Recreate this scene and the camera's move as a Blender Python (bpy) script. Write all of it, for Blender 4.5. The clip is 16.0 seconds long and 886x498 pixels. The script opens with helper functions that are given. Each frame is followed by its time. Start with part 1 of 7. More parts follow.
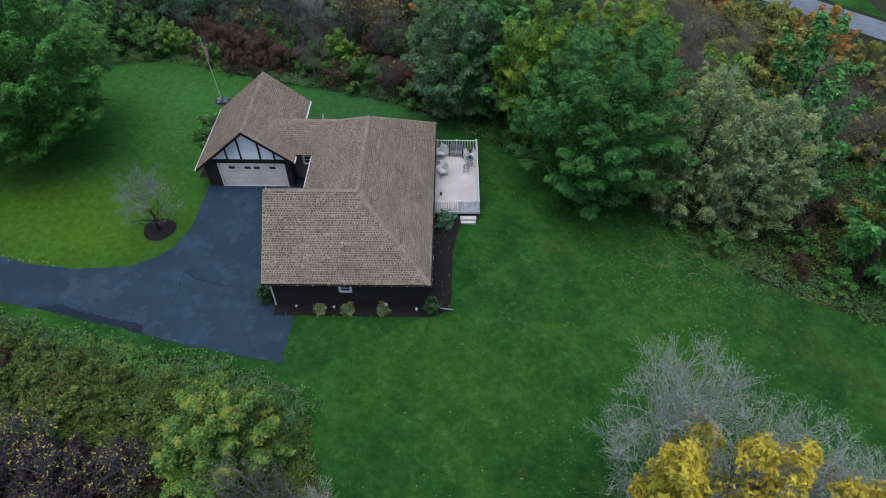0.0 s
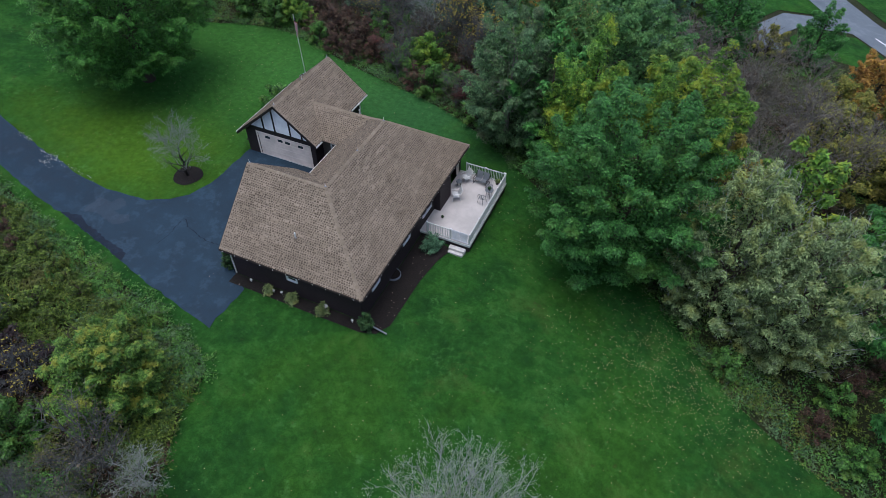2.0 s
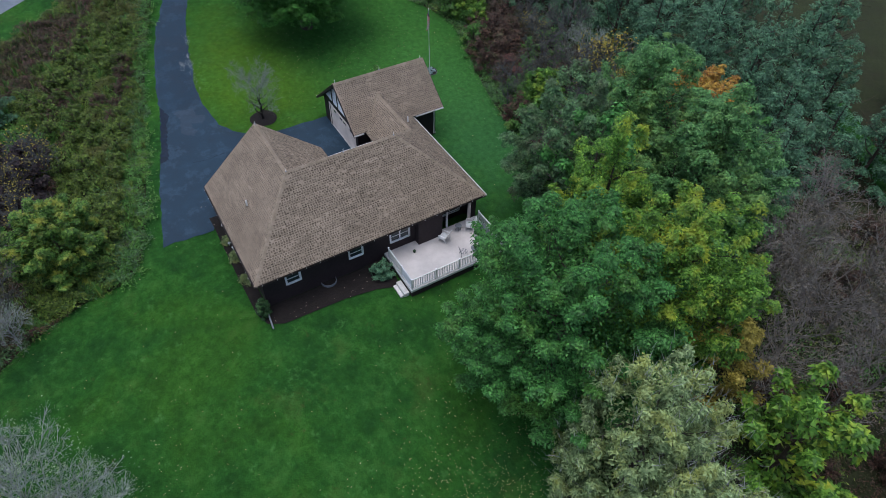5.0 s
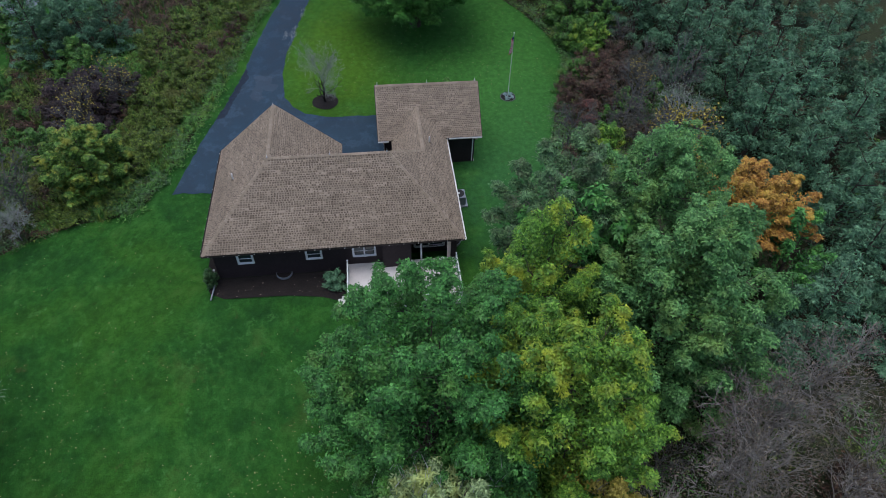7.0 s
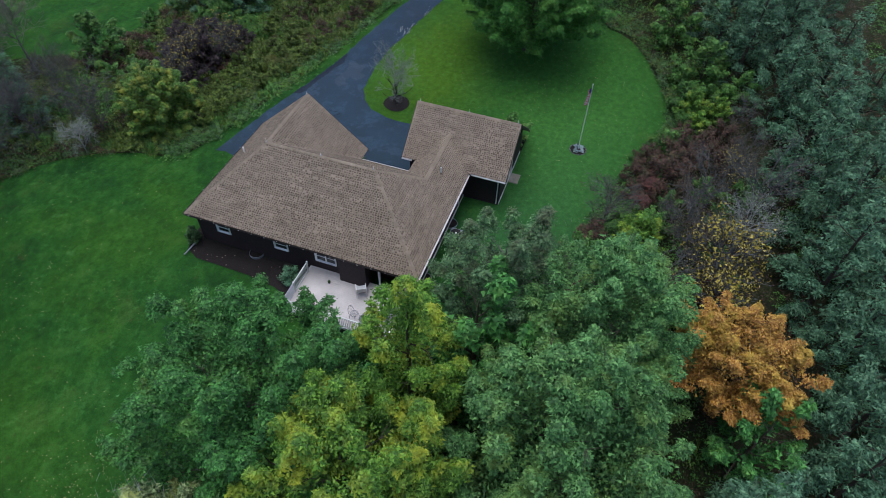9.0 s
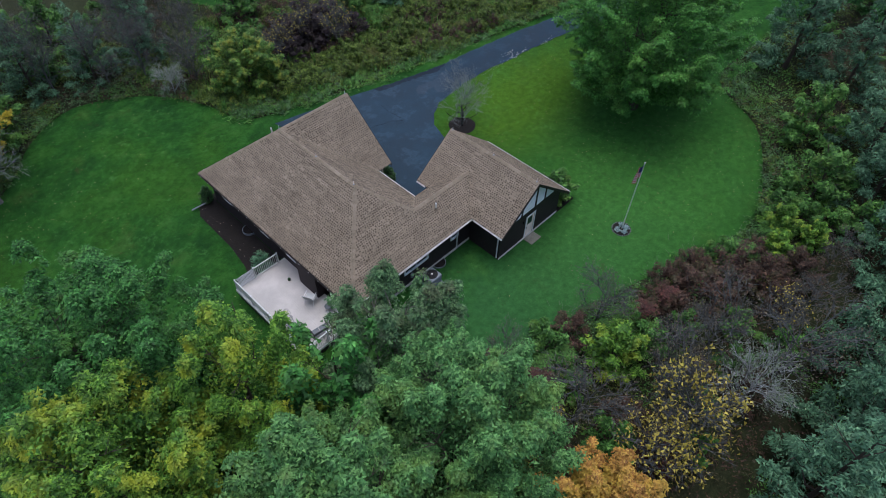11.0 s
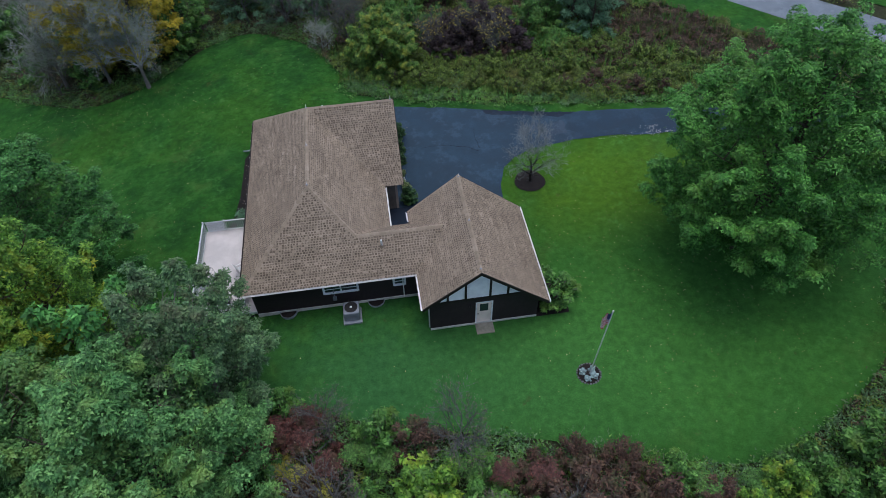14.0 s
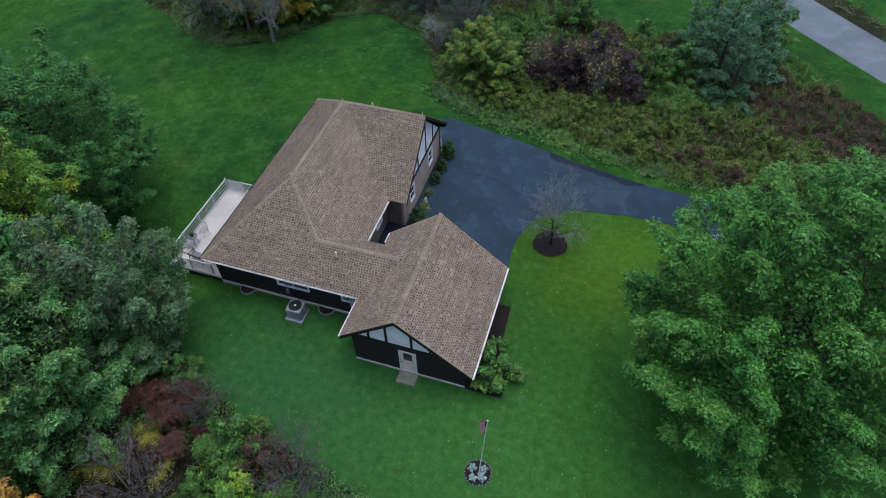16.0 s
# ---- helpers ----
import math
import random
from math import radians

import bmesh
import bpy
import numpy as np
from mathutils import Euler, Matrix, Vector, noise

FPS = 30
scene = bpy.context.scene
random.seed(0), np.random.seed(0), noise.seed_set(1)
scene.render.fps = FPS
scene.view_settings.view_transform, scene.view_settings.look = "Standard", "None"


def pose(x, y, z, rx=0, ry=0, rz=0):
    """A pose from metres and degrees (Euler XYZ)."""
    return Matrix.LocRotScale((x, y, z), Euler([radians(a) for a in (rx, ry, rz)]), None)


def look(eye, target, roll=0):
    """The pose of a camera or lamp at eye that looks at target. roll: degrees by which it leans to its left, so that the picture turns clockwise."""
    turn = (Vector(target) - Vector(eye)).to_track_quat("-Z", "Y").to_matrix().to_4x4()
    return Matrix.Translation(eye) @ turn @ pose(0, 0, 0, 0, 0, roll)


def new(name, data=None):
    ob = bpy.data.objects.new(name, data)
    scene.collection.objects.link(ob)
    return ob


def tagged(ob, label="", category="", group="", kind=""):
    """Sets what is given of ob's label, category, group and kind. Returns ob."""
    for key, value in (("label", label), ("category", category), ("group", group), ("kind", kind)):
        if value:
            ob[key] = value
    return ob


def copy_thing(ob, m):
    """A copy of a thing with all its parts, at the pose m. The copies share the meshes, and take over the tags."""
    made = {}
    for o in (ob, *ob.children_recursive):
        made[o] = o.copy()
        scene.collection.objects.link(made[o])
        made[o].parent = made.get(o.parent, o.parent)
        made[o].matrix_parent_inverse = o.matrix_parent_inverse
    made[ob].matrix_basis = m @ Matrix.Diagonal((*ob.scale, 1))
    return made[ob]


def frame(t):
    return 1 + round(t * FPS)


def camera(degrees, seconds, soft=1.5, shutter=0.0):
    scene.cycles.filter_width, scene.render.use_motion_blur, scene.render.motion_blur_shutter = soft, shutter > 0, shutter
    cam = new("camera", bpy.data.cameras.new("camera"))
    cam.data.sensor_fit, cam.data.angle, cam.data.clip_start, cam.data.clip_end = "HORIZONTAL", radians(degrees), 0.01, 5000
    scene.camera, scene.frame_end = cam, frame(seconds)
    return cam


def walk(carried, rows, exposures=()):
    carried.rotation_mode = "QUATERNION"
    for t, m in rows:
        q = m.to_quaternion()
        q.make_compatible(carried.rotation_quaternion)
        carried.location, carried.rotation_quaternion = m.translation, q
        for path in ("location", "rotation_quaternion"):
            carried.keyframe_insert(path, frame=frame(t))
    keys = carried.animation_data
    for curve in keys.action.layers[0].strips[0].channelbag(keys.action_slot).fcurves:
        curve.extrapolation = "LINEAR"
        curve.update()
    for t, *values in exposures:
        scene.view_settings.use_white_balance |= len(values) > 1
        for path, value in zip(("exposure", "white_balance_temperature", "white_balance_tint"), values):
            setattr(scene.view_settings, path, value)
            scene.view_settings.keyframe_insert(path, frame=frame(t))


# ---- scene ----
cam = camera(70.81, 16.0, soft=0.5)
# seconds, eye x y z, yaw, pitch, roll
ROWS = [
    (0.0, 1.017, -24.467, 32.553, 0.59, -47.32, 0.06),
    (0.5, 4.493, -23.613, 32.508, 6.71, -47.29, 0.05),
    (1.0, 7.807, -22.483, 32.393, 12.63, -47.15, 0.09),
    (1.5, 10.960, -21.076, 32.210, 18.38, -46.89, 0.18),
    (2.0, 13.945, -19.384, 31.985, 23.96, -46.57, 0.33),
    (2.5, 16.740, -17.375, 31.802, 29.50, -46.29, 0.49),
    (3.0, 19.321, -15.019, 31.755, 35.09, -46.20, 0.67),
    (3.5, 21.632, -12.327, 31.862, 40.78, -46.35, 0.85),
    (4.0, 23.579, -9.371, 32.052, 46.52, -46.66, 1.05),
    (4.5, 25.069, -6.222, 32.248, 52.26, -47.05, 1.30),
    (5.0, 26.112, -2.922, 32.411, 58.01, -47.45, 1.57),
    (5.5, 26.793, 0.517, 32.528, 63.81, -47.79, 1.81),
    (6.0, 27.201, 4.080, 32.590, 69.72, -48.01, 1.98),
    (6.5, 27.423, 7.754, 32.584, 75.77, -48.05, 2.04),
    (7.0, 27.449, 11.504, 32.531, 82.00, -47.93, 1.97),
    (7.5, 27.053, 15.255, 32.517, 88.38, -47.84, 1.86),
    (8.0, 26.001, 18.922, 32.631, 94.87, -47.99, 1.80),
    (8.5, 24.340, 22.398, 32.848, 101.38, -48.35, 1.83),
    (9.0, 22.338, 25.558, 33.052, 107.78, -48.71, 1.96),
    (9.5, 20.199, 28.323, 33.154, 113.98, -48.88, 2.16),
    (10.0, 17.849, 30.802, 33.162, 120.15, -48.93, 2.26),
    (10.5, 15.152, 33.143, 33.110, 126.47, -48.93, 2.07),
    (11.0, 12.097, 35.341, 33.017, 133.00, -48.95, 1.57),
    (11.5, 8.763, 37.278, 32.893, 139.67, -48.98, 0.88),
    (12.0, 5.236, 38.832, 32.746, 146.42, -49.04, 0.12),
    (12.5, 1.599, 39.881, 32.585, 153.17, -49.13, -0.58),
    (13.0, -2.058, 40.381, 32.413, 159.85, -49.22, -1.13),
    (13.5, -5.631, 40.465, 32.222, 166.33, -49.23, -1.45),
    (14.0, -9.031, 40.263, 32.008, 172.56, -49.10, -1.48),
    (14.5, -12.294, 39.742, 31.807, 178.68, -48.90, -1.36),
    (15.0, -15.512, 38.795, 31.673, 185.01, -48.83, -1.28),
    (15.5, -18.741, 37.360, 31.635, 191.70, -48.98, -1.35),
    (16.0, -21.982, 35.433, 31.697, 198.76, -49.36, -1.57),
]


def eye_pose(x, y, z, yaw, pitch, roll):
    return pose(x, y, z, 0, 0, yaw) @ pose(0, 0, 0, 90 + pitch) @ pose(0, 0, 0, 0, 0, roll)


walk(cam, [(t, eye_pose(*row)) for t, *row in ROWS])

# ---- world ----
SUN_AZ, SUN_EL = radians(225), radians(84)
world = bpy.data.worlds.new("overcast_sky")
scene.world = world
world.use_nodes = True
wn = world.node_tree
sky = wn.nodes.new("ShaderNodeTexSky")
sky.sky_type = "NISHITA"
sky.sun_disc = False
sky.sun_elevation, sky.sun_rotation = SUN_EL, SUN_AZ
sky.air_density, sky.dust_density, sky.ozone_density = 1.0, 3.0, 1.5
wn.links.new(sky.outputs[0], wn.nodes["Background"].inputs[0])
wn.nodes["Background"].inputs[1].default_value = 0.115
sun_data = bpy.data.lights.new("sun", "SUN")
sun_data.energy, sun_data.angle, sun_data.color = 1.0, radians(60), (0.95, 0.98, 1.14)
sun = new("sun", sun_data)
sun.matrix_world = look((40 * math.sin(SUN_AZ) * math.cos(SUN_EL), 40 * math.cos(SUN_AZ) * math.cos(SUN_EL), 40 * math.sin(SUN_EL)), (0, 0, 0))
scene.view_settings.exposure = 0.78


# ---- materials ----
def nodes_of(name, rough=0.8, metal=0.0, spec=0.3):
    m = bpy.data.materials.new(name)
    m.use_nodes = True
    b = m.node_tree.nodes["Principled BSDF"]
    b.inputs["Roughness"].default_value = rough
    b.inputs["Metallic"].default_value = metal
    b.inputs["Specular IOR Level"].default_value = spec
    return m, m.node_tree, b


def add(nt, kind, **kw):
    n = nt.nodes.new(kind)
    for k, v in kw.items():
        n.inputs[k].default_value = v
    return n


def ramp(nt, src, stops):
    r = nt.nodes.new("ShaderNodeValToRGB")
    e = r.color_ramp.elements
    e[0].position, e[0].color = stops[0][0], (*stops[0][1], 1)
    e[1].position, e[1].color = stops[-1][0], (*stops[-1][1], 1)
    for p, c in stops[1:-1]:
        e.new(p).color = (*c, 1)
    nt.links.new(src, r.inputs[0])
    return r.outputs[0]


def mixed(nt, fac, a, b, how="MIX"):
    m = nt.nodes.new("ShaderNodeMix")
    m.data_type, m.blend_type = "RGBA", how
    for i, v in ((0, fac), (6, a), (7, b)):
        if hasattr(v, "links"):
            nt.links.new(v, m.inputs[i])
        else:
            m.inputs[i].default_value = v if i == 0 else (*v, 1)
    return m.outputs[2]


def coords(nt):
    return nt.nodes.new("ShaderNodeTexCoord").outputs["Object"]


def noise_of(nt, scale, detail=4.0, rough=0.6, src=None):
    n = add(nt, "ShaderNodeTexNoise", Scale=scale, Detail=detail, Roughness=rough)
    nt.links.new(src or coords(nt), n.inputs["Vector"])
    return n.outputs["Fac"]


def bumped(nt, b, height, strength=0.4, dist=0.02):
    n = add(nt, "ShaderNodeBump", Strength=strength, Distance=dist)
    nt.links.new(height, n.inputs["Height"])
    nt.links.new(n.outputs[0], b.inputs["Normal"])


def surface(name, dark, light, fine=20.0, coarse=1.5, rough=0.8, metal=0.0, spec=0.3, bump=0.3, dist=0.01, wear=0.5):
    """Two scales of variation between two colours, with fine relief."""
    m, nt, b = nodes_of(name, rough, metal, spec)
    f, c = noise_of(nt, fine), noise_of(nt, coarse, 3)
    base = ramp(nt, f, [(0.3, dark), (0.7, light)])
    mid = tuple((x + y) / 2 for x, y in zip(dark, light))
    col = mixed(nt, wear, base, ramp(nt, c, [(0.35, tuple(x * 0.75 for x in mid)), (0.65, tuple(min(1, x * 1.2) for x in mid))]))
    nt.links.new(col, b.inputs["Base Color"])
    bumped(nt, b, f, bump, dist)
    return m


def leaf_material(name, stops, tint, scale=0.35, amount=0.5, rough=0.5):
    """Leaf colour varies a little leaf by leaf, spray by spray, and by patches of the crown towards tint."""
    m, nt, b = nodes_of(name, rough, 0.0, 0.2)
    geo = nt.nodes.new("ShaderNodeNewGeometry")
    mid = stops[1][1]
    near = [(0, tuple(0.25 * x + 0.75 * y for x, y in zip(mid, stops[0][1]))), (0.5, mid), (1, tuple(0.2 * x + 0.8 * y for x, y in zip(mid, stops[2][1])))]
    leaf = ramp(nt, geo.outputs["Random Per Island"], near)
    fac = ramp(nt, noise_of(nt, scale, 4, 0.65), [(0.5, (0, 0, 0)), (0.66, (amount,) * 3)])
    col = mixed(nt, fac, leaf, tint)
    info = nt.nodes.new("ShaderNodeObjectInfo")
    hsv = nt.nodes.new("ShaderNodeHueSaturation")
    nt.links.new(col, hsv.inputs["Color"])
    mr = add(nt, "ShaderNodeMapRange", **{"To Min": 0.88, "To Max": 1.12})
    nt.links.new(info.outputs["Random"], mr.inputs["Value"])
    tuft = add(nt, "ShaderNodeMapRange", **{"From Min": 0.3, "From Max": 0.7, "To Min": 0.6, "To Max": 1.45})
    nt.links.new(noise_of(nt, 1.7, 4, 0.7), tuft.inputs["Value"])
    both = nt.nodes.new("ShaderNodeMath")
    both.operation = "MULTIPLY"
    nt.links.new(mr.outputs[0], both.inputs[0])
    nt.links.new(tuft.outputs[0], both.inputs[1])
    nt.links.new(both.outputs[0], hsv.inputs["Value"])
    nt.links.new(hsv.outputs[0], b.inputs["Base Color"])
    tr = nt.nodes.new("ShaderNodeBsdfTranslucent")
    nt.links.new(hsv.outputs[0], tr.inputs["Color"])
    mx = nt.nodes.new("ShaderNodeMixShader")
    mx.inputs[0].default_value = 0.08
    nt.links.new(b.outputs[0], mx.inputs[1])
    nt.links.new(tr.outputs[0], mx.inputs[2])
    nt.links.new(mx.outputs[0], nt.nodes["Material Output"].inputs["Surface"])
    return m


def area(nt, wave, centre, squash):
    """A mask that fades out raggedly round a place of the plan, for a brighter tone of the lawn."""
    away = add(nt, "ShaderNodeVectorMath")
    away.operation = "SUBTRACT"
    away.inputs[1].default_value = centre
    nt.links.new(coords(nt), away.inputs[0])
    flat = add(nt, "ShaderNodeVectorMath")
    flat.operation = "MULTIPLY"
    flat.inputs[1].default_value = squash
    nt.links.new(away.outputs[0], flat.inputs[0])
    far = add(nt, "ShaderNodeVectorMath")
    far.operation = "LENGTH"
    nt.links.new(flat.outputs[0], far.inputs[0])
    rough = add(nt, "ShaderNodeMath")
    rough.operation = "MULTIPLY_ADD"
    nt.links.new(wave, rough.inputs[0])
    rough.inputs[1].default_value = 6.0
    nt.links.new(far.outputs["Value"], rough.inputs[2])
    scaled = add(nt, "ShaderNodeMath")
    scaled.operation = "MULTIPLY"
    scaled.inputs[1].default_value = 0.1
    nt.links.new(rough.outputs[0], scaled.inputs[0])
    return ramp(nt, scaled.outputs[0], [(0.45, (0.7,) * 3), (0.85, (0, 0, 0))])


def grass_material():
    m, nt, b = nodes_of("lawn_grass", 0.9, 0, 0.05)
    big, mid, small, fine = noise_of(nt, 0.09, 4, 0.55), noise_of(nt, 0.45, 6, 0.7), noise_of(nt, 2.2, 4, 0.65), noise_of(nt, 16, 3, 0.75)
    col = ramp(nt, big, [(0.36, (0.011, 0.046, 0.0115)), (0.5, (0.017, 0.072, 0.012)), (0.6, (0.032, 0.098, 0.0105))])
    col = mixed(nt, 0.6, col, ramp(nt, mid, [(0.34, (0.009, 0.033, 0.010)), (0.52, (0.018, 0.073, 0.0135)), (0.68, (0.04, 0.124, 0.024))]))
    col = mixed(nt, area(nt, mid, (-10, 23, 0.0), (0.3, 0.7, 0.2)), col, (0.030, 0.106, 0.033))
    worn = ramp(nt, noise_of(nt, 0.23, 6, 0.7), [(0.56, (0, 0, 0)), (0.72, (0.5,) * 3)])
    col = mixed(nt, worn, col, (0.042, 0.062, 0.016))
    # Yellower grass by the drive, its colour also raised against the maple's heavy shade.
    col = mixed(nt, area(nt, mid, (-27, 8.5, 1.0), (0.42, 0.7, 0.2)), col, (0.062, 0.138, 0.012))
    # Greener grass by the flagpole; extra brightness painted in to offset the maple's shade.
    col = mixed(nt, area(nt, mid, (-26, 22, 0.0), (0.33, 0.5, 0.2)), col, (0.042, 0.142, 0.027))
    bare = ramp(nt, noise_of(nt, 0.8, 5, 0.7), [(0.64, (0, 0, 0)), (0.76, (0.55,) * 3)])
    col = mixed(nt, bare, col, (0.055, 0.045, 0.02))
    tuft = ramp(nt, noise_of(nt, 1.1, 5, 0.7), [(0.6, (0, 0, 0)), (0.72, (0.5,) * 3)])
    col = mixed(nt, tuft, col, (0.05, 0.14, 0.035))
    col = mixed(nt, 0.45, col, ramp(nt, small, [(0.35, (0.3,) * 3), (0.65, (0.7,) * 3)]), "OVERLAY")
    col = mixed(nt, 0.5, col, ramp(nt, fine, [(0.3, (0.25,) * 3), (0.7, (0.78,) * 3)]), "OVERLAY")
    nt.links.new(col, b.inputs["Base Color"])
    bumped(nt, b, fine, 0.8, 0.06)
    return m


def rough_ground_material():
    m, nt, b = nodes_of("woodland_floor", 0.95, 0, 0.1)
    big, fine = noise_of(nt, 0.25, 5, 0.65), noise_of(nt, 5, 5, 0.7)
    col = ramp(nt, big, [(0.3, (0.018, 0.019, 0.011)), (0.5, (0.02, 0.034, 0.012)), (0.7, (0.03, 0.05, 0.015))])
    col = mixed(nt, 0.5, col, ramp(nt, fine, [(0.3, (0.011, 0.011, 0.008)), (0.7, (0.05, 0.046, 0.026))]))
    nt.links.new(col, b.inputs["Base Color"])
    bumped(nt, b, fine, 0.8, 0.15)
    return m


def asphalt_material(name, dark, light, stain=0.5):
    """Sealed asphalt: cloudy tone, pale dried edges of old puddles, faint wheel-worn streaks and grit."""
    m, nt, b = nodes_of(name, 0.85, 0, 0.2)
    patch, blot, fine = noise_of(nt, 0.28, 6, 0.68), noise_of(nt, 0.6, 6, 0.72), noise_of(nt, 60, 2, 0.6)
    mid = tuple((x + y) / 2 for x, y in zip(dark, light))
    col = ramp(nt, patch, [(0.34, dark), (0.52, mid), (0.68, light)])
    dry = ramp(nt, blot, [(0.52, (0, 0, 0)), (0.6, (stain,) * 3), (0.64, (stain * 0.35,) * 3), (0.8, (stain * 0.6,) * 3)])
    col = mixed(nt, dry, col, tuple(x * 1.7 for x in light))
    damp = ramp(nt, noise_of(nt, 0.42, 5, 0.7), [(0.6, (0, 0, 0)), (0.7, (stain,) * 3)])
    col = mixed(nt, damp, col, tuple(x * 0.6 for x in dark))
    col = mixed(nt, 0.35, col, ramp(nt, fine, [(0.3, (0.25,) * 3), (0.7, (0.7,) * 3)]), "OVERLAY")
    nt.links.new(col, b.inputs["Base Color"])
    nt.links.new(ramp(nt, patch, [(0.4, (0.7,) * 3), (0.6, (0.92,) * 3)]), b.inputs["Roughness"])
    bumped(nt, b, fine, 0.3, 0.01)
    return m


def shingle_material(name, stops, mixin):
    """Tab by tab tone, with weathering in bands along the courses."""
    m, nt, b = nodes_of(name, 0.9, 0, 0.2)
    geo = nt.nodes.new("ShaderNodeNewGeometry")
    tab = ramp(nt, geo.outputs["Random Per Island"], stops)
    low, high = tuple(x * 0.62 for x in stops[0][1]), tuple(x * 1.3 for x in stops[-1][1])
    col = mixed(nt, mixin, tab, ramp(nt, noise_of(nt, 0.55, 5, 0.65), [(0.36, low), (0.64, high)]))
    band = add(nt, "ShaderNodeMapping", Scale=(0.5, 0.5, 4.5))
    nt.links.new(coords(nt), band.inputs[0])
    col = mixed(nt, mixin * 1.2, col, ramp(nt, noise_of(nt, 1.0, 5, 0.7, band.outputs[0]), [(0.38, low), (0.62, high)]))
    grain = noise_of(nt, 45, 3, 0.7)
    col = mixed(nt, 0.55, col, ramp(nt, grain, [(0.3, (0.22,) * 3), (0.7, (0.78,) * 3)]), "OVERLAY")
    nt.links.new(col, b.inputs["Base Color"])
    bumped(nt, b, grain, 0.4, 0.005)
    return m


M = {}
M["lawn"] = grass_material()
M["wild"] = rough_ground_material()
M["asphalt"] = asphalt_material("driveway_asphalt", (0.011, 0.026, 0.043), (0.025, 0.05, 0.076), 0.32)
M["asphalt_new"] = asphalt_material("newer_asphalt", (0.010, 0.023, 0.039), (0.021, 0.043, 0.067), 0.24)
M["asphalt_pale"] = asphalt_material("dried_asphalt", (0.02, 0.035, 0.054), (0.034, 0.056, 0.08), 0.2)
M["asphalt_dark"] = asphalt_material("dark_asphalt", (0.005, 0.010, 0.02), (0.012, 0.022, 0.038), 0.3)
M["road"] = asphalt_material("road_asphalt", (0.095, 0.118, 0.142), (0.15, 0.178, 0.205), 0.22)
M["shingle"] = shingle_material("asphalt_shingle", [(0.0, (0.19, 0.155, 0.114)), (0.5, (0.235, 0.192, 0.145)), (1.0, (0.285, 0.236, 0.182))], 0.16)
M["shingle_tab"] = shingle_material("dark_shingle_tab", [(0.0, (0.06, 0.047, 0.034)), (0.5, (0.118, 0.094, 0.071)), (1.0, (0.17, 0.137, 0.104))], 0.12)
M["siding"] = surface("dark_siding", (0.018, 0.013, 0.015), (0.036, 0.026, 0.03), 6, 0.8, 0.7)
M["trim_dark"] = surface("dark_trim", (0.012, 0.01, 0.01), (0.024, 0.019, 0.018), 20, 2, 0.6)
M["white"] = surface("white_paint", (0.62, 0.64, 0.68), (0.74, 0.76, 0.79), 12, 1.2, 0.55, bump=0.1)
M["stucco"] = surface("white_stucco", (0.76, 0.79, 0.84), (0.86, 0.88, 0.92), 30, 0.9, 0.8)
M["beige"] = surface("beige_door_paint", (0.7, 0.6, 0.54), (0.79, 0.69, 0.62), 8, 0.8, 0.5, bump=0.1)
M["deck"] = surface("deck_boards", (0.41, 0.39, 0.375), (0.5, 0.478, 0.462), 18, 0.7, 0.75)
M["mulch"] = surface("mulch", (0.005, 0.0042, 0.004), (0.019, 0.015, 0.013), 9, 1.2, 0.95, bump=0.8, dist=0.05)
M["concrete"] = surface("concrete", (0.4, 0.4, 0.385), (0.56, 0.555, 0.53), 14, 1.3, 0.9)
M["bark"] = surface("bark", (0.03, 0.024, 0.018), (0.075, 0.06, 0.048), 8, 1.5, 0.95, bump=0.8, dist=0.03)
M["brick"] = surface("tan_brick", (0.3, 0.24, 0.2), (0.42, 0.34, 0.29), 10, 1.2, 0.85)
M["bed_stone"] = surface("dark_bed_stone", (0.05, 0.055, 0.06), (0.17, 0.18, 0.19), 9, 3, 0.85, bump=0.4)
M["stone"] = surface("stone_veneer", (0.09, 0.08, 0.07), (0.2, 0.175, 0.15), 7, 1.0, 0.85)
M["pale_stone"] = surface("pale_stone", (0.3, 0.31, 0.31), (0.5, 0.51, 0.5), 10, 2, 0.9)
M["twig"] = surface("pale_twig", (0.19, 0.205, 0.205), (0.33, 0.35, 0.35), 10, 1, 0.9)
M["metal_grey"] = surface("grey_metal", (0.15, 0.175, 0.205), (0.23, 0.255, 0.29), 12, 2, 0.5, 0.2)
M["metal_white"] = surface("white_metal", (0.6, 0.6, 0.6), (0.72, 0.72, 0.72), 20, 2, 0.45, 0.1, bump=0.05)
M["black"] = surface("black_paint", (0.006, 0.006, 0.007), (0.014, 0.014, 0.015), 20, 2, 0.5)
gm, gnt, gb = nodes_of("window_glass", 0.06, 0.0, 0.8)
gb.inputs["Base Color"].default_value = (0.03, 0.045, 0.05, 1)
M["glass"] = gm
M["maple"] = leaf_material("maple_leaves", [(0, (0.011, 0.046, 0.011)), (0.5, (0.037, 0.147, 0.032)), (1, (0.092, 0.292, 0.063))], (0.154, 0.257, 0.024), 0.3, 0.25)
M["maple_bright"] = leaf_material("bright_maple_leaves", [(0, (0.014, 0.058, 0.009)), (0.5, (0.049, 0.189, 0.032)), (1, (0.116, 0.336, 0.058))], (0.168, 0.252, 0.032), 0.3, 0.2)
M["yellowgreen"] = leaf_material("yellowing_leaves", [(0, (0.018, 0.059, 0.009)), (0.5, (0.069, 0.180, 0.023)), (1, (0.175, 0.342, 0.043))], (0.324, 0.351, 0.028), 0.42, 0.75)
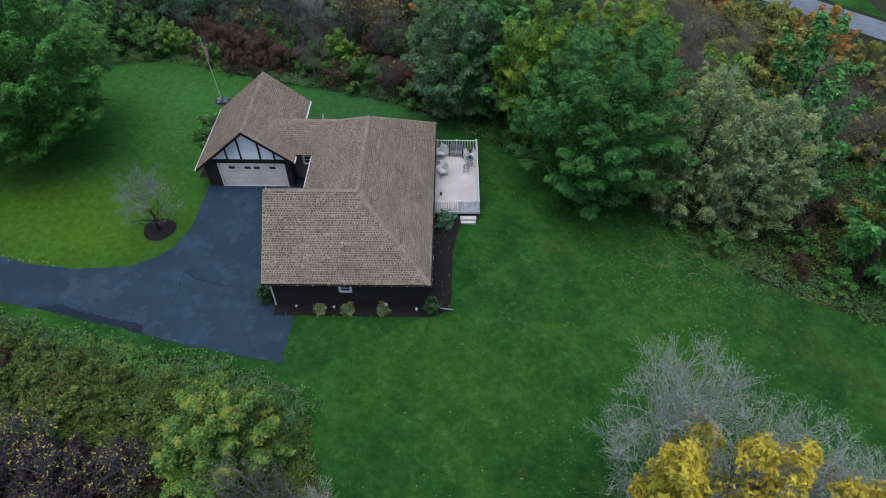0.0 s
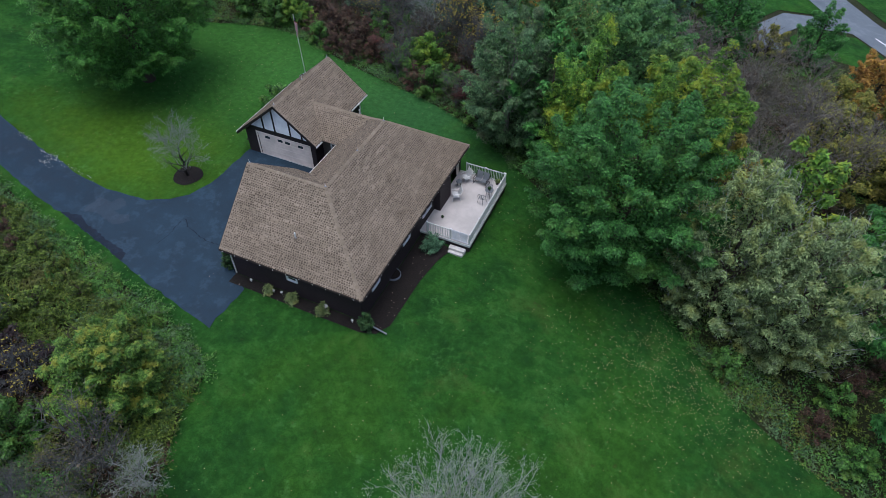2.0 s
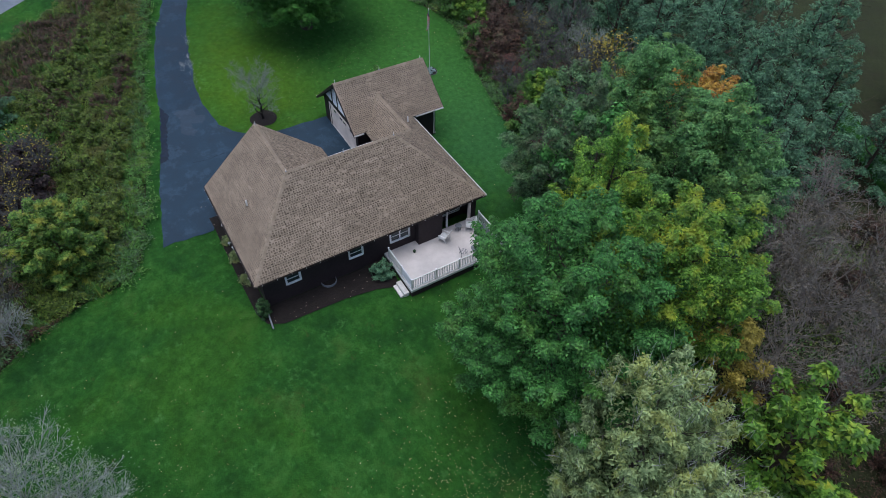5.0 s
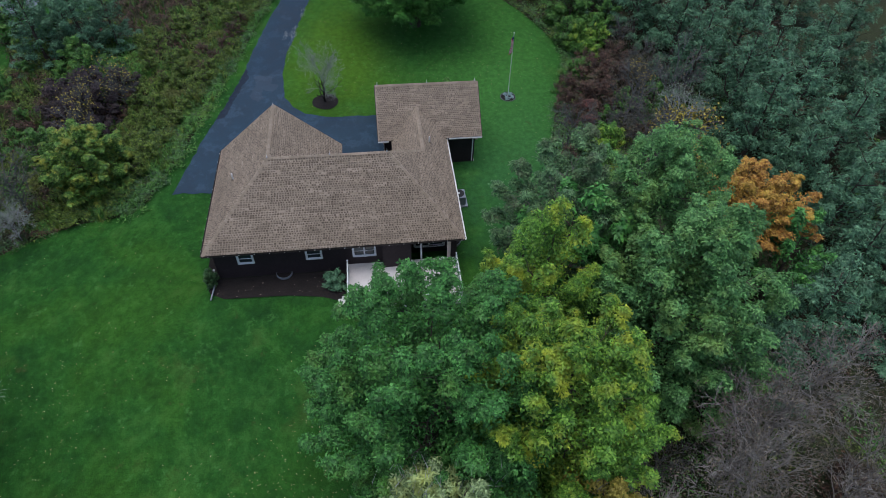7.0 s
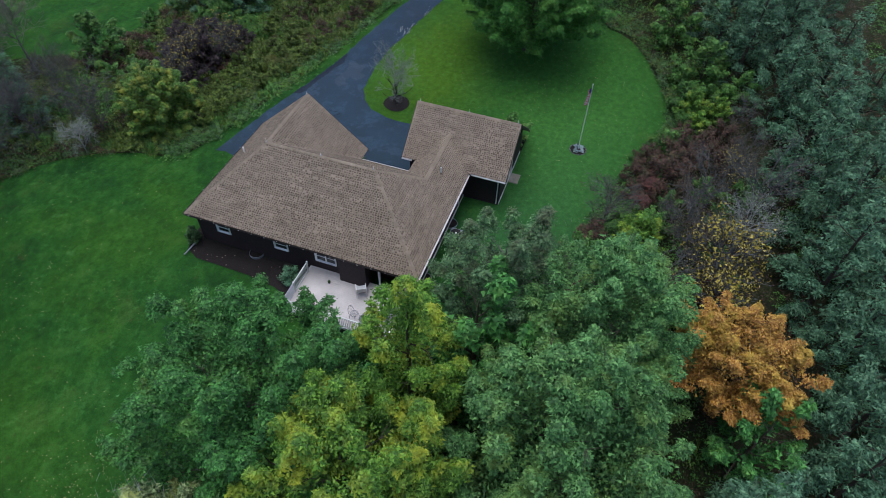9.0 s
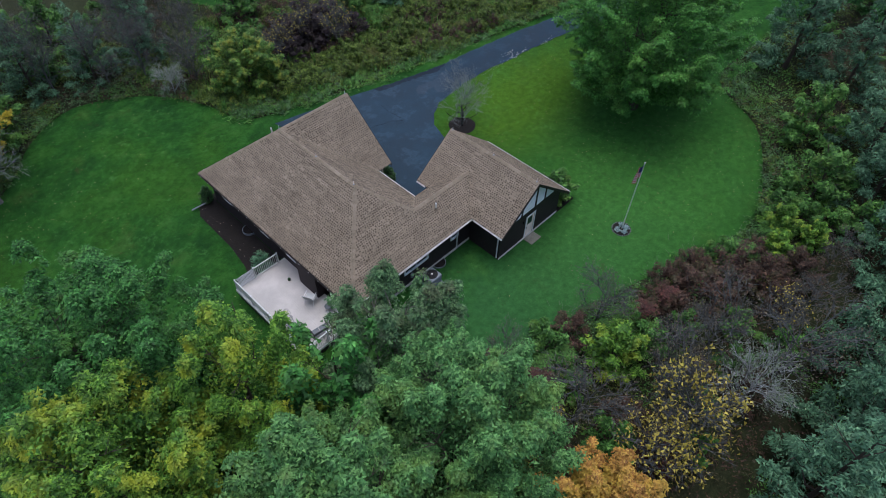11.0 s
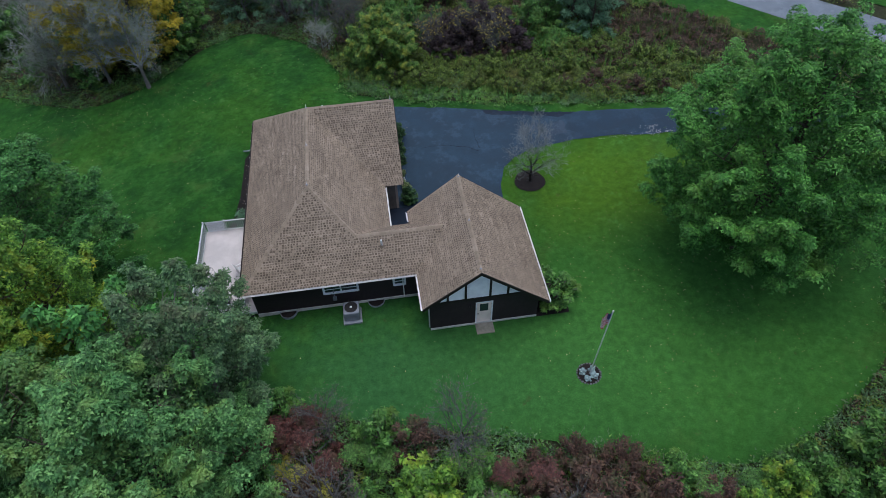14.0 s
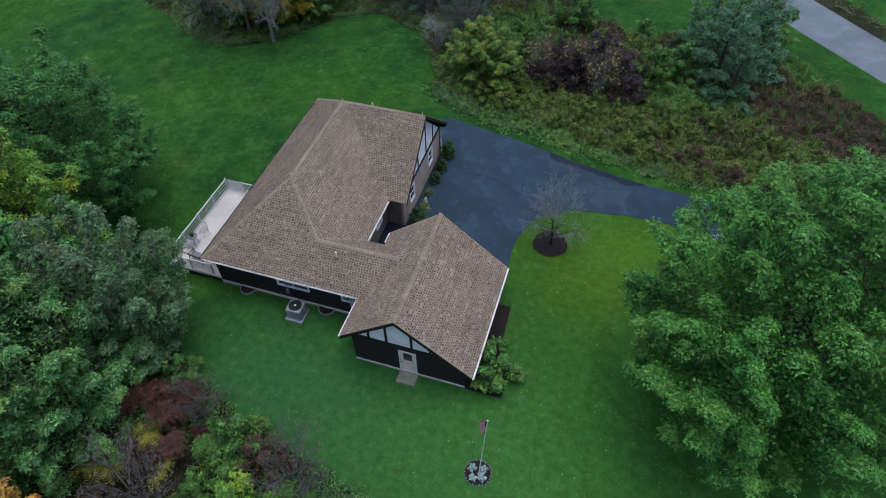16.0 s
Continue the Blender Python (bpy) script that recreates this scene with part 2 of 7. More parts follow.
M["yellow"] = leaf_material("yellow_leaves", [(0, (0.16, 0.13, 0.013)), (0.5, (0.33, 0.27, 0.024)), (1, (0.5, 0.4, 0.035))], (0.17, 0.21, 0.025), 0.4, 0.6)
M["orange"] = leaf_material("orange_leaves", [(0, (0.115, 0.052, 0.018)), (0.5, (0.340, 0.165, 0.036)), (1, (0.530, 0.345, 0.070))], (0.420, 0.330, 0.045), 0.3, 0.75)
M["greygreen"] = leaf_material("grey_green_leaves", [(0, (0.035, 0.064, 0.019)), (0.5, (0.145, 0.22, 0.09)), (1, (0.31, 0.42, 0.19))], (0.29, 0.31, 0.055), 0.5, 0.5)
M["pine"] = leaf_material("pine_needles", [(0, (0.013, 0.039, 0.021)), (0.5, (0.055, 0.138, 0.074)), (1, (0.132, 0.272, 0.144))], (0.062, 0.132, 0.063), 0.4, 0.3)
M["shrub"] = leaf_material("shrub_leaves", [(0, (0.012, 0.042, 0.010)), (0.5, (0.044, 0.13, 0.025)), (1, (0.108, 0.25, 0.05))], (0.12, 0.19, 0.026), 0.5, 0.45)
M["brown_shrub"] = leaf_material("brown_shrub_leaves", [(0, (0.014, 0.008, 0.006)), (0.5, (0.058, 0.034, 0.025)), (1, (0.128, 0.072, 0.047))], (0.034, 0.053, 0.017), 1.1, 0.7)
M["red_shrub"] = leaf_material("red_shrub_leaves", [(0, (0.016, 0.006, 0.006)), (0.5, (0.060, 0.025, 0.021)), (1, (0.140, 0.048, 0.036))], (0.040, 0.060, 0.020), 1.1, 0.55)
M["weed"] = leaf_material("weed_leaves", [(0, (0.014, 0.033, 0.007)), (0.5, (0.059, 0.105, 0.017)), (1, (0.156, 0.218, 0.036))], (0.086, 0.072, 0.022), 0.22, 0.55)
M["maple_blue"] = leaf_material("dark_maple_leaves", [(0, (0.014, 0.048, 0.013)), (0.5, (0.055, 0.161, 0.047)), (1, (0.144, 0.321, 0.095))], (0.168, 0.233, 0.034), 0.35, 0.4)
M["dusky"] = leaf_material("dusky_leaves", [(0, (0.016, 0.041, 0.018)), (0.5, (0.057, 0.129, 0.053)), (1, (0.138, 0.253, 0.100))], (0.086, 0.069, 0.044), 0.5, 0.5)
M["olive"] = leaf_material("olive_leaves", [(0, (0.045, 0.06, 0.012)), (0.5, (0.15, 0.17, 0.032)), (1, (0.32, 0.31, 0.06))], (0.2, 0.14, 0.04), 0.25, 0.5)
M["bright_shrub"] = leaf_material("bright_shrub_leaves", [(0, (0.013, 0.041, 0.008)), (0.5, (0.052, 0.126, 0.022)), (1, (0.133, 0.252, 0.043))], (0.252, 0.266, 0.038), 1.2, 0.8)
M["speck"] = leaf_material("last_yellow_leaves", [(0, (0.14, 0.12, 0.02)), (0.5, (0.3, 0.25, 0.045)), (1, (0.45, 0.38, 0.09))], (0.3, 0.28, 0.05), 0.5, 0.4)
M["dryleaf"] = leaf_material("dry_brown_leaves", [(0, (0.04, 0.035, 0.025)), (0.5, (0.1, 0.085, 0.06)), (1, (0.2, 0.17, 0.12))], (0.12, 0.13, 0.06), 0.5, 0.4)
M["silverleaf"] = leaf_material("silver_blue_leaves", [(0, (0.07, 0.12, 0.12)), (0.5, (0.22, 0.33, 0.33)), (1, (0.42, 0.54, 0.54))], (0.2, 0.3, 0.26), 2.0, 0.4)
M["fern"] = leaf_material("fern_fronds", [(0, (0.09, 0.1, 0.015)), (0.5, (0.2, 0.21, 0.03)), (1, (0.34, 0.33, 0.05))], (0.2, 0.12, 0.03), 1.0, 0.5)
M["boxwood"] = leaf_material("evergreen_bush_leaves", [(0, (0.007, 0.022, 0.008)), (0.5, (0.025, 0.070, 0.022)), (1, (0.056, 0.131, 0.043))], (0.070, 0.098, 0.028), 1.5, 0.4)
M["lightbush"] = leaf_material("light_bush_leaves", [(0, (0.034, 0.059, 0.017)), (0.5, (0.112, 0.168, 0.056)), (1, (0.263, 0.333, 0.140))], (0.280, 0.252, 0.084), 1.5, 0.5)
M["litter"] = leaf_material("fallen_leaf", [(0, (0.16, 0.12, 0.05)), (0.5, (0.3, 0.25, 0.12)), (1, (0.48, 0.43, 0.27))], (0.225, 0.16, 0.05), 0.5, 0.4)
M["purple_shrub"] = leaf_material("purple_shrub_leaves", [(0, (0.008, 0.006, 0.009)), (0.5, (0.028, 0.019, 0.024)), (1, (0.07, 0.05, 0.05))], (0.035, 0.04, 0.02), 0.6, 0.4)
M["sapling_twig"] = surface("sapling_twig", (0.12, 0.135, 0.135), (0.23, 0.255, 0.255), 8, 1, 0.9)
M["mid_twig"] = surface("mid_twig", (0.04, 0.042, 0.041), (0.11, 0.118, 0.12), 6, 0.8, 0.9)
M["dull_twig"] = surface("dull_twig", (0.1, 0.093, 0.085), (0.21, 0.195, 0.18), 10, 1, 0.9)
M["greyleaf"] = leaf_material("sparse_pale_leaves", [(0, (0.062, 0.088, 0.055)), (0.5, (0.169, 0.231, 0.151)), (1, (0.315, 0.413, 0.254))], (0.171, 0.222, 0.068), 0.5, 0.5)


# ---- building blocks ----
def part(name, bm, material, parent=None, label=""):
    me = bpy.data.meshes.new(name)
    bm.normal_update()
    bm.to_mesh(me)
    bm.free()
    me.materials.append(material)
    ob = new(name, me)
    ob.parent = parent
    if label:
        ob["label"] = label
    return ob


def mesh_part(name, verts, faces, material, parent=None, label=""):
    me = bpy.data.meshes.new(name)
    me.from_pydata(verts, [], faces)
    me.materials.append(material)
    ob = new(name, me)
    ob.parent = parent
    if label:
        ob["label"] = label
    return ob


def empty(name, at=(0, 0, 0), label="", category="", group="", kind=""):
    e = new(name)
    e.location = at
    return tagged(e, label, category, group, kind)


def box(bm, x0, y0, z0, x1, y1, z1, bevel=0.0, m=None):
    r = bmesh.ops.create_cube(bm, size=1.0)
    for v in r["verts"]:
        v.co = Vector((x0 + (v.co.x + 0.5) * (x1 - x0), y0 + (v.co.y + 0.5) * (y1 - y0), z0 + (v.co.z + 0.5) * (z1 - z0)))
    if bevel:
        es = list({e for v in r["verts"] for e in v.link_edges})
        out = bmesh.ops.bevel(bm, geom=es, offset=bevel, segments=1, affect="EDGES")
        vs = list({v for f in out["faces"] for v in f.verts} | {v for v in r["verts"] if v.is_valid})
    else:
        vs = r["verts"]
    if m is not None:
        bmesh.ops.transform(bm, matrix=m, verts=vs)
    return bm


def boxed(*a, bevel=0.0, m=None):
    return box(bmesh.new(), *a, bevel=bevel, m=m)


def prism(bm, pts, up):
    """A slab: the polygon pts, and the same moved by up."""
    lo = [bm.verts.new(p) for p in pts]
    hi = [bm.verts.new(Vector(p) + Vector(up)) for p in pts]
    bm.faces.new(hi)
    bm.faces.new(lo[::-1])
    for i in range(len(lo)):
        j = (i + 1) % len(lo)
        bm.faces.new((lo[i], lo[j], hi[j], hi[i]))
    return bm


def tube(bm, a, b, ra, rb, n=6):
    a, b = Vector(a), Vector(b)
    q = (b - a).to_track_quat("Z", "Y")
    rings = []
    for c, r in ((a, ra), (b, rb)):
        rings.append([bm.verts.new(c + q @ Vector((r * math.cos(2 * math.pi * i / n), r * math.sin(2 * math.pi * i / n), 0))) for i in range(n)])
    for i in range(n):
        j = (i + 1) % n
        bm.faces.new((rings[0][i], rings[0][j], rings[1][j], rings[1][i]))
    bm.faces.new(rings[1])
    bm.faces.new(rings[0][::-1])
    return bm


def soft(v, s):
    return s * math.log1p(math.exp(min(40, v / s)))


def ground_z(x, y):
    k = max(0.0, min(1.0, (y + 6) / 8))
    rise = 0.09 * (soft(-24 - x, 2.0) - soft(-56 - x, 3.0)) * k * k * (3 - 2 * k)
    return rise - 0.12 * soft(x - 3, 3.0) - 0.06 * soft(y - 33, 4.0)


def inside(poly, x, y):
    hit, j = False, len(poly) - 1
    for i in range(len(poly)):
        (xi, yi), (xj, yj) = poly[i], poly[j]
        if (yi > y) != (yj > y) and x < (xj - xi) * (y - yi) / (yj - yi) + xi:
            hit = not hit
        j = i
    return hit


def smooth_ring(pts, steps=4):
    """A closed Catmull-Rom curve through the points."""
    out, n = [], len(pts)
    for i in range(n):
        p0, p1, p2, p3 = (Vector(pts[(i + k) % n]) for k in (-1, 0, 1, 2))
        for s in range(steps):
            t = s / steps
            out.append(tuple(0.5 * (2 * p1 + (p2 - p0) * t + (2 * p0 - 5 * p1 + 4 * p2 - p3) * t * t + (3 * p1 - p0 - 3 * p2 + p3) * t ** 3)))
    return out


# ---- ground ----
LAWN = smooth_ring([(-62, 8.8), (-50, 5.7), (-42, 3.4), (-34, 0.7), (-28, -0.8), (-24.6, -1.7), (-16.5, -3.5), (-10.5, -5.0), (-7.2, -6.6), (-6.4, -10), (-3.5, -15), (2, -18.2), (6.5, -16.5), (9.8, -13), (15.5, -10.4), (22, -13), (30, -18), (45, -26), (72, -24),
                    (72, -4), (48, -1.5), (38, 0.4), (30.5, 2.2), (23.5, 5.2), (19.5, 8.5), (15, 12.5), (9, 15.8), (3.6, 19), (0, 21.4), (-4.5, 23.7), (-9, 25.2), (-16, 27), (-22, 29), (-27, 30), (-32, 28.2), (-36.5, 25.2), (-40, 20), (-48, 20), (-62, 21)])


def sheet(name, ring, lift, step, material, label, kind="structure"):
    """A sheet that follows the ground inside a closed ring."""
    bm = bmesh.new()
    vs = [bm.verts.new((x, y, 0)) for x, y in ring]
    es = [bm.edges.new((vs[i], vs[(i + 1) % len(vs)])) for i in range(len(vs))]
    bmesh.ops.triangle_fill(bm, use_beauty=True, edges=es, normal=(0, 0, 1))
    for axis in (0, 1):
        lo, hi = min(p[axis] for p in ring), max(p[axis] for p in ring)
        k = lo + step
        while k < hi:
            co, no = [0, 0, 0], [0, 0, 0]
            co[axis], no[axis] = k, 1
            bmesh.ops.bisect_plane(bm, geom=bm.verts[:] + bm.edges[:] + bm.faces[:], plane_co=co, plane_no=no)
            k += step
    for v in bm.verts:
        v.co.z = ground_z(v.co.x, v.co.y) + lift
    bmesh.ops.recalc_face_normals(bm, faces=bm.faces)
    if sum(f.normal.z for f in bm.faces) < 0:
        bmesh.ops.reverse_faces(bm, faces=bm.faces)
    return tagged(part(name, bm, material), label, name, kind=kind)


def make_ground():
    xs = [-900, -300, -140] + list(np.arange(-90, 91, 3.0)) + [140, 300, 900]
    verts, faces = [], []
    for y in xs:
        for x in xs:
            verts.append((x, y, ground_z(max(-90, min(60, x)), max(-90, min(90, y))) - 0.06 + 0.04 * noise.noise((x * 0.2, y * 0.2, 0))))
    n = len(xs)
    for j in range(n - 1):
        for i in range(n - 1):
            faces.append((j * n + i, j * n + i + 1, (j + 1) * n + i + 1, (j + 1) * n + i))
    return tagged(mesh_part("ground", verts, faces, M["wild"]), "rough woodland floor with weeds, soil and leaf litter", "ground", kind="structure")


make_ground()
sheet("lawn", LAWN, 0.0, 2.0, M["lawn"], "mown green lawn with darker patches and fallen leaves")
DRIVE = [(-64, 10.9), (-58, 8.7), (-50, 6.8), (-42, 4.6), (-38, 2.9), (-34, 1.6), (-28, 0.2), (-24.4, -0.4), (-20, -1.4), (-16.3, -2.5), (-12.6, -3.3), (-9.0, -4.0), (-8.9, -0.6), (-10.05, 0.2), (-10.1, 12.1), (-17.6, 12.1),
         (-17.7, 9.4), (-17.8, 7.2), (-18.4, 5.5), (-19.4, 4.4), (-21, 3.6), (-24.5, 3.2), (-28, 3.6), (-34, 4.75), (-38, 5.8), (-42, 7.2), (-50, 9.6), (-58, 11.9), (-63, 13.8)]


def ragged(ring, seed, step=0.6, amount=0.09):
    """The same ring with its edges broken up a little, as grass grows over them."""
    rs, out = random.Random(seed), []
    for i in range(len(ring)):
        (x0, y0), (x1, y1) = ring[i], ring[(i + 1) % len(ring)]
        n = max(1, int(math.hypot(x1 - x0, y1 - y0) / step))
        for k in range(n):
            out.append((x0 + (x1 - x0) * k / n + rs.uniform(-amount, amount), y0 + (y1 - y0) * k / n + rs.uniform(-amount, amount)))
    return out


sheet("driveway", ragged(DRIVE, 3), 0.035, 2.0, M["asphalt"], "dark blue-grey sealed asphalt driveway with damp patches")
sheet("mulch_bed", [(-10.2, -0.45), (-9.1, -0.42), (-4, -0.45), (-0.2, -0.4), (0.8, -0.05), (1.3, 0.9), (1.4, 5.0), (1.7, 7.2), (2.2, 8.6), (0.2, 9.2), (-0.4, 9.2), (-0.4, 0.4), (-10.2, 0.4)], 0.05, 2.0, M["mulch"], "dark mulch bed along the house walls")

ROAD_SW = [(-29.7, -35.5), (-36.7, -26.0), (-44.2, -18.1), (-53.3, -7.6), (-63.7, 5.5), (-75.7, 18.5), (-79.7, 14.5), (-68.7, 2.0), (-57.7, -11.5), (-50.2, -19.5), (-43.7, -26.5), (-33.2, -38.5)]
ROAD_NE = [(16, 92), (21.5, 80), (28.6, 69), (35.4, 61.8), (44, 56.5), (58, 47), (62, 53), (47, 63), (40.6, 66.5), (34, 72.5), (29, 80), (23, 95)]
SIDE_LANE = [(28.8, 70.2), (22.2, 67), (19.4, 61), (20, 55), (22.6, 55), (22.2, 60), (24.5, 64.5), (30.5, 66.9)]
LOT_A = [(36.5, 77.5), (42, 72.2), (48, 68.6), (62, 74), (52, 92), (40, 90)]
LOT_B = [(3, 73), (12, 72), (16, 83), (11, 96), (0, 92)]
sheet("road", ROAD_SW, 0.02, 3.0, M["road"], "pale grey paved country road")
sheet("road", ROAD_NE, 0.02, 3.0, M["road"], "pale grey paved country road")
sheet("road", SIDE_LANE, 0.03, 3.0, M["road"], "pale paved side lane joining the road")
sheet("pavement", LOT_A, 0.02, 3.0, M["asphalt"], "dark asphalt parking lot beyond the road")
sheet("pavement", LOT_B, 0.02, 3.0, M["road"], "grey paved yard beyond the wood")
VERGE_SW = [(-69.7, -1.5), (-58.7, -14.5), (-51.2, -22.0), (-44.7, -29.0), (-35.7, -41.5), (-59.7, -59.5), (-94.7, -29.5), (-79.7, 8.5)]
VERGE_NE = [(30, 82), (35, 74), (41.5, 68), (49, 63.5), (62, 54.5), (80, 62), (62, 73), (48, 68), (42, 71.6), (36, 77), (38, 92), (26, 94)]
FIELD_A = [(10, 64), (19, 57.5), (18.8, 61.5), (21.6, 67.6), (27.8, 70.4), (20.8, 80.5), (15, 92), (8, 88)]
FIELD_B = [(23.2, 60), (24, 57), (30, 57.5), (40, 57), (34.9, 61.5), (31, 66), (25, 64)]
FIELD_C = [(-36, -26), (-30, -22.5), (-24, -21), (-17, -23), (-13, -30), (-20, -46), (-32, -38)]
GRASS_WAY = [(2.5, 57), (5.5, 55.4), (9.6, 53), (16.2, 49.8), (15.2, 47.4), (8.6, 50.6), (4.4, 52.8), (1.4, 55)]
FIELD_D = [(-36, -27.5), (-33, -24.5), (-39, -17), (-47, -8), (-56, 2), (-62, 8), (-64, 5.2), (-54, -7.7), (-44.8, -18.2)]
sheet("verge", VERGE_SW, 0.0, 3.0, M["lawn"], "mown grass beyond the road")
sheet("verge", VERGE_NE, 0.0, 3.0, M["lawn"], "mown grass beyond the road")
sheet("verge", FIELD_A, 0.0, 3.0, M["lawn"], "mown grass beside the lane")
sheet("verge", FIELD_B, 0.0, 3.0, M["lawn"], "mown grass beside the road")
sheet("verge", FIELD_C, 0.0, 3.0, M["lawn"], "open grass beyond the shrubs")
sheet("verge", GRASS_WAY, 0.0, 3.0, M["lawn"], "mown grass way through the wood")
sheet("verge", FIELD_D, 0.0, 3.0, M["lawn"], "rough grass verge along the road")
# older stretch of the drive
sheet("driveway_patch", ragged([(-50, 6.95), (-42, 4.75), (-38, 3.05), (-34, 1.75), (-28, 0.35), (-24.6, -0.2), (-24.5, 3.1), (-28, 3.45), (-34, 4.6), (-38, 5.65), (-42, 7.05), (-50, 9.45)], 5, 0.6, 0.05), 0.042, 2.0, M["asphalt_new"], "newer dark asphalt stretch of the drive")
sheet("asphalt_stain", ragged([(-24.3, 0.6), (-23.0, 0.9), (-21.4, 0.5), (-20.4, 1.2), (-21.0, 1.7), (-22.2, 1.6), (-21.8, 2.5), (-22.6, 3.0), (-23.4, 2.2), (-24.3, 2.3)], 6, 0.22, 0.13), 0.041, 2.0, M["asphalt_pale"], "pale dried stain on the drive")
sheet("asphalt_stain", ragged([(-25.6, -0.1), (-23.0, -0.75), (-20.4, -1.35), (-18.2, -2.0), (-18.4, -1.3), (-20.6, -0.8), (-22.8, -0.3), (-24.0, 0.25)], 7, 0.25, 0.1), 0.046, 2.0, M["asphalt_dark"], "damp dark edge of the drive")

# ---- house ----
EAVE, K = 2.7, 0.8314
RX, RY0, RY1, RZ = -4.626, 4.43, 12.2, 6.546
WX = -10.51
CY, CZ, CEX, CGX = 14.7, 4.456, -7.14, -12.5
GX, GZ, GY0, GY1 = -13.826, 5.525, 11.6, 19.55
GE, GEZ, GW, GWZ = -10.47, 2.81, -18.02, 2.02
A, B, C = (0, 0, EAVE), (WX, 0, EAVE), (0, 16.8, EAVE)
R1, R2, W1 = (RX, RY0, RZ), (RX, RY1, RZ), (WX, RY0, RZ)
WNW, VAL = (WX, 8.86, EAVE), (-9.25, 8.86, EAVE)
CE, CG = (CEX, CY, CZ), (CGX, CY, CZ)
V2, V3, NW = (-9.25, 12.6, EAVE), (GE - 0.02, 12.6, EAVE), (GE, 16.8, EAVE)
MAIN_PLANES = {
    "east": (A, C, R2, R1), "south": (B, A, R1, W1), "wing": (VAL, WNW, W1, R1),
    "west": (V2, VAL, R1, R2, CE), "north": (C, NW, CG, CE, R2), "link": (V3, V2, CE, CG)}
G1, G2 = (GX, GY0, GZ), (GX, GY1, GZ)
GARAGE_PLANES = {
    "garage_east": ((GE, GY0, GEZ), (GE, GY1, GEZ), G2, G1),
    "garage_west": ((GW, GY1, GWZ), (GW, GY0, GWZ), G1, G2)}


def roof_plane(pts, parent, rng):
    """A board under the shingles, and one mesh of overlapping shingle tabs in courses up the slope."""
    p = [Vector(q) for q in pts]
    n = (p[1] - p[0]).cross(p[2] - p[0]).normalized()
    u = (p[1] - p[0]).normalized()
    v = n.cross(u)
    deck = bmesh.new()
    prism(deck, p, -0.14 * n)
    part("roof_board", deck, M["trim_dark"], parent)
    poly = [((q - p[0]).dot(u), (q - p[0]).dot(v)) for q in p]
    top = max(q[1] for q in poly)
    verts, faces = [], []
    course = 0.145

    def span(h):
        xs = []
        for i in range(len(poly)):
            (x0, y0), (x1, y1) = poly[i], poly[(i + 1) % len(poly)]
            if (y0 <= h) != (y1 <= h):
                xs.append(x0 + (x1 - x0) * (h - y0) / (y1 - y0))
        return (min(xs), max(xs)) if len(xs) > 1 else None

    dv, df = [], []
    h, row = 0.0, 0
    while h < top - 0.02:
        s0, s1 = span(h + 0.004), span(min(h + course * 1.05, top - 0.004))
        if s0 and s1:
            hh = min(h + course * 1.05, top)
            x = s0[0] - rng.random() * 0.9
            while x < s0[1]:
                w = 0.9 + 0.1 * rng.random()
                a0, b0 = max(x, s0[0]), min(x + w - 0.004, s0[1])
                a1, b1 = max(x, s1[0]), min(x + w - 0.004, s1[1])
                if b0 - a0 > 0.02:
                    if b1 < a1:
                        a1 = b1 = min(max((a0 + b0) / 2, s1[0]), s1[1])
                    t = 0.02 + 0.008 * rng.random()
                    k = len(verts)
                    for xx, yy, zz in ((a0, h, 0.002), (b0, h, 0.002), (a0, h, t), (b0, h, t), (a1, hh, 0.004), (b1, hh, 0.004)):
                        verts.append(p[0] + u * xx + v * yy + n * zz)
                    faces += [(k, k + 1, k + 3, k + 2), (k + 2, k + 3, k + 5, k + 4)]
                x += w
            x = s0[0] + 0.05 + (row % 2) * 0.1 + rng.random() * 0.04
            while x < s0[1] - 0.06:
                w = 0.085 + 0.05 * rng.random()
                hi = h + course * (0.5 + 0.25 * rng.random())
                if s1[0] < x and x + w < s1[1] and rng.random() < 0.9:
                    k = len(dv)
                    for xx, yy, zz in ((x, h - 0.004, 0.006), (x + w, h - 0.004, 0.006), (x, h - 0.004, 0.031), (x + w, h - 0.004, 0.031), (x, hi, 0.02), (x + w, hi, 0.02)):
                        dv.append(p[0] + u * xx + v * yy + n * zz)
                    df += [(k, k + 1, k + 3, k + 2), (k + 2, k + 3, k + 5, k + 4)]
                x += 0.155 + 0.03 * rng.random()
        h += course
        row += 1
    tagged(mesh_part("shingle_course", verts, faces, M["shingle"], parent, "weathered brown asphalt shingles"), kind="stuff")
    tagged(mesh_part("shingle_tab", dv, df, M["shingle_tab"], parent, "darker shingle tabs"), kind="stuff")


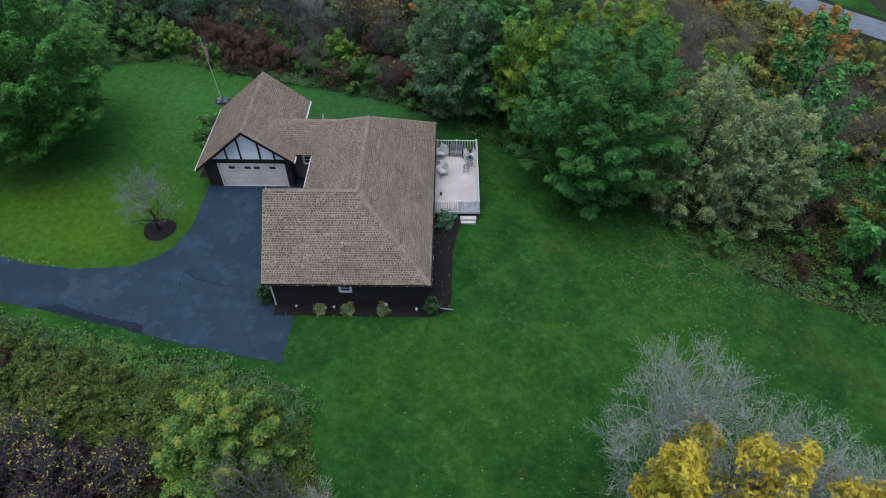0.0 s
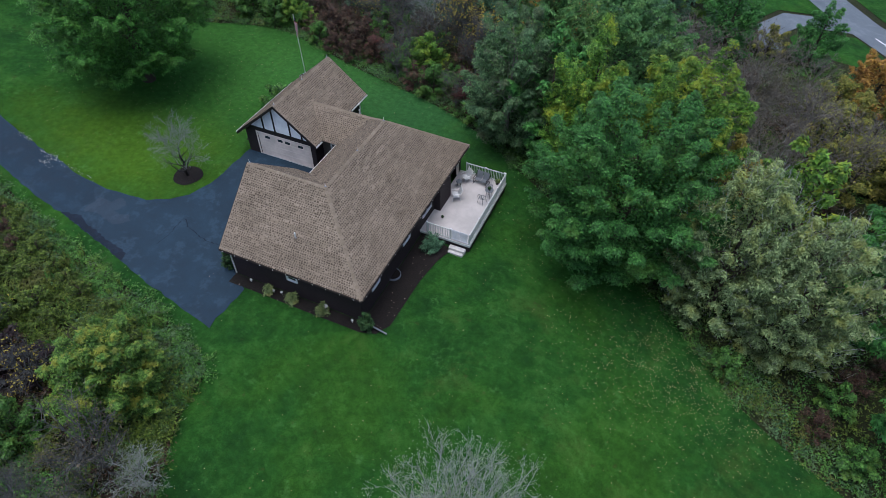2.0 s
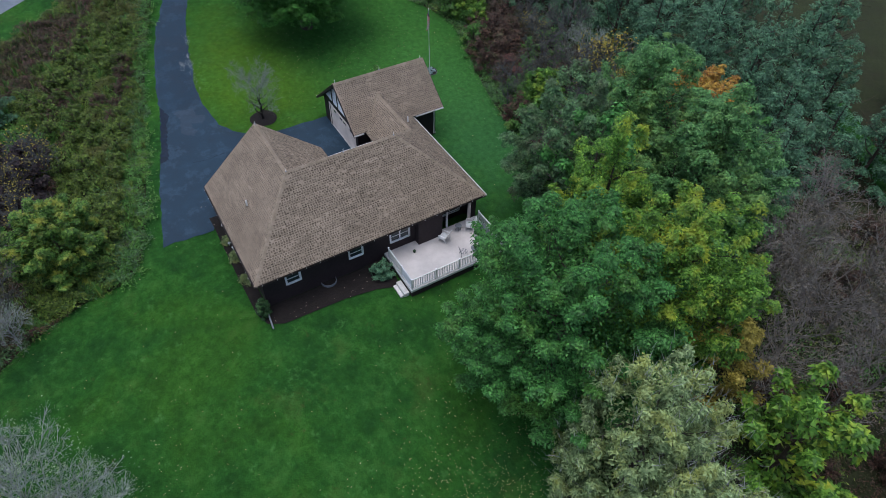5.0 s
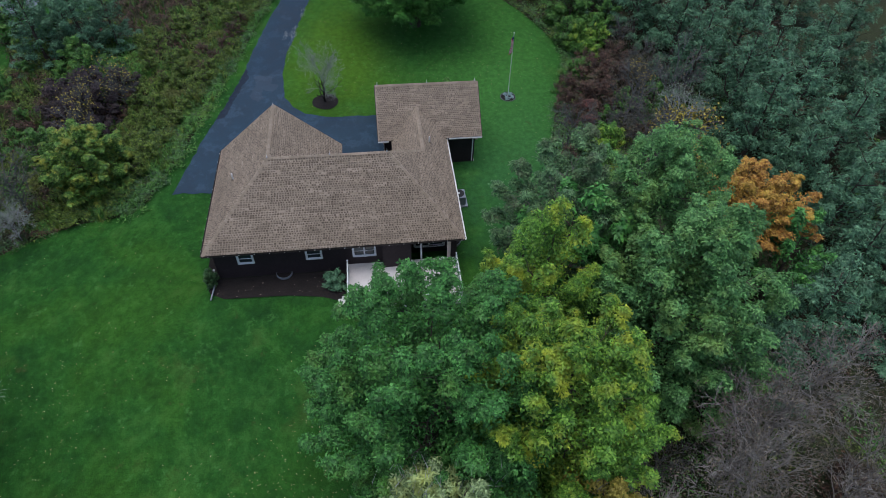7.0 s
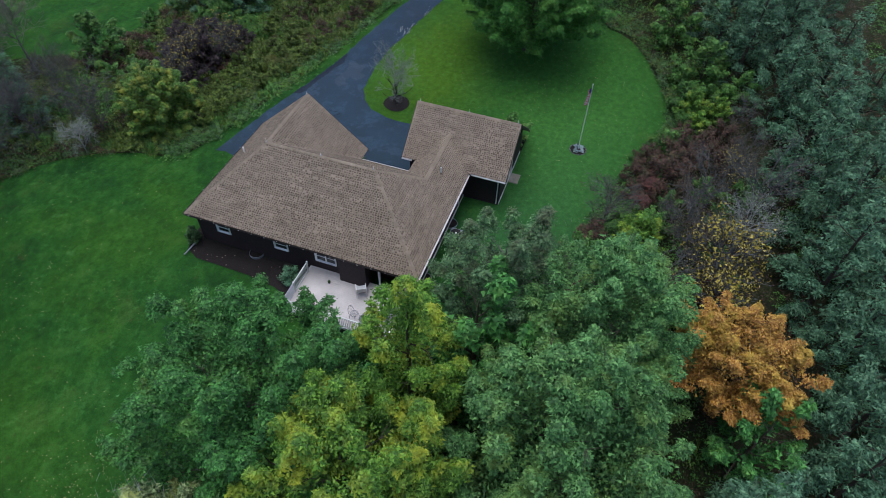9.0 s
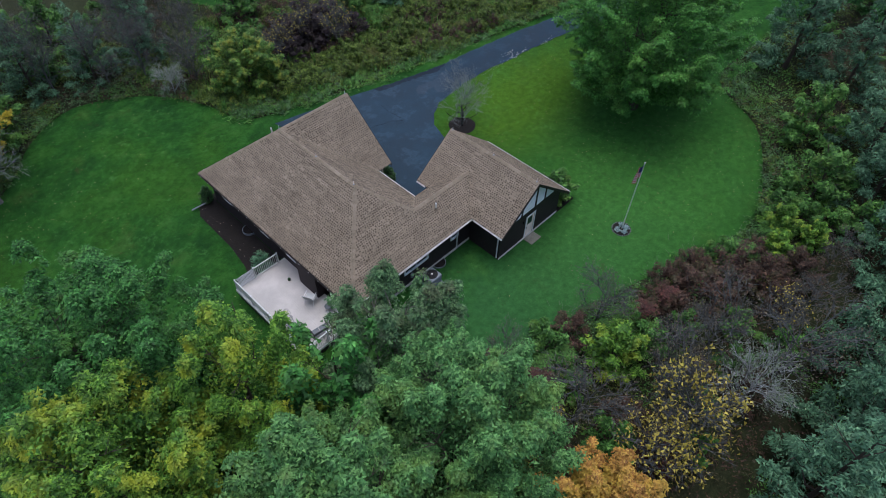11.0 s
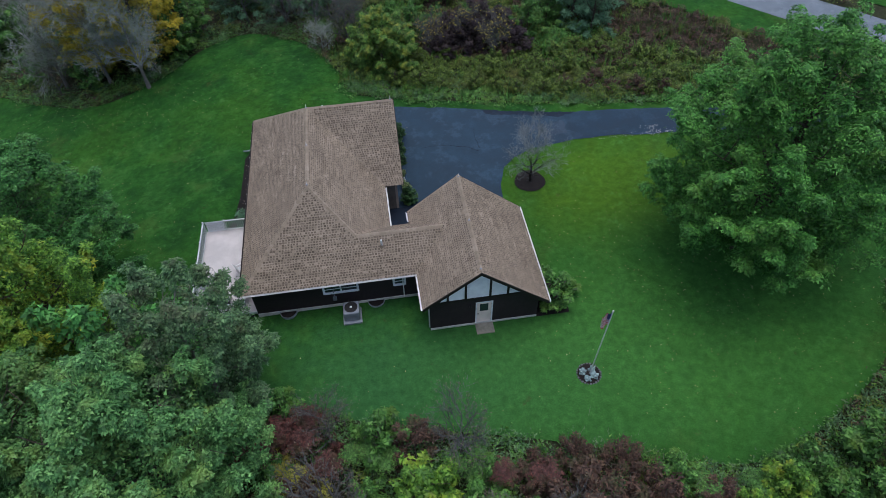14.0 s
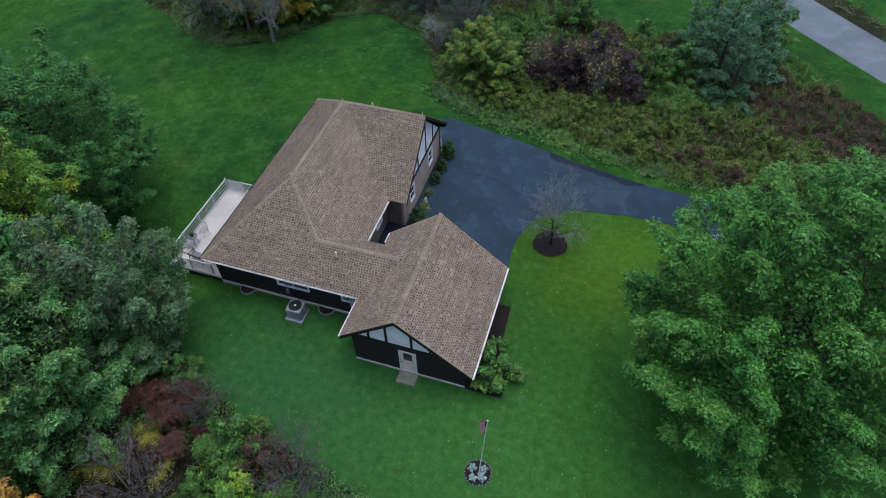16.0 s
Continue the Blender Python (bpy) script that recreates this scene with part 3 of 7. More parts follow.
def ridge_caps(a, b, parent, lift=0.03, w=0.125):
    """Overlapping cap shingles along a ridge or hip, folded over both slopes."""
    a, b = Vector(a), Vector(b)
    d = (b - a).normalized()
    side = d.cross(Vector((0, 0, 1))).normalized()
    up = side.cross(d)
    verts, faces = [], []
    n = int((b - a).length / 0.2)
    for i in range(n):
        p0, p1 = a + d * (i * 0.2), a + d * (i * 0.2 + 0.24)
        k = len(verts)
        drop = w * 0.72
        for p, l in ((p0, lift + 0.028), (p1, lift + 0.008)):
            verts += [p + side * w + up * (l - drop), p + up * l, p - side * w + up * (l - drop)]
        for p, l in ((p0, lift - 0.01),):
            verts += [p + side * w + up * (l - drop), p + up * l, p - side * w + up * (l - drop)]
        faces += [(k, k + 1, k + 4, k + 3), (k + 1, k + 2, k + 5, k + 4), (k + 6, k + 7, k + 1, k), (k + 7, k + 8, k + 2, k + 1)]
    tagged(mesh_part("ridge_cap", verts, faces, M["shingle"], parent), kind="stuff")


house = empty("house", (0, 0, 0), "dark brown house with brown shingled hip roof and attached garage", "house")
rng = random.Random(4)
roof_main = empty("roof")
roof_main.parent = house
for k, pts in {**MAIN_PLANES, **GARAGE_PLANES}.items():
    roof_plane(pts, roof_main, rng)
for a, b in ((R1, R2), (R1, W1), (A, R1), (C, R2), (CE, R2), (CE, CG), (G1, G2)):
    ridge_caps(a, b, roof_main)



def wall(name, axis, at, thick, a0, a1, z0, z1, holes, material, parent, label=""):
    """A wall along x or y, from at to at + thick, with openings (a, b, low, high) cut right through."""
    us = sorted({a0, a1, *(h[0] for h in holes), *(h[1] for h in holes)})
    zs = sorted({z0, z1, *(h[2] for h in holes), *(h[3] for h in holes)})
    bm = bmesh.new()
    for u0, u1 in zip(us, us[1:]):
        for w0, w1 in zip(zs, zs[1:]):
            u, w = (u0 + u1) / 2, (w0 + w1) / 2
            if any(h[0] < u < h[1] and h[2] < w < h[3] for h in holes):
                continue
            if axis == "x":
                box(bm, u0, at, w0, u1, at + thick, w1)
            else:
                box(bm, at, u0, w0, at + thick, u1, w1)
    bmesh.ops.remove_doubles(bm, verts=bm.verts, dist=0.0005)
    seen = {}
    for f in bm.faces:
        seen.setdefault(frozenset(v.index for v in f.verts), []).append(f)
    bm.verts.index_update()
    seen = {}
    for f in bm.faces:
        seen.setdefault(frozenset(v.index for v in f.verts), []).append(f)
    bmesh.ops.delete(bm, geom=[f for fs in seen.values() if len(fs) > 1 for f in fs], context="FACES")
    return part(name, bm, material, parent, label)


def place(axis, at, out):
    """Local x along the wall, local y outwards, z up, for a wall along x or y whose face lies at at and looks towards out (+1 or -1)."""
    if axis == "x":
        return Matrix(((-out, 0, 0, 0), (0, out, 0, at), (0, 0, 1, 0), (0, 0, 0, 1)))
    return Matrix(((0, out, 0, at), (out, 0, 0, 0), (0, 0, 1, 0), (0, 0, 0, 1)))


def window(axis, at, out, a, b, z0, z1, sashes, parent, trim="white"):
    """A framed window in an opening: casing, sash bars and one pane a sash."""
    def span(bm, u0, d0, w0, u1, d1, w1, bev=0.008):
        lo, hi = sorted((at + out * d0, at + out * d1))
        if axis == "x":
            box(bm, u0, lo, w0, u1, hi, w1, bev)
        else:
            box(bm, lo, u0, w0, hi, u1, w1, bev)
        return bm
    w = empty("window")
    w.parent = parent
    f = bmesh.new()
    c = 0.09
    span(f, a - c, -0.02, z0 - c, a, 0.035, z1 + c)
    span(f, b, -0.02, z0 - c, b + c, 0.035, z1 + c)
    span(f, a, -0.02, z1, b, 0.035, z1 + c)
    span(f, a, -0.02, z0 - c, b, 0.055, z0)
    part("window_frame", f, M[trim], w, "white painted casing")
    for i in range(sashes):
        u0, u1 = a + (b - a) * i / sashes, a + (b - a) * (i + 1) / sashes
        s = bmesh.new()
        t = 0.045
        mid = (z0 + z1) / 2
        span(s, u0, -0.06, z0, u0 + t, 0.0, z1, 0)
        span(s, u1 - t, -0.06, z0, u1, 0.0, z1, 0)
        span(s, u0 + t, -0.06, z0, u1 - t, 0.0, z0 + t, 0)
        span(s, u0 + t, -0.06, z1 - t, u1 - t, 0.0, z1, 0)
        span(s, u0 + t, -0.055, mid - 0.018, u1 - t, -0.005, mid + 0.018, 0)
        part("sash", s, M["white"], w)
        g = bmesh.new()
        span(g, u0 + t * 0.6, -0.045, z0 + t * 0.6, u1 - t * 0.6, -0.035, z1 - t * 0.6, 0)
        part("pane", g, M["glass"], w, "dark reflecting glass")
    # Unseen black box added behind the glass, for the dark of the room.
    back = bmesh.new()
    span(back, a - 0.02, -0.5, z0 - 0.02, b + 0.02, -0.3, z1 + 0.02, 0)
    part("blind", back, M["black"], w)
    return w


walls = empty("walls")
walls.parent = house
T, LOW = 0.16, -0.9
SIDE, SOUTH, NORTH = -0.45, 0.45, 16.35
SOFFIT = 2.62
EAST_WINDOWS = [(2.0, 2.9, 1.3, 2.08, 1), (6.4, 7.32, 1.3, 2.08, 1), (9.46, 10.86, 1.25, 2.15, 2)]
PORCH0, PORCH1, PORCH_X = 13.25, 16.0, -1.55
wall("wall", "y", SIDE - T, T, SOUTH, PORCH0, LOW, SOFFIT, [w[:4] for w in EAST_WINDOWS], M["siding"], walls, "dark brown vertical board siding")
for w in EAST_WINDOWS:
    window("y", SIDE, 1, *w, walls)
wall("wall", "x", SOUTH, T, WX + 0.42, SIDE - T - 0.002, LOW, SOFFIT, [(-5.78, -5.12, 1.48, 2.06)], M["siding"], walls)
window("x", SOUTH, -1, -5.78, -5.12, 1.48, 2.06, 1, walls)
NWIN = [(-6.78, -4.75, 1.36, 2.0, 2), (-9.7, -9.06, 1.36, 1.95, 1)]
wall("wall", "x", NORTH - T, T, -10.9, SIDE, LOW, SOFFIT, [w[:4] for w in NWIN], M["siding"], walls)
for w in NWIN:
    window("x", NORTH, 1, *w, walls)
# porch recess on the deck side
wall("wall", "y", PORCH_X - T, T, PORCH0 - T, NORTH - T, LOW, SOFFIT, [(13.6, 15.6, 0.5, 2.45)], M["siding"], walls)
wall("wall", "x", PORCH0 - T, T, PORCH_X, SIDE, LOW, SOFFIT, [], M["siding"], walls)
part("wall", boxed(SIDE - T, PORCH1, LOW, SIDE, NORTH - T, SOFFIT), M["siding"], walls)
part("wall_bump", boxed(SIDE, 11.35, 0.3, SIDE + 0.5, PORCH0, SOFFIT), M["siding"], walls)
part("porch_post", boxed(SIDE - 0.12, 13.9, 0.4, SIDE, 14.02, SOFFIT, bevel=0.01), M["white"], walls)
part("porch_post", boxed(SIDE - 0.12, 15.72, 0.4, SIDE, 15.95, SOFFIT, bevel=0.01), M["beige"], walls)
# wing: brick gable wall towards the drive, north wall of stone
GABLE_X = WX + 0.42
BRICKWIN = [(2.35, 3.15, 1.05, 2.2, 1), (6.3, 7.1, 1.05, 2.2, 1)]
wall("brick_wall", "y", GABLE_X, T, SOUTH + T, 8.4, LOW, SOFFIT, [w[:4] for w in BRICKWIN], M["brick"], walls, "tan brick wall with recessed joints")
for w in BRICKWIN:
    window("y", GABLE_X, -1, *w, walls)
wall("stone_wall", "x", 8.4 - T, T, GABLE_X + T, -8.8, LOW, SOFFIT, [], M["stone"], walls, "grey-brown stone veneer")
wall("wall", "y", -8.8, T, 8.4, 13.1, LOW, SOFFIT, [(9.3, 10.2, 1.1, 2.2)], M["stone"], walls, "grey-brown stone veneer")
window("y", -8.8, -1, 9.3, 10.2, 1.1, 2.2, 1, walls)
wall("stone_wall", "x", 13.1, T, -10.95, -8.8, LOW, SOFFIT, [(-10.1, -9.5, 1.5, 2.2)], M["stone"], walls)
window("x", 13.1, -1, -10.1, -9.5, 1.5, 2.2, 1, walls)
# garage walls
GS, GN, GEX, GWX = 12.05, 19.1, -10.92, -17.5
for y in (GS, GN - T):
    part("wall", boxed(GWX, y, LOW, -17.12, y + T, 2.28), M["siding"], walls)
wall("wall", "x", GS, T, -17.12, GEX, LOW, 2.62, [(-16.35, -11.47, 0.0, 2.2)], M["siding"], walls)
wall("wall", "x", GN - T, T, -17.12, GEX, LOW, 2.62, [(-14.62, -13.74, 0.02, 2.12)], M["siding"], walls)
wall("wall", "y", GEX - T, T, GS + T, GN - T, LOW, 2.9, [], M["siding"], walls)
wall("wall", "y", GWX, T, GS + T, GN - T, LOW, 2.35, [], M["siding"], walls)


def gable(axis, at, out, pts, struts, parent):
    """A white stuccoed gable field with dark timber strips, on a wall that looks towards out."""
    def to(u, d, z):
        return (u, at + out * d, z) if axis == "x" else (at + out * d, u, z)
    g = empty("gable")
    g.parent = parent
    bm = bmesh.new()
    prism(bm, [to(u, -0.12, z) for u, z in pts], Vector(to(0, 0.12, 0)) - Vector(to(0, 0, 0)))
    bmesh.ops.recalc_face_normals(bm, faces=bm.faces)
    part("stucco_field", bm, M["stucco"], g, "white stucco field")

    def strip(u0, z0, u1, z1, w):
        d = Vector((u1 - u0, z1 - z0)).normalized()
        n = Vector((-d.y, d.x)) * w / 2
        q = [(u0 + n.x, z0 + n.y), (u1 + n.x, z1 + n.y), (u1 - n.x, z1 - n.y), (u0 - n.x, z0 - n.y)]
        b2 = bmesh.new()
        prism(b2, [to(u, 0.003, z) for u, z in q], Vector(to(0, 0.04, 0)) - Vector(to(0, 0, 0)))
        bmesh.ops.recalc_face_normals(b2, faces=b2.faces)
        part("timber_strip", b2, M["trim_dark"], g, "dark painted timber strip")
    for s in struts:
        strip(*s)
    return g


def rake(a, b, out, axis, parent, depth=0.24):
    """A barge board under a gable's roof edge."""
    a, b = Vector(a), Vector(b)
    o = Vector((0, out, 0)) if axis == "x" else Vector((out, 0, 0))
    bm = bmesh.new()
    down = Vector((0, 0, -depth))
    prism(bm, [a + o * 0.002, b + o * 0.002, b + down + o * 0.002, a + down + o * 0.002], o * 0.035)
    bmesh.ops.recalc_face_normals(bm, faces=bm.faces)
    part("barge_board", bm, M["trim_dark"], parent, "dark barge board")


def gz_at(x):
    return GZ - (x - GX) * (GZ - GEZ) / (GE - GX) if x > GX else GZ - (GX - x) * (GZ - GWZ) / (GX - GW)


for at, out in ((GS, -1), (GN, 1)):
    q = [(GWX + 0.35, 2.62), (GEX, 2.62), (GX, gz_at(GX) - 0.2)]
    q[0] = (GX - (gz_at(GX) - 0.2 - 2.62) / 0.834, 2.62)
    q[1] = (GX + (gz_at(GX) - 0.2 - 2.62) / 0.809, 2.62)
    st = [(-17.05, 2.6, GEX, 2.6, 0.2)]
    for u in (-15.55, -14.5, -13.05, -12.0):
        st.append((u, 2.62, u, gz_at(u) - 0.2, 0.13))
    gable("x", at, out, q, st, walls)
for y, out in ((GY0, -1), (GY1, 1)):
    rake((GX, y, GZ), (GE, y, GEZ), out, "x", walls)
    rake((GW, y, GWZ), (GX, y, GZ), out, "x", walls)
gable("y", GABLE_X, -1, [(0.62, 2.62), (8.24, 2.62), (RY0, RZ - 0.2)],
      [(0.5, 2.62, 8.36, 2.62, 0.2), (2.1, 2.62, 2.1, 3.9, 0.13), (3.6, 2.62, 3.6, 5.3, 0.13), (5.3, 2.62, 5.3, 5.3, 0.13), (6.8, 2.62, 6.8, 3.9, 0.13)], walls)
rake((WX, 0, EAVE), (WX, RY0, RZ), -1, "y", walls)
rake((WX, RY0, RZ), (WX, 8.86, EAVE), -1, "y", walls)


def gutter(a, b, out, parent, name="gutter", mat="metal_white"):
    """A K-shaped gutter along an eave."""
    a, b, o = Vector(a), Vector(b), Vector(out)
    bm = bmesh.new()
    prof = [(0.0, -0.02), (0.0, -0.12), (0.07, -0.12), (0.11, -0.06), (0.11, -0.015), (0.095, -0.015), (0.095, -0.055), (0.06, -0.105), (0.015, -0.105), (0.015, -0.02)]
    r = [[bm.verts.new(p + o * u + Vector((0, 0, w))) for u, w in prof] for p in (a, b)]
    for i in range(len(prof)):
        j = (i + 1) % len(prof)
        bm.faces.new((r[0][i], r[0][j], r[1][j], r[1][i]))
    bm.faces.new(r[0])
    bm.faces.new(r[1][::-1])
    bmesh.ops.recalc_face_normals(bm, faces=bm.faces)
    return part(name, bm, M[mat], parent, "white metal gutter")


gutter((0, 0, EAVE), (0, 16.8, EAVE), (1, 0, 0), walls, mat="trim_dark")
gutter((0, 0, EAVE), (WX, 0, EAVE), (0, -1, 0), walls, mat="trim_dark")
gutter((0, 16.8, EAVE), (GE - 0.1, 16.8, EAVE), (0, 1, 0), walls)
gutter((GE, GY0, GEZ), (GE, 12.4, GEZ), (1, 0, 0), walls)
gutter((GE, 17.0, GEZ), (GE, GY1, GEZ), (1, 0, 0), walls)
gutter((GW, GY0, GWZ), (GW, GY1, GWZ), (-1, 0, 0), walls)
gutter((-9.25, 8.9, EAVE), (-9.25, 12.6, EAVE), (-1, 0, 0), walls)
for q in ((-9.0, 0, SOFFIT), ):
    soff = bmesh.new()
    box(soff, SIDE, -0.0, SOFFIT, -0.03, 16.8, SOFFIT + 0.03)
    part("soffit", soff, M["trim_dark"], walls)
    soff = bmesh.new()
    box(soff, WX, 0.03, SOFFIT, SIDE, SOUTH, SOFFIT + 0.03)
    part("soffit", soff, M["trim_dark"], walls)
    soff = bmesh.new()
    box(soff, GE, NORTH, SOFFIT, SIDE, 16.77, SOFFIT + 0.03)
    part("soffit", soff, M["trim_dark"], walls)
found = bmesh.new()
box(found, -10.9, NORTH + 0.003, LOW, SIDE, NORTH + 0.04, 0.2)
part("foundation", found, M["concrete"], walls, "pale concrete foundation strip")
found = bmesh.new()
box(found, GWX, GN + 0.003, LOW, GEX, GN + 0.04, 0.15)
part("foundation", found, M["concrete"], walls, "pale concrete foundation strip")


def garage_door():
    d = empty("garage_door", (0, 0, 0), "beige sectional garage door with four small windows", "door", kind="structure")
    x0, x1 = -16.35, -11.47
    for i in range(4):
        z0, z1 = 0.02 + i * 0.545, 0.02 + (i + 1) * 0.545 - 0.012
        part("door_panel", boxed(x0, GS + 0.05, z0, x1, GS + 0.1, z1, bevel=0.012), M["beige"], d)
    for c in (-15.45, -14.25, -13.55, -12.35):
        f = bmesh.new()
        for a in ((c - 0.27, 1.70, c + 0.27, 1.735), (c - 0.27, 1.985, c + 0.27, 2.02), (c - 0.27, 1.735, c - 0.235, 1.985), (c + 0.235, 1.735, c + 0.27, 1.985)):
            box(f, a[0], GS + 0.03, a[1], a[2], GS + 0.052, a[3])
        part("pane_frame", f, M["beige"], d)
        part("pane", boxed(c - 0.235, GS + 0.04, 1.735, c + 0.235, GS + 0.047, 1.985), M["glass"], d)
    f = bmesh.new()
    box(f, x0 - 0.12, GS - 0.03, 0.0, x0, GS + 0.02, 2.3)
    box(f, x1, GS - 0.03, 0.0, x1 + 0.12, GS + 0.02, 2.3)
    box(f, x0, GS - 0.03, 2.2, x1, GS + 0.02, 2.3)
    part("door_casing", f, M["beige"], d)
    part("bottom_seal", boxed(x0, GS - 0.01, 0.0, x1, GS + 0.049, 0.05), M["concrete"], d)
    return d


garage_door()

# ---- vegetation ----
def leaf_blades(centres, normals, size, rs, long=1.5, along=None, kite=False):
    """One leaf at each centre, lying across its normal, its tip pointing along: a pointed blade, or a kite folded along its rib."""
    n = len(centres)
    r = rs.normal(size=(n, 3))
    d = r if along is None else along + r * 0.35
    t = d - normals * (d * normals).sum(1, keepdims=True)
    t /= np.linalg.norm(t, axis=1, keepdims=True) + 1e-9
    s = np.cross(normals, t)
    L = size * long * (0.68 + 0.6 * rs.random((n, 1)))
    W = size * (0.68 + 0.6 * rs.random((n, 1)))
    if kite:
        back, tip = centres - t * L * 0.5, centres + t * L * 0.5 - normals * L * 0.12
        mid = centres - t * L * 0.08 + normals * W * 0.14
        v = np.stack([back, mid - s * W * 0.55, tip, mid + s * W * 0.55], 1).reshape(-1, 3)
        k = np.arange(n)[:, None] * 4
        return v, np.concatenate([k + np.array([[0, 2, 1]]), k + np.array([[0, 3, 2]])], 1).reshape(-1, 3)
    a, b, c = centres - t * L * 0.4 - s * W * 0.5, centres - t * L * 0.4 + s * W * 0.5, centres + t * L * 0.6
    return np.stack([a, b, c], 1).reshape(-1, 3), np.arange(n * 3).reshape(-1, 3)


def raw_mesh(name, verts, faces, material):
    me = bpy.data.meshes.new(name)
    nv, nf = len(verts), len(faces)
    me.vertices.add(nv)
    me.vertices.foreach_set("co", np.asarray(verts, np.float32).ravel())
    me.loops.add(nf * 3)
    me.loops.foreach_set("vertex_index", np.asarray(faces, np.int32).ravel())
    me.polygons.add(nf)
    me.polygons.foreach_set("loop_start", np.arange(0, nf * 3, 3, dtype=np.int32))
    me.update(calc_edges=True)
    me.validate()
    me.materials.append(material)
    return me


def unit(v):
    return v / (np.linalg.norm(v, axis=-1, keepdims=True) + 1e-9)


def crown_points(rs, h0, h1, rad, sprays, per, spray_r, shape, fill=0.2, plume=1.0, rise=0.35, each=14):
    """Leafy plumes that end at an uneven outline, each hung with umbrella-like sprays of leaves over a darker inner filling.
    Gives the leaves' places, normals, directions and relative sizes, and the plumes' tips and ways."""
    n = max(7, sprays // each)
    grid = np.linspace(0, 1, 60)
    prof = np.array([shape(k) for k in grid])
    step = np.hypot(np.gradient(prof) * rad, (h1 - h0) / 59)
    weight = np.cumsum((prof + 0.04) * step)
    i = np.arange(n)
    u = np.interp((i + rs.random(n)) / n * weight[-1], weight, grid)
    a = i * 2.39996 + rs.normal(size=n) * 0.3
    q = rad * np.interp(u, grid, prof) * (0.74 + 0.36 * rs.random(n))
    q = np.where((rs.random(n) < 0.3) & (u > 0.75), q * rs.random(n), q)
    z = h0 + (h1 - h0) * (u + rs.normal(size=n) * 0.03)
    tip = np.stack([np.cos(a) * q, np.sin(a) * q, np.clip(z, h0 + 0.1, h1)], 1)
    root = np.stack([tip[:, 0] * 0.2, tip[:, 1] * 0.2, h0 + (tip[:, 2] - h0) * 0.5], 1)
    way = unit(unit(tip - root) + np.array([0, 0, rise]))
    ln = plume * (0.15 * rad + 0.35) * (0.7 + 0.7 * rs.random(n))
    k = np.repeat(i, each)
    m = len(k)
    s = rs.random((m, 1)) ** 0.85
    lat = rs.normal(size=(m, 3))
    lat = unit(lat - way[k] * (lat * way[k]).sum(1, keepdims=True))
    lat[lat[:, 2] < -0.25] *= -1
    c = tip[k] - way[k] * ln[k][:, None] * s + lat * ln[k][:, None] * 0.42 * (0.15 + 0.85 * s) * (0.6 + 0.5 * rs.random((m, 1)))
    axis = unit(way[k] * 0.4 + lat * 0.45 + np.array([0, 0, 0.75]) + rs.normal(size=(m, 3)) * 0.15)
    r = spray_r * (0.65 + 0.7 * rs.random((m, 1)))
    c, axis, r = (np.repeat(v, per, 0) for v in (c, axis, r))
    e = unit(rs.normal(size=(len(c), 3)))
    e[(e * axis).sum(1) < -0.2] *= -1
    high = (e * axis).sum(1, keepdims=True)
    p = c + (e - axis * 0.4 * high) * r * (0.55 + 0.5 * rs.random((len(c), 1)))
    nn = unit(e * 0.45 + axis * 0.75 + rs.normal(size=(len(c), 3)) * 0.28)
    along = e - axis * 0.45
    size = np.ones((len(c), 1))
    nf = int(len(c) * fill)
    j = rs.randint(0, n, nf)
    pf = root[j] + (tip[j] - root[j]) * (0.25 + 0.45 * rs.random((nf, 1))) + rs.normal(size=(nf, 3)) * rad * 0.08
    pf[:, 2] = np.maximum(pf[:, 2], h0)
    nfv = unit(rs.normal(size=(nf, 3)) * 0.6 + np.array([0, 0, 0.8]))
    out = (np.concatenate([p, pf]), np.concatenate([nn, nfv]), np.concatenate([along, rs.normal(size=(nf, 3))]), np.concatenate([size, np.full((nf, 1), 1.3)]))
    return out + (tip, way)


def branch_mesh(rs, height, girth, limbs, spread, base=0.25, twigs=3, lean=0.05):
    """A tapered trunk with forking limbs."""
    bm = bmesh.new()
    p, segs = Vector((0, 0, -0.3)), 6
    line = [p.copy()]
    for i in range(segs):
        p = p + Vector((rs.normal() * lean, rs.normal() * lean, (height + 0.3) / segs))
        line.append(p.copy())
    for i in range(segs):
        r0, r1 = girth * (1 - i / segs) ** 0.8 + 0.02, girth * (1 - (i + 1) / segs) ** 0.8 + 0.02
        if i == 0:
            r0 *= 1.5
        tube(bm, line[i], line[i + 1], r0, r1, 8)
    for i in range(limbs):
        f = base + (0.95 - base) * (i + rs.random()) / limbs
        q = line[0].lerp(line[-1], f)
        a = i * 2.4 + rs.random()
        ln = spread * (1.1 - f * 0.6) * (0.7 + 0.5 * rs.random())
        r = girth * 0.42 * (1 - f) + 0.025
        d = Vector((math.cos(a), math.sin(a), 0.45 + 0.5 * rs.random())).normalized()
        e = q
        for s in range(3):
            n2 = e + d * ln / 3
            tube(bm, e, n2, r * (1 - s * 0.3), r * (1 - (s + 1) * 0.3) + 0.008, 5)
            for _ in range(twigs if s else 1):
                td = (d + Vector((rs.normal(), rs.normal(), rs.normal() + 0.2)) * 0.6).normalized()
                tube(bm, n2, n2 + td * ln * 0.35, r * 0.3 + 0.005, 0.006, 4)
            e = n2
            d = (d + Vector((rs.normal() * 0.25, rs.normal() * 0.25, 0.12))).normalized()
    return bm


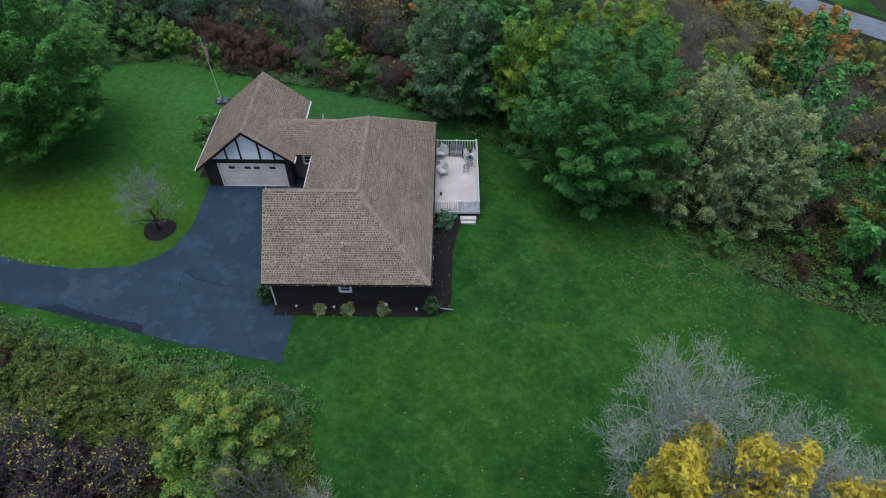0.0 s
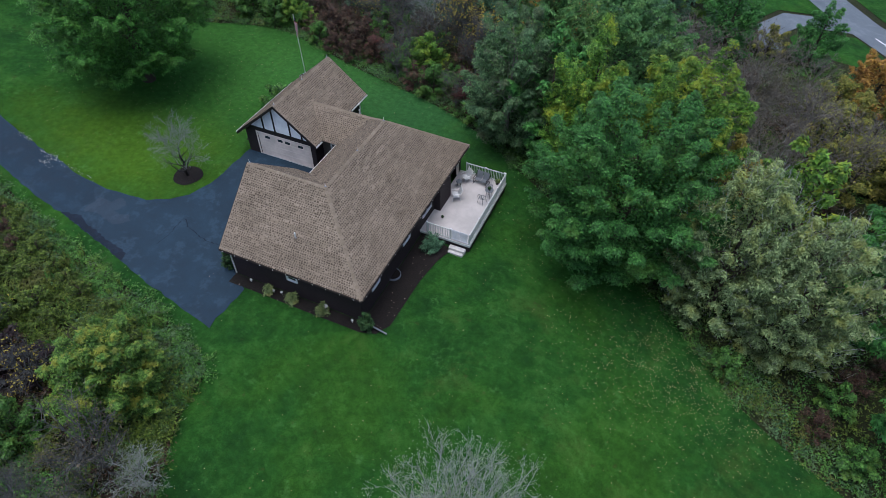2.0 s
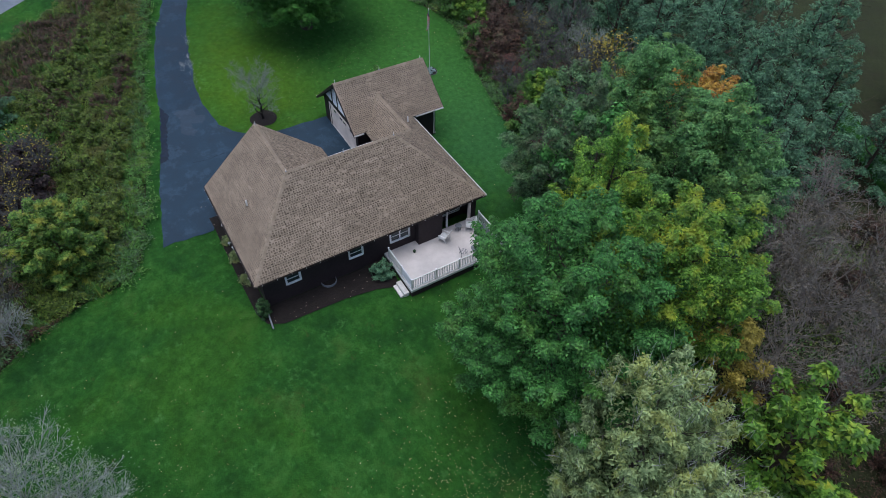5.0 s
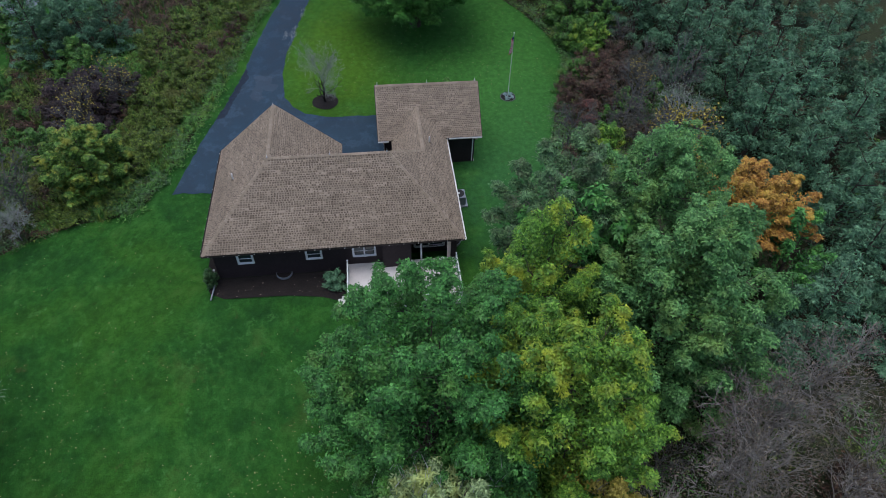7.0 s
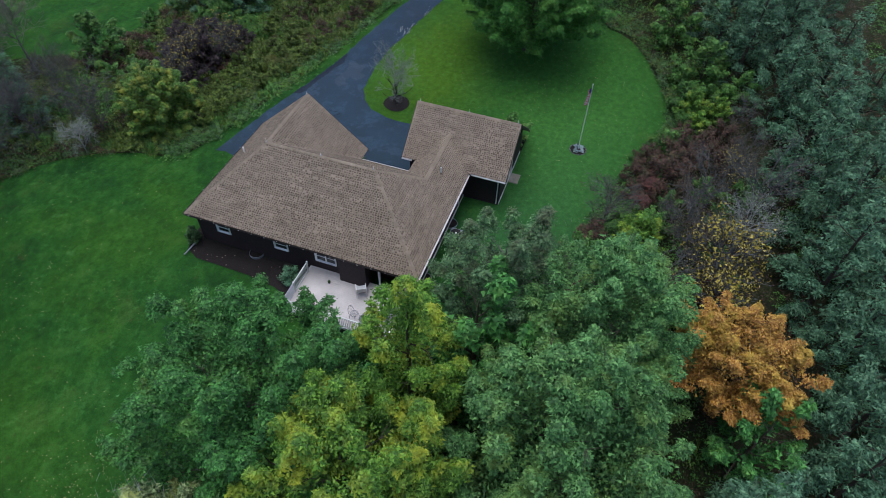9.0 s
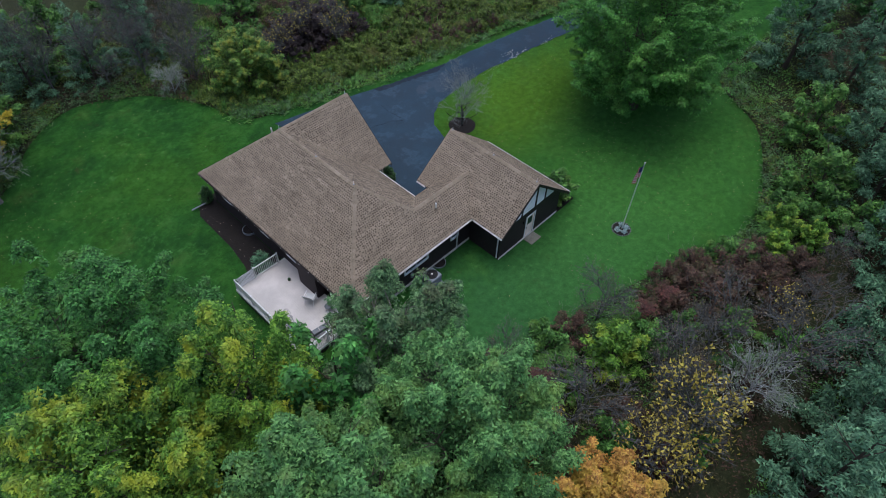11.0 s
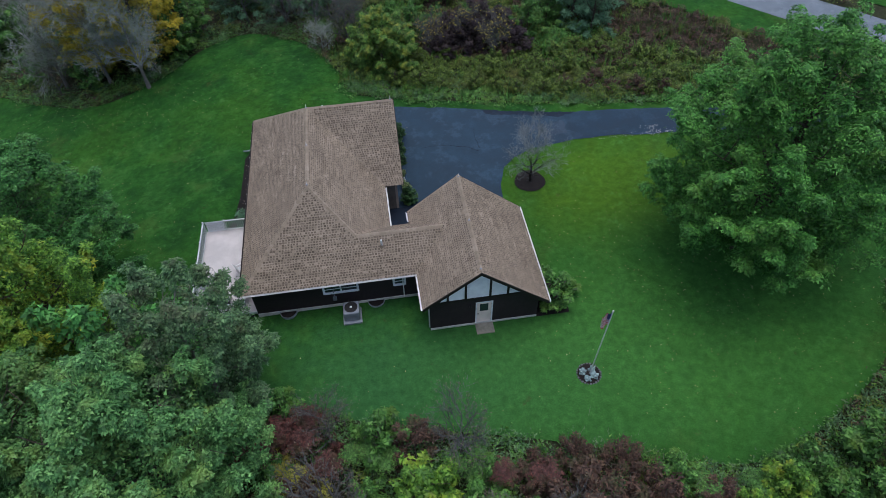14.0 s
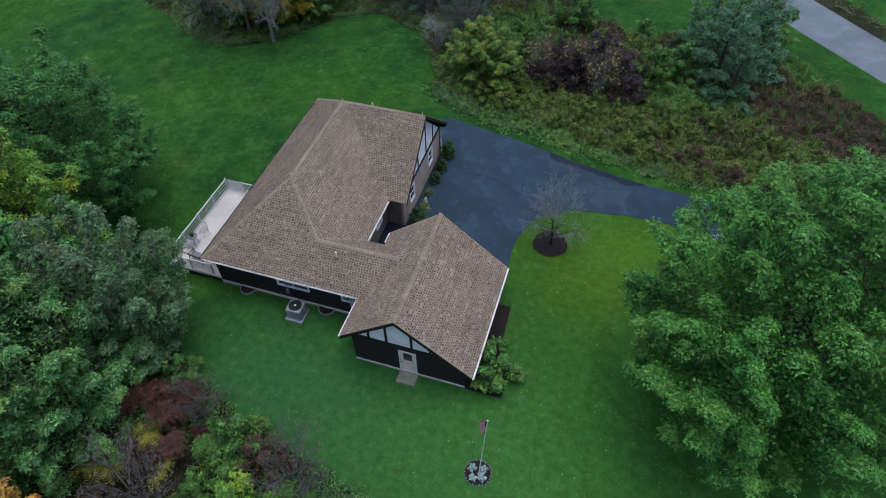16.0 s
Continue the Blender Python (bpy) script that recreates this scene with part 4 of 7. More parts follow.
ROUND = lambda u: math.sin(math.pi * (0.08 + 0.86 * u ** 0.85)) ** 0.6
DOME = lambda u: (1 - u ** 2.2) ** 0.5 * (0.75 + 0.25 * min(1, u * 4))
EGG = lambda u: (math.sin(math.pi * (0.1 + 0.9 * u ** 0.72)) ** 0.7 if u < 1 else 0.0) + 0.02
CONE = lambda u: (1 - u) ** 0.85 * 0.95 + 0.05
PROTO = {}
TALL = []


def tree(name, kind, x, y, label, category="tree", group="", scale=1.0, turn=None, sink=0.0):
    """A tree of one of the grown kinds, set on the ground."""
    rs = random.Random(int(x * 131 + y * 17))
    m = Matrix.Translation((x, y, ground_z(x, y) - sink)) @ Matrix.Rotation(rs.random() * 6.28 if turn is None else turn, 4, "Z")
    t = copy_thing(PROTO[kind], m)
    sx = scale * (0.94 + 0.12 * rs.random())
    t.scale = (sx, sx, scale * (0.92 + 0.16 * rs.random()))
    t.name = name
    return tagged(t, label, category, group)


def grow(kind, seed, leaf, height, rad, h0, sprays, per, spray_r, size, shape, girth=0.2, limbs=9, bark="bark", twigs=3, long=1.5, kite=False, fill=0.2, plume=1.0, rise=0.35, each=14, spikes=0):
    rs = np.random.RandomState(seed)
    e = empty(kind)
    part("trunk", branch_mesh(rs, height * 0.82, girth, limbs, rad * 0.8, twigs=twigs), M[bark], e)
    c, n, d, big, tip, way = crown_points(rs, h0, height, rad, sprays, per, spray_r, shape, fill, plume, rise, each)
    v, f = leaf_blades(c, n, size * big, rs, long, d, kite)
    ob = new("crown", raw_mesh("crown", v, f, M[leaf]))
    ob.parent = e
    if spikes:
        # bare twig ends that stand out of the foliage
        k = rs.randint(0, len(tip), spikes)
        w = unit(way[k] + rs.normal(size=(spikes, 3)) * 0.35 + np.array([0, 0, 0.3]))
        p = tip[k] + rs.normal(size=(spikes, 3)) * 0.4 + w * 0.25
        v, f = leaf_blades(p, unit(np.cross(w, rs.normal(size=(spikes, 3)))), 0.028 if rad > 3 else 0.016, rs, 30.0, w * 5)
        ob = new("twig_crown", raw_mesh("twig_crown", v, f, M["twig" if rad > 3 else "dull_twig"]))
        ob.parent = e
    PROTO[kind] = e
    return e


def grow_bare(kind, seed, height, rad, leaf, n_leaves, bark="twig", mains=12, levels=4, leaf_size=0.07, stem="twig", thick=1.0, girth=0.0, limbs=5):
    """A nearly leafless tree: trunk, and a crown of fine forking twigs."""
    rs = np.random.RandomState(seed)
    e = empty(kind)
    part("trunk", branch_mesh(rs, height * 0.55, girth or height * 0.011, limbs, rad * 0.6, twigs=1), M[stem], e)
    verts, faces, tips = [], [], []

    def stick(a, b, r):
        d = (b - a).normalized()
        s = d.orthogonal().normalized() * r
        w = d.cross(s)
        k = len(verts)
        for p, q in ((a, 1.0), (b, 0.45)):
            for i in range(3):
                verts.append(p + (s * math.cos(2.094 * i) + w * math.sin(2.094 * i)) * q)
        for i in range(3):
            j = (i + 1) % 3
            faces.extend([(k + i, k + j, k + 3 + j), (k + i, k + 3 + j, k + 3 + i)])

    def blade(a, b, r):
        d = (b - a).normalized()
        w = (d.orthogonal() + d.cross(d.orthogonal()) * rs.normal()).normalized() * r
        k = len(verts)
        verts.extend((a - w, a + w, b))
        faces.append((k, k + 1, k + 2))

    def fork(p, d, ln, r, depth):
        q = p + d * ln
        (stick if depth > 2 else blade)(p, q, r if depth > 2 else r * 1.3)
        tips.append(q)
        if depth == 0:
            return
        for _ in range(3):
            nd = (d + Vector((rs.normal(), rs.normal(), rs.normal() + 0.2)) * 0.55).normalized()
            fork(p.lerp(q, 0.3 + 0.7 * rs.random()), nd, ln * (0.55 + 0.25 * rs.random()), r * 0.72, depth - 1)
    for i in range(mains):
        a = i * 2.4
        f = 0.12 + 0.6 * rs.random()
        fork(Vector((0, 0, height * f)), Vector((math.cos(a) * (0.9 - f * 0.5), math.sin(a) * (0.9 - f * 0.5), 0.75)).normalized(), rad * 0.5, 0.04 * thick, levels)
    ob = new("twig_crown", raw_mesh("twig_crown", [tuple(v) for v in verts], faces, M[bark]))
    ob.parent = e
    if n_leaves:
        pick = rs.randint(0, len(tips), n_leaves)
        c = np.array([tips[i] for i in pick]) + rs.normal(size=(n_leaves, 3)) * 0.15
        n = rs.normal(size=(n_leaves, 3)) + np.array([0, 0, 0.6])
        v, f = leaf_blades(c, n / np.linalg.norm(n, axis=1, keepdims=True), leaf_size, rs)
        ob = new("crown", raw_mesh("crown", v, f, M[leaf]))
        ob.parent = e
    PROTO[kind] = e


def grow_sumac(kind, seed, leaf, height, stems):
    """A few bare stems, each topped by a whorl of long drooping fronds set with paired leaflets."""
    rs = np.random.RandomState(seed)
    e = empty(kind)
    trunk, C, N, D = bmesh.new(), [], [], []
    for i in range(stems):
        a, q = i * 2.4, (0.15 + 0.75 * rs.random()) * (i > 0)
        top = Vector((math.cos(a) * q, math.sin(a) * q, height * (0.7 + 0.35 * rs.random())))
        tube(trunk, (top.x * 0.3, top.y * 0.3, -0.1), top, 0.03, 0.015, 5)
        for k in range(11):
            b = k * 2 * math.pi / 11 + rs.random() * 0.4
            out = Vector((math.cos(b), math.sin(b), 0))
            ln = 0.5 + 0.25 * rs.random()
            side = Vector((-out.y, out.x, 0))
            for j in range(1, 9):
                f = j / 8
                p = top + out * ln * f + Vector((0, 0, 0.22 * math.sin(f * 2.4) - 0.28 * f * f))
                for sgn in (-1, 1):
                    C.append(p + side * sgn * 0.055)
                    N.append((rs.normal() * 0.2, rs.normal() * 0.2, 1))
                    D.append(side * sgn * 2.5 + out)
    part("trunk", trunk, M["bark"], e)
    v, f = leaf_blades(np.array(C), unit(np.array(N)), 0.06, rs, 2.4, np.array(D))
    ob = new("crown", raw_mesh("crown", v, f, M[leaf]))
    ob.parent = e
    PROTO[kind] = e


# the kinds, grown once at the origin and copied from there
grow("big_maple", 1, "maple_bright", 17.0, 7.1, 2.7, 3700, 44, 0.36, 0.102, EGG, 0.42, 14, rise=0.75, plume=1.1)
grow("maple_a", 2, "maple", 15.2, 6.5, 1.0, 2900, 44, 0.34, 0.1, ROUND, 0.3, 12, rise=0.5)
grow("maple_b", 3, "yellowgreen", 13.7, 4.6, 2.0, 1700, 44, 0.34, 0.1, ROUND, 0.3, 12, rise=0.7, plume=1.2)
grow("maple_c", 5, "maple_blue", 13.4, 5.7, 0.8, 2200, 44, 0.33, 0.101, DOME, 0.28, 12, rise=0.3)
grow("tall_yellow", 35, "yellowgreen", 14.3, 3.2, 2.0, 800, 44, 0.34, 0.1, EGG, 0.22, 9, rise=0.9, plume=1.3)
grow("dusky", 4, "dusky", 11.6, 4.1, 0.8, 1450, 34, 0.34, 0.105, ROUND, 0.2, 12, fill=0.12, bark="dull_twig")
grow("ash", 6, "greygreen", 12.6, 4.5, 0.5, 2300, 16, 0.3, 0.1, DOME, 0.2, 12, long=2.2, fill=0.12, rise=0.8, spikes=1100)
grow("slim", 7, "maple", 10.0, 3.2, 1.0, 330, 19, 0.38, 0.19, ROUND, 0.17, 8, twigs=2, rise=0.5)
grow("slim_yellow", 27, "yellowgreen", 9.0, 3.2, 0.8, 330, 19, 0.38, 0.19, ROUND, 0.17, 8, twigs=2, rise=0.6)
grow("tall_orange", 20, "orange", 8.5, 4.0, 3.6, 1100, 36, 0.26, 0.095, ROUND, 0.18, 10, rise=0.45)
grow("gold_slim", 36, "speck", 8.6, 2.4, 1.4, 420, 26, 0.3, 0.11, EGG, 0.12, 7, rise=0.8)
grow("round_tree", 37, "maple", 7.4, 3.4, 0.2, 620, 24, 0.3, 0.13, DOME, 0.2, 7, twigs=1)
grow("orange_tree", 8, "orange", 7.4, 4.4, 0.6, 900, 20, 0.3, 0.15, DOME, 0.17, 9)
grow("yellow_tree", 9, "yellow", 12.0, 4.4, 0.8, 1200, 26, 0.3, 0.125, ROUND, 0.2, 9)
grow("pine", 10, "pine", 10.5, 3.8, 0.3, 370, 19, 0.42, 0.115, CONE, 0.15, 7, long=2.2, twigs=1, rise=0.3, fill=0.15, each=12, plume=1.35)
grow("big_shrub", 11, "shrub", 5.2, 3.0, 0.1, 300, 18, 0.33, 0.17, DOME, 0.08, 7, twigs=2)
grow("field_shrub", 25, "bright_shrub", 5.2, 3.1, 0.1, 1000, 38, 0.26, 0.092, DOME, 0.08, 7, twigs=2)
grow("olive_shrub", 24, "olive", 4.8, 2.9, 0.1, 270, 18, 0.34, 0.165, DOME, 0.08, 7, twigs=1)
grow("shrub", 12, "shrub", 2.4, 1.5, 0.05, 120, 17, 0.24, 0.13, DOME, 0.04, 5, twigs=1, each=9)
grow("goldenrod", 28, "weed", 1.3, 1.0, 0.02, 58, 18, 0.2, 0.085, DOME, 0.02, 5, twigs=1, long=2.2, each=5, rise=1.0)
grow("brown_shrub", 13, "brown_shrub", 2.3, 1.6, 0.05, 120, 20, 0.24, 0.075, DOME, 0.04, 7, twigs=1, each=6, rise=0.8, long=2.2, spikes=70)
grow("purple_shrub", 26, "purple_shrub", 2.6, 1.8, 0.05, 220, 18, 0.24, 0.095, DOME, 0.05, 8, twigs=1, each=9, rise=0.7)
grow("red_shrub", 14, "red_shrub", 2.2, 1.4, 0.05, 150, 20, 0.22, 0.08, DOME, 0.04, 5, twigs=1, each=6, long=2.4, rise=0.6)
grow("yellow_shrub", 15, "yellowgreen", 2.8, 1.5, 0.05, 210, 18, 0.22, 0.115, DOME, 0.04, 5, twigs=1, each=9)
grow("bush", 16, "boxwood", 1.2, 0.55, 0.02, 150, 26, 0.12, 0.05, DOME, 0.03, 4, twigs=1, each=6, plume=0.7)
grow("light_bush", 19, "lightbush", 0.8, 0.6, 0.02, 48, 18, 0.2, 0.06, DOME, 0.03, 4, twigs=1, long=3.6, each=3)
grow("column_bush", 39, "boxwood", 1.9, 0.6, 0.02, 190, 26, 0.13, 0.055, EGG, 0.03, 4, twigs=1, each=6, plume=0.7)
grow("airy_bush", 40, "pine", 1.5, 0.85, 0.02, 90, 22, 0.2, 0.05, DOME, 0.03, 5, twigs=2, each=5, long=3.0)
grow("silver_plant", 29, "silverleaf", 0.34, 0.26, 0.02, 40, 16, 0.08, 0.045, DOME, 0.012, 3, twigs=1, long=2.0, each=5, plume=0.4)
grow_sumac("fern", 30, "fern", 1.5, 3)
grow_sumac("sumac", 31, "red_shrub", 2.3, 6)
grow_sumac("green_sumac", 32, "shrub", 1.8, 5)
grow_bare("bare_tree", 19, 14.2, 4.5, "greyleaf", 15000, mains=30, levels=5, leaf_size=0.055, stem="dull_twig", thick=1.0)
grow_bare("dark_bare", 38, 7.0, 3.6, "dryleaf", 1200, "mid_twig", 16, 5, 0.06, "mid_twig", 0.8)
grow_bare("bare_shrub", 18, 4.0, 2.6, "dryleaf", 900, "mid_twig", 12, 4, 0.06, "mid_twig", 0.8)
grow_bare("pale_shrub", 34, 4.0, 2.6, "greyleaf", 1800, "twig", 16, 4, 0.06, "twig", 0.7)
grow_bare("yellow_twig", 42, 3.4, 2.3, "speck", 900, "mid_twig", 14, 4, 0.1, "mid_twig")
grow_bare("speck_shrub", 22, 3.4, 2.2, "speck", 300, "mid_twig", 12, 4, 0.1, "mid_twig")
grow_bare("sapling", 23, 3.3, 2.3, "greyleaf", 0, "sapling_twig", 14, 5, 0.05, "trim_dark", 0.42, 0.085, 8)
grow_bare("brown_bare", 21, 8.6, 3.9, "dryleaf", 1700, "dull_twig", 10, 5, 0.07, "dull_twig", 0.9)

tree("maple_tree", "big_maple", -31.8, 16.2, "tall bright green maple standing on the lawn")
tree("maple_tree", "maple_a", 12.5, 13.4, "tall green maple at the lawn's edge beside the deck", group="maples", scale=0.95, turn=4.2)
tree("maple_tree", "maple_b", 14.2, 19.2, "maple turning yellow behind the green one", group="maples")
tree("maple_tree", "tall_yellow", 7.9, 19.5, "slender maple turning yellow behind the deck", group="maples")
tree("maple_tree", "maple_c", 8.7, 27.0, "dense dark green maple at the wood's edge", group="maples", turn=0.7, scale=1.03)
tree("maple_tree", "maple_c", 2.7, 27.8, "dense blue-green maple in the wood", group="maples", scale=0.98)
tree("maple_tree", "dusky", 1.2, 22.2, "thin dusky green maple beyond the deck", group="maples")
tree("maple_tree", "slim", 4.6, 21.9, "slim dark green maple at the wood's edge", group="maples", scale=1.1)
tree("young_maple", "gold_slim", 18.3, 20.6, "slender young tree in golden leaf at the wood's edge", scale=1.05)
tree("young_maple", "slim_yellow", 23.4, 20.6, "small tree with yellow-green leaves behind the ashes", scale=1.1)
tree("young_maple", "slim", 4.3, 36.6, "slim green tree beside the orange one", scale=0.8)
for x, y, k in ((27, 36, 1.1), (31, 40, 1.2), (34.5, 36.5, 1.2), (37, 42.5, 1.2), (29, 31.5, 1.1), (40, 37, 1.2), (33, 30, 1.1), (26, 41, 1.0)):
    tree("large_shrub", "olive_shrub", x, y, "broad olive-yellow shrub in the wood", "shrub", "eastern shrubs", scale=k)
    TALL.append((x, y, 4))
tree("pine_tree", "pine", 11.0, 32.2, "blue-green pine with dense needles", scale=0.8)
tree("pine_tree", "pine", 8.6, 36.5, "blue-green pine with dense needles", scale=0.95)
for x, y, k in ((13.4, 33.0, 1.1), (15.6, 29.0, 1.1), (18.6, 27.0, 1.15), (19.8, 22.8, 1.05), (22.6, 26.2, 1.1), (23.0, 31.4, 1.1), (18.8, 32.6, 1.15), (27.2, 28.6, 1.0)):
    tree("bare_tree", "brown_bare", x, y, "leafless brown-grey tree in the wood", group="bare trees", scale=k)
tree("ash_tree", "ash", 19.9, 12.6, "pale grey-green tree with thin foliage", group="ashes")
tree("ash_tree", "ash", 24.4, 11.8, "pale grey-green tree with thin foliage", group="ashes", scale=0.95)
tree("orange_tree", "orange_tree", 31.2, 47.6, "small tree turning orange beside the road", scale=0.85)
tree("orange_tree", "orange_tree", 43.0, 41.0, "small tree turning orange beside the road", scale=0.8)
tree("maple_tree", "round_tree", 25.4, 54.6, "dense dark green rounded tree beside the lane", group="maples", scale=0.9)
tree("maple_tree", "round_tree", 16.2, 50.0, "dense dark green rounded tree in the wood", group="maples", scale=1.1)
for x, y, k in ((10.4, 54.7, 1.1), (11.4, 61.0, 1.0), (6.2, 62.5, 1.0)):
    tree("young_maple", "slim_yellow", x, y, "slim tree with olive yellow leaves", scale=k)
for x, y, k in ((-19.0, -11.6, 1.3), (-21.6, -12.4, 1.35), (-17.2, -13.0, 1.1), (-20.0, -14.4, 1.3), (-16.0, -10.8, 0.9), (-23.0, -10.4, 0.9)):
    tree("purple_shrub", "purple_shrub", x, y, "purple-brown leaved shrub in the rough field", "shrub", "purple shrubs", scale=k)
for x, y in ((-18.2, -12.2), (-15.0, -11.6), (-20.6, -9.8)):
    tree("bare_shrub", "speck_shrub", x, y, "thin twiggy shrub with a few yellow leaves", "shrub", "yellow-leaved twiggy shrubs")
for x, y, k in ((-24.6, -13.2, 0.72), (-13.6, -14.2, 0.6), (-27.0, -15.0, 0.7)):
    tree("large_shrub", "big_shrub", x, y, "rounded green shrub in the rough field", "shrub", "field shrubs", scale=k)
for x, y, k in ((-29.8, -15.2, 0.85), (-32.4, -17.4, 0.95), (-31.0, -12.8, 0.7), (-28.6, -18.6, 0.85)):
    tree("pine_tree", "pine", x, y, "blue-green pine near the road", group="field pines", scale=k)
for x, y, k in ((-27.5, -3.2, 0.5), (-29.4, -2.4, 0.6), (-31.4, -1.8, 0.65), (-25.8, -4.0, 0.5), (-33.6, -1.2, 0.5), (-28.6, -4.4, 0.6)):
    tree("brown_shrub", "brown_shrub", x, y, "low red-brown shrub beside the drive", "shrub", "drive shrubs", scale=k)
for x, y, k in ((-1.4, -20.8, 0.75), (-6.4, -20.6, 0.8), (3.4, -22.4, 0.8)):
    tree("pine_tree", "pine", x, y, "dark pine behind the bare trees", group="southern pines", scale=k)
tree("orange_tree", "tall_orange", 0.9, 35.2, "tree in full orange autumn leaf")
tree("yellow_tree", "yellow_tree", 11.5, -16.3, "tree with bright yellow autumn leaves", scale=1.1)
tree("yellow_tree", "yellow_tree", 15.6, -16.8, "tree with golden yellow autumn leaves", scale=1.0)
for x, y, k in ((-9.3, 41.2, 0.95), (-14.2, 41.6, 1.0), (-19.4, 40.4, 0.95), (-24.4, 40.6, 1.05), (-29.4, 38.4, 0.95), (-34.4, 35.4, 1.0), (-4.6, 42.2, 0.9), (0.4, 42.4, 0.95), (4.8, 41.2, 0.9), (-11.8, 46.0, 1.05),
                (-17.0, 45.6, 1.0), (-22.0, 45.4, 1.1), (-27.0, 43.8, 1.0), (-32.2, 41.8, 1.05), (-7.0, 46.8, 1.0), (-2.0, 47.4, 1.0), (3.0, 46.2, 0.95), (8.0, 43.6, 0.95), (-38.6, 33.2, 1.0), (-37.6, 38.4, 1.0)):
    tree("pine_tree", "pine", x, y, "blue-green pine with dense needles", group="pines", scale=k)
    TALL.append((x, y, 4.2))
tree("bare_tree", "bare_tree", 10.9, -11.8, "nearly leafless pale grey tree", group="grey trees", scale=0.95)
tree("bare_tree", "bare_tree", 14.8, -13.8, "nearly leafless pale grey tree", group="grey trees", scale=0.95)
tree("bare_tree", "bare_tree", 19.2, -14.8, "nearly leafless pale grey tree", group="grey trees", scale=0.88)
for x, y, k in ((-1.7, -18.8, 0.9), (-4.6, -17.6, 0.8), (2.2, -20.6, 0.95), (-8.4, -17.4, 0.75), (-5.8, -21.0, 0.9)):
    tree("bare_tree", "dark_bare", x, y, "dark grey leafless tree at the lawn's edge", group="dark bare trees", scale=k)
    TALL.append((x, y, 4))
tree("bare_shrub", "pale_shrub", -5.2, -13.6, "large leafless grey shrub at the lawn's edge", "shrub", scale=0.72)
tree("bare_shrub", "bare_shrub", -7.6, -14.8, "large leafless grey shrub at the lawn's edge", "shrub", scale=0.95)
tree("bare_shrub", "bare_shrub", -16.0, 36.8, "large leafless grey shrub in the hedge", "shrub", scale=1.45)
tree("bare_shrub", "pale_shrub", -12.6, 36.2, "leafless grey shrub with fine twigs in the hedge", "shrub", scale=1.1)
tree("bare_shrub", "yellow_twig", -8.0, 34.4, "tall twiggy shrub with many yellow leaves", "shrub", scale=1.5)
tree("bare_shrub", "yellow_twig", -5.4, 34.4, "tall twiggy shrub with many yellow leaves", "shrub", scale=1.3)
tree("large_shrub", "field_shrub", -10.5, -9.9, "large rounded bright green shrub beside the drive", "shrub", scale=1.12)

ROADS = [GRASS_WAY, ROAD_SW, ROAD_NE, SIDE_LANE, LOT_A, LOT_B, VERGE_SW, VERGE_NE, FIELD_A, FIELD_B, FIELD_C, FIELD_D]


def free(x, y, lawn=True, margin=0.0):
    if lawn and (inside(LAWN, x, y) or inside(LAWN, x + margin, y) or inside(LAWN, x - margin, y) or inside(LAWN, x, y + margin) or inside(LAWN, x, y - margin)):
        return False
    return not (inside(DRIVE, x, y) or inside(DRIVE, x, y + margin) or any(inside(r, x, y) for r in ROADS))




def scatter(seed, poly, count, kinds, gap, margin=0.8, group="", low=0.75, high=1.25):
    """Stands count plants, picked by weight from kinds (kind, name, label, category, weight), inside a stretch of the plan."""
    rs = random.Random(seed)
    xs, ys = [p[0] for p in poly], [p[1] for p in poly]
    made, tries = 0, 0
    while made < count and tries < count * 60:
        tries += 1
        x, y = rs.uniform(min(xs), max(xs)), rs.uniform(min(ys), max(ys))
        if not inside(poly, x, y) or not free(x, y, True, margin):
            continue
        if any((x - a) ** 2 + (y - b) ** 2 < (gap * 0.5 + g * 0.5) ** 2 for a, b, g in TALL):
            continue
        k = rs.choices(kinds, [q[4] for q in kinds])[0]
        tree(k[1], k[0], x, y, k[2], k[3], group, scale=rs.uniform(low, high))
        TALL.append((x, y, gap))
        made += 1


TALL += [(31.2, 47.6, 5), (43, 41, 5), (22.9, 47.4, 6), (16.2, 47.4, 6), (1.1, 35.5, 6), (10.4, 54.7, 5), (9, 61, 6), (-19.5, -12.5, 6), (-24.6, -13.2, 4), (-30.5, -15.5, 7), (-29, -3, 5), (2.4, 29, 5), (3.8, 37.6, 4), (-3.2, 38.2, 4), (8.6, 36.5, 4), (12, 12.4, 6), (13.6, 18.8, 6), (7, 27, 7), (1.2, 22.2, 5), (20.4, 11.8, 5), (24.4, 10.6, 5), (18.2, 17, 4), (23.9, 19.5, 4), (-9.4, -9.9, 5), (6, 21.5, 3), (12, -11.6, 3), (11.6, -15.5, 3)]
BROWN = ("brown_shrub", "brown_shrub", "brown and maroon leaved shrub in the hedge", "shrub", 1.8)
RED = ("red_shrub", "red_shrub", "dark red leaved shrub in the hedge", "shrub", 0.15)
YEL = ("yellow_shrub", "yellow_shrub", "yellow-green shrub in the hedge", "shrub", 0.5)
GRN = ("shrub", "green_shrub", "dark green leafy shrub", "shrub", 2.6)
BARE = ("bare_shrub", "bare_shrub", "leafless grey-brown twiggy shrub", "shrub", 0.4)
SPECK = ("speck_shrub", "bare_shrub", "twiggy shrub with a few yellow leaves", "shrub", 0.25)
OLIVE = ("olive_shrub", "large_shrub", "broad olive-yellow shrub in the wood", "shrub", 3)
GOLD = ("goldenrod", "goldenrod_clump", "low bushy clump of olive goldenrod", "plant", 1)
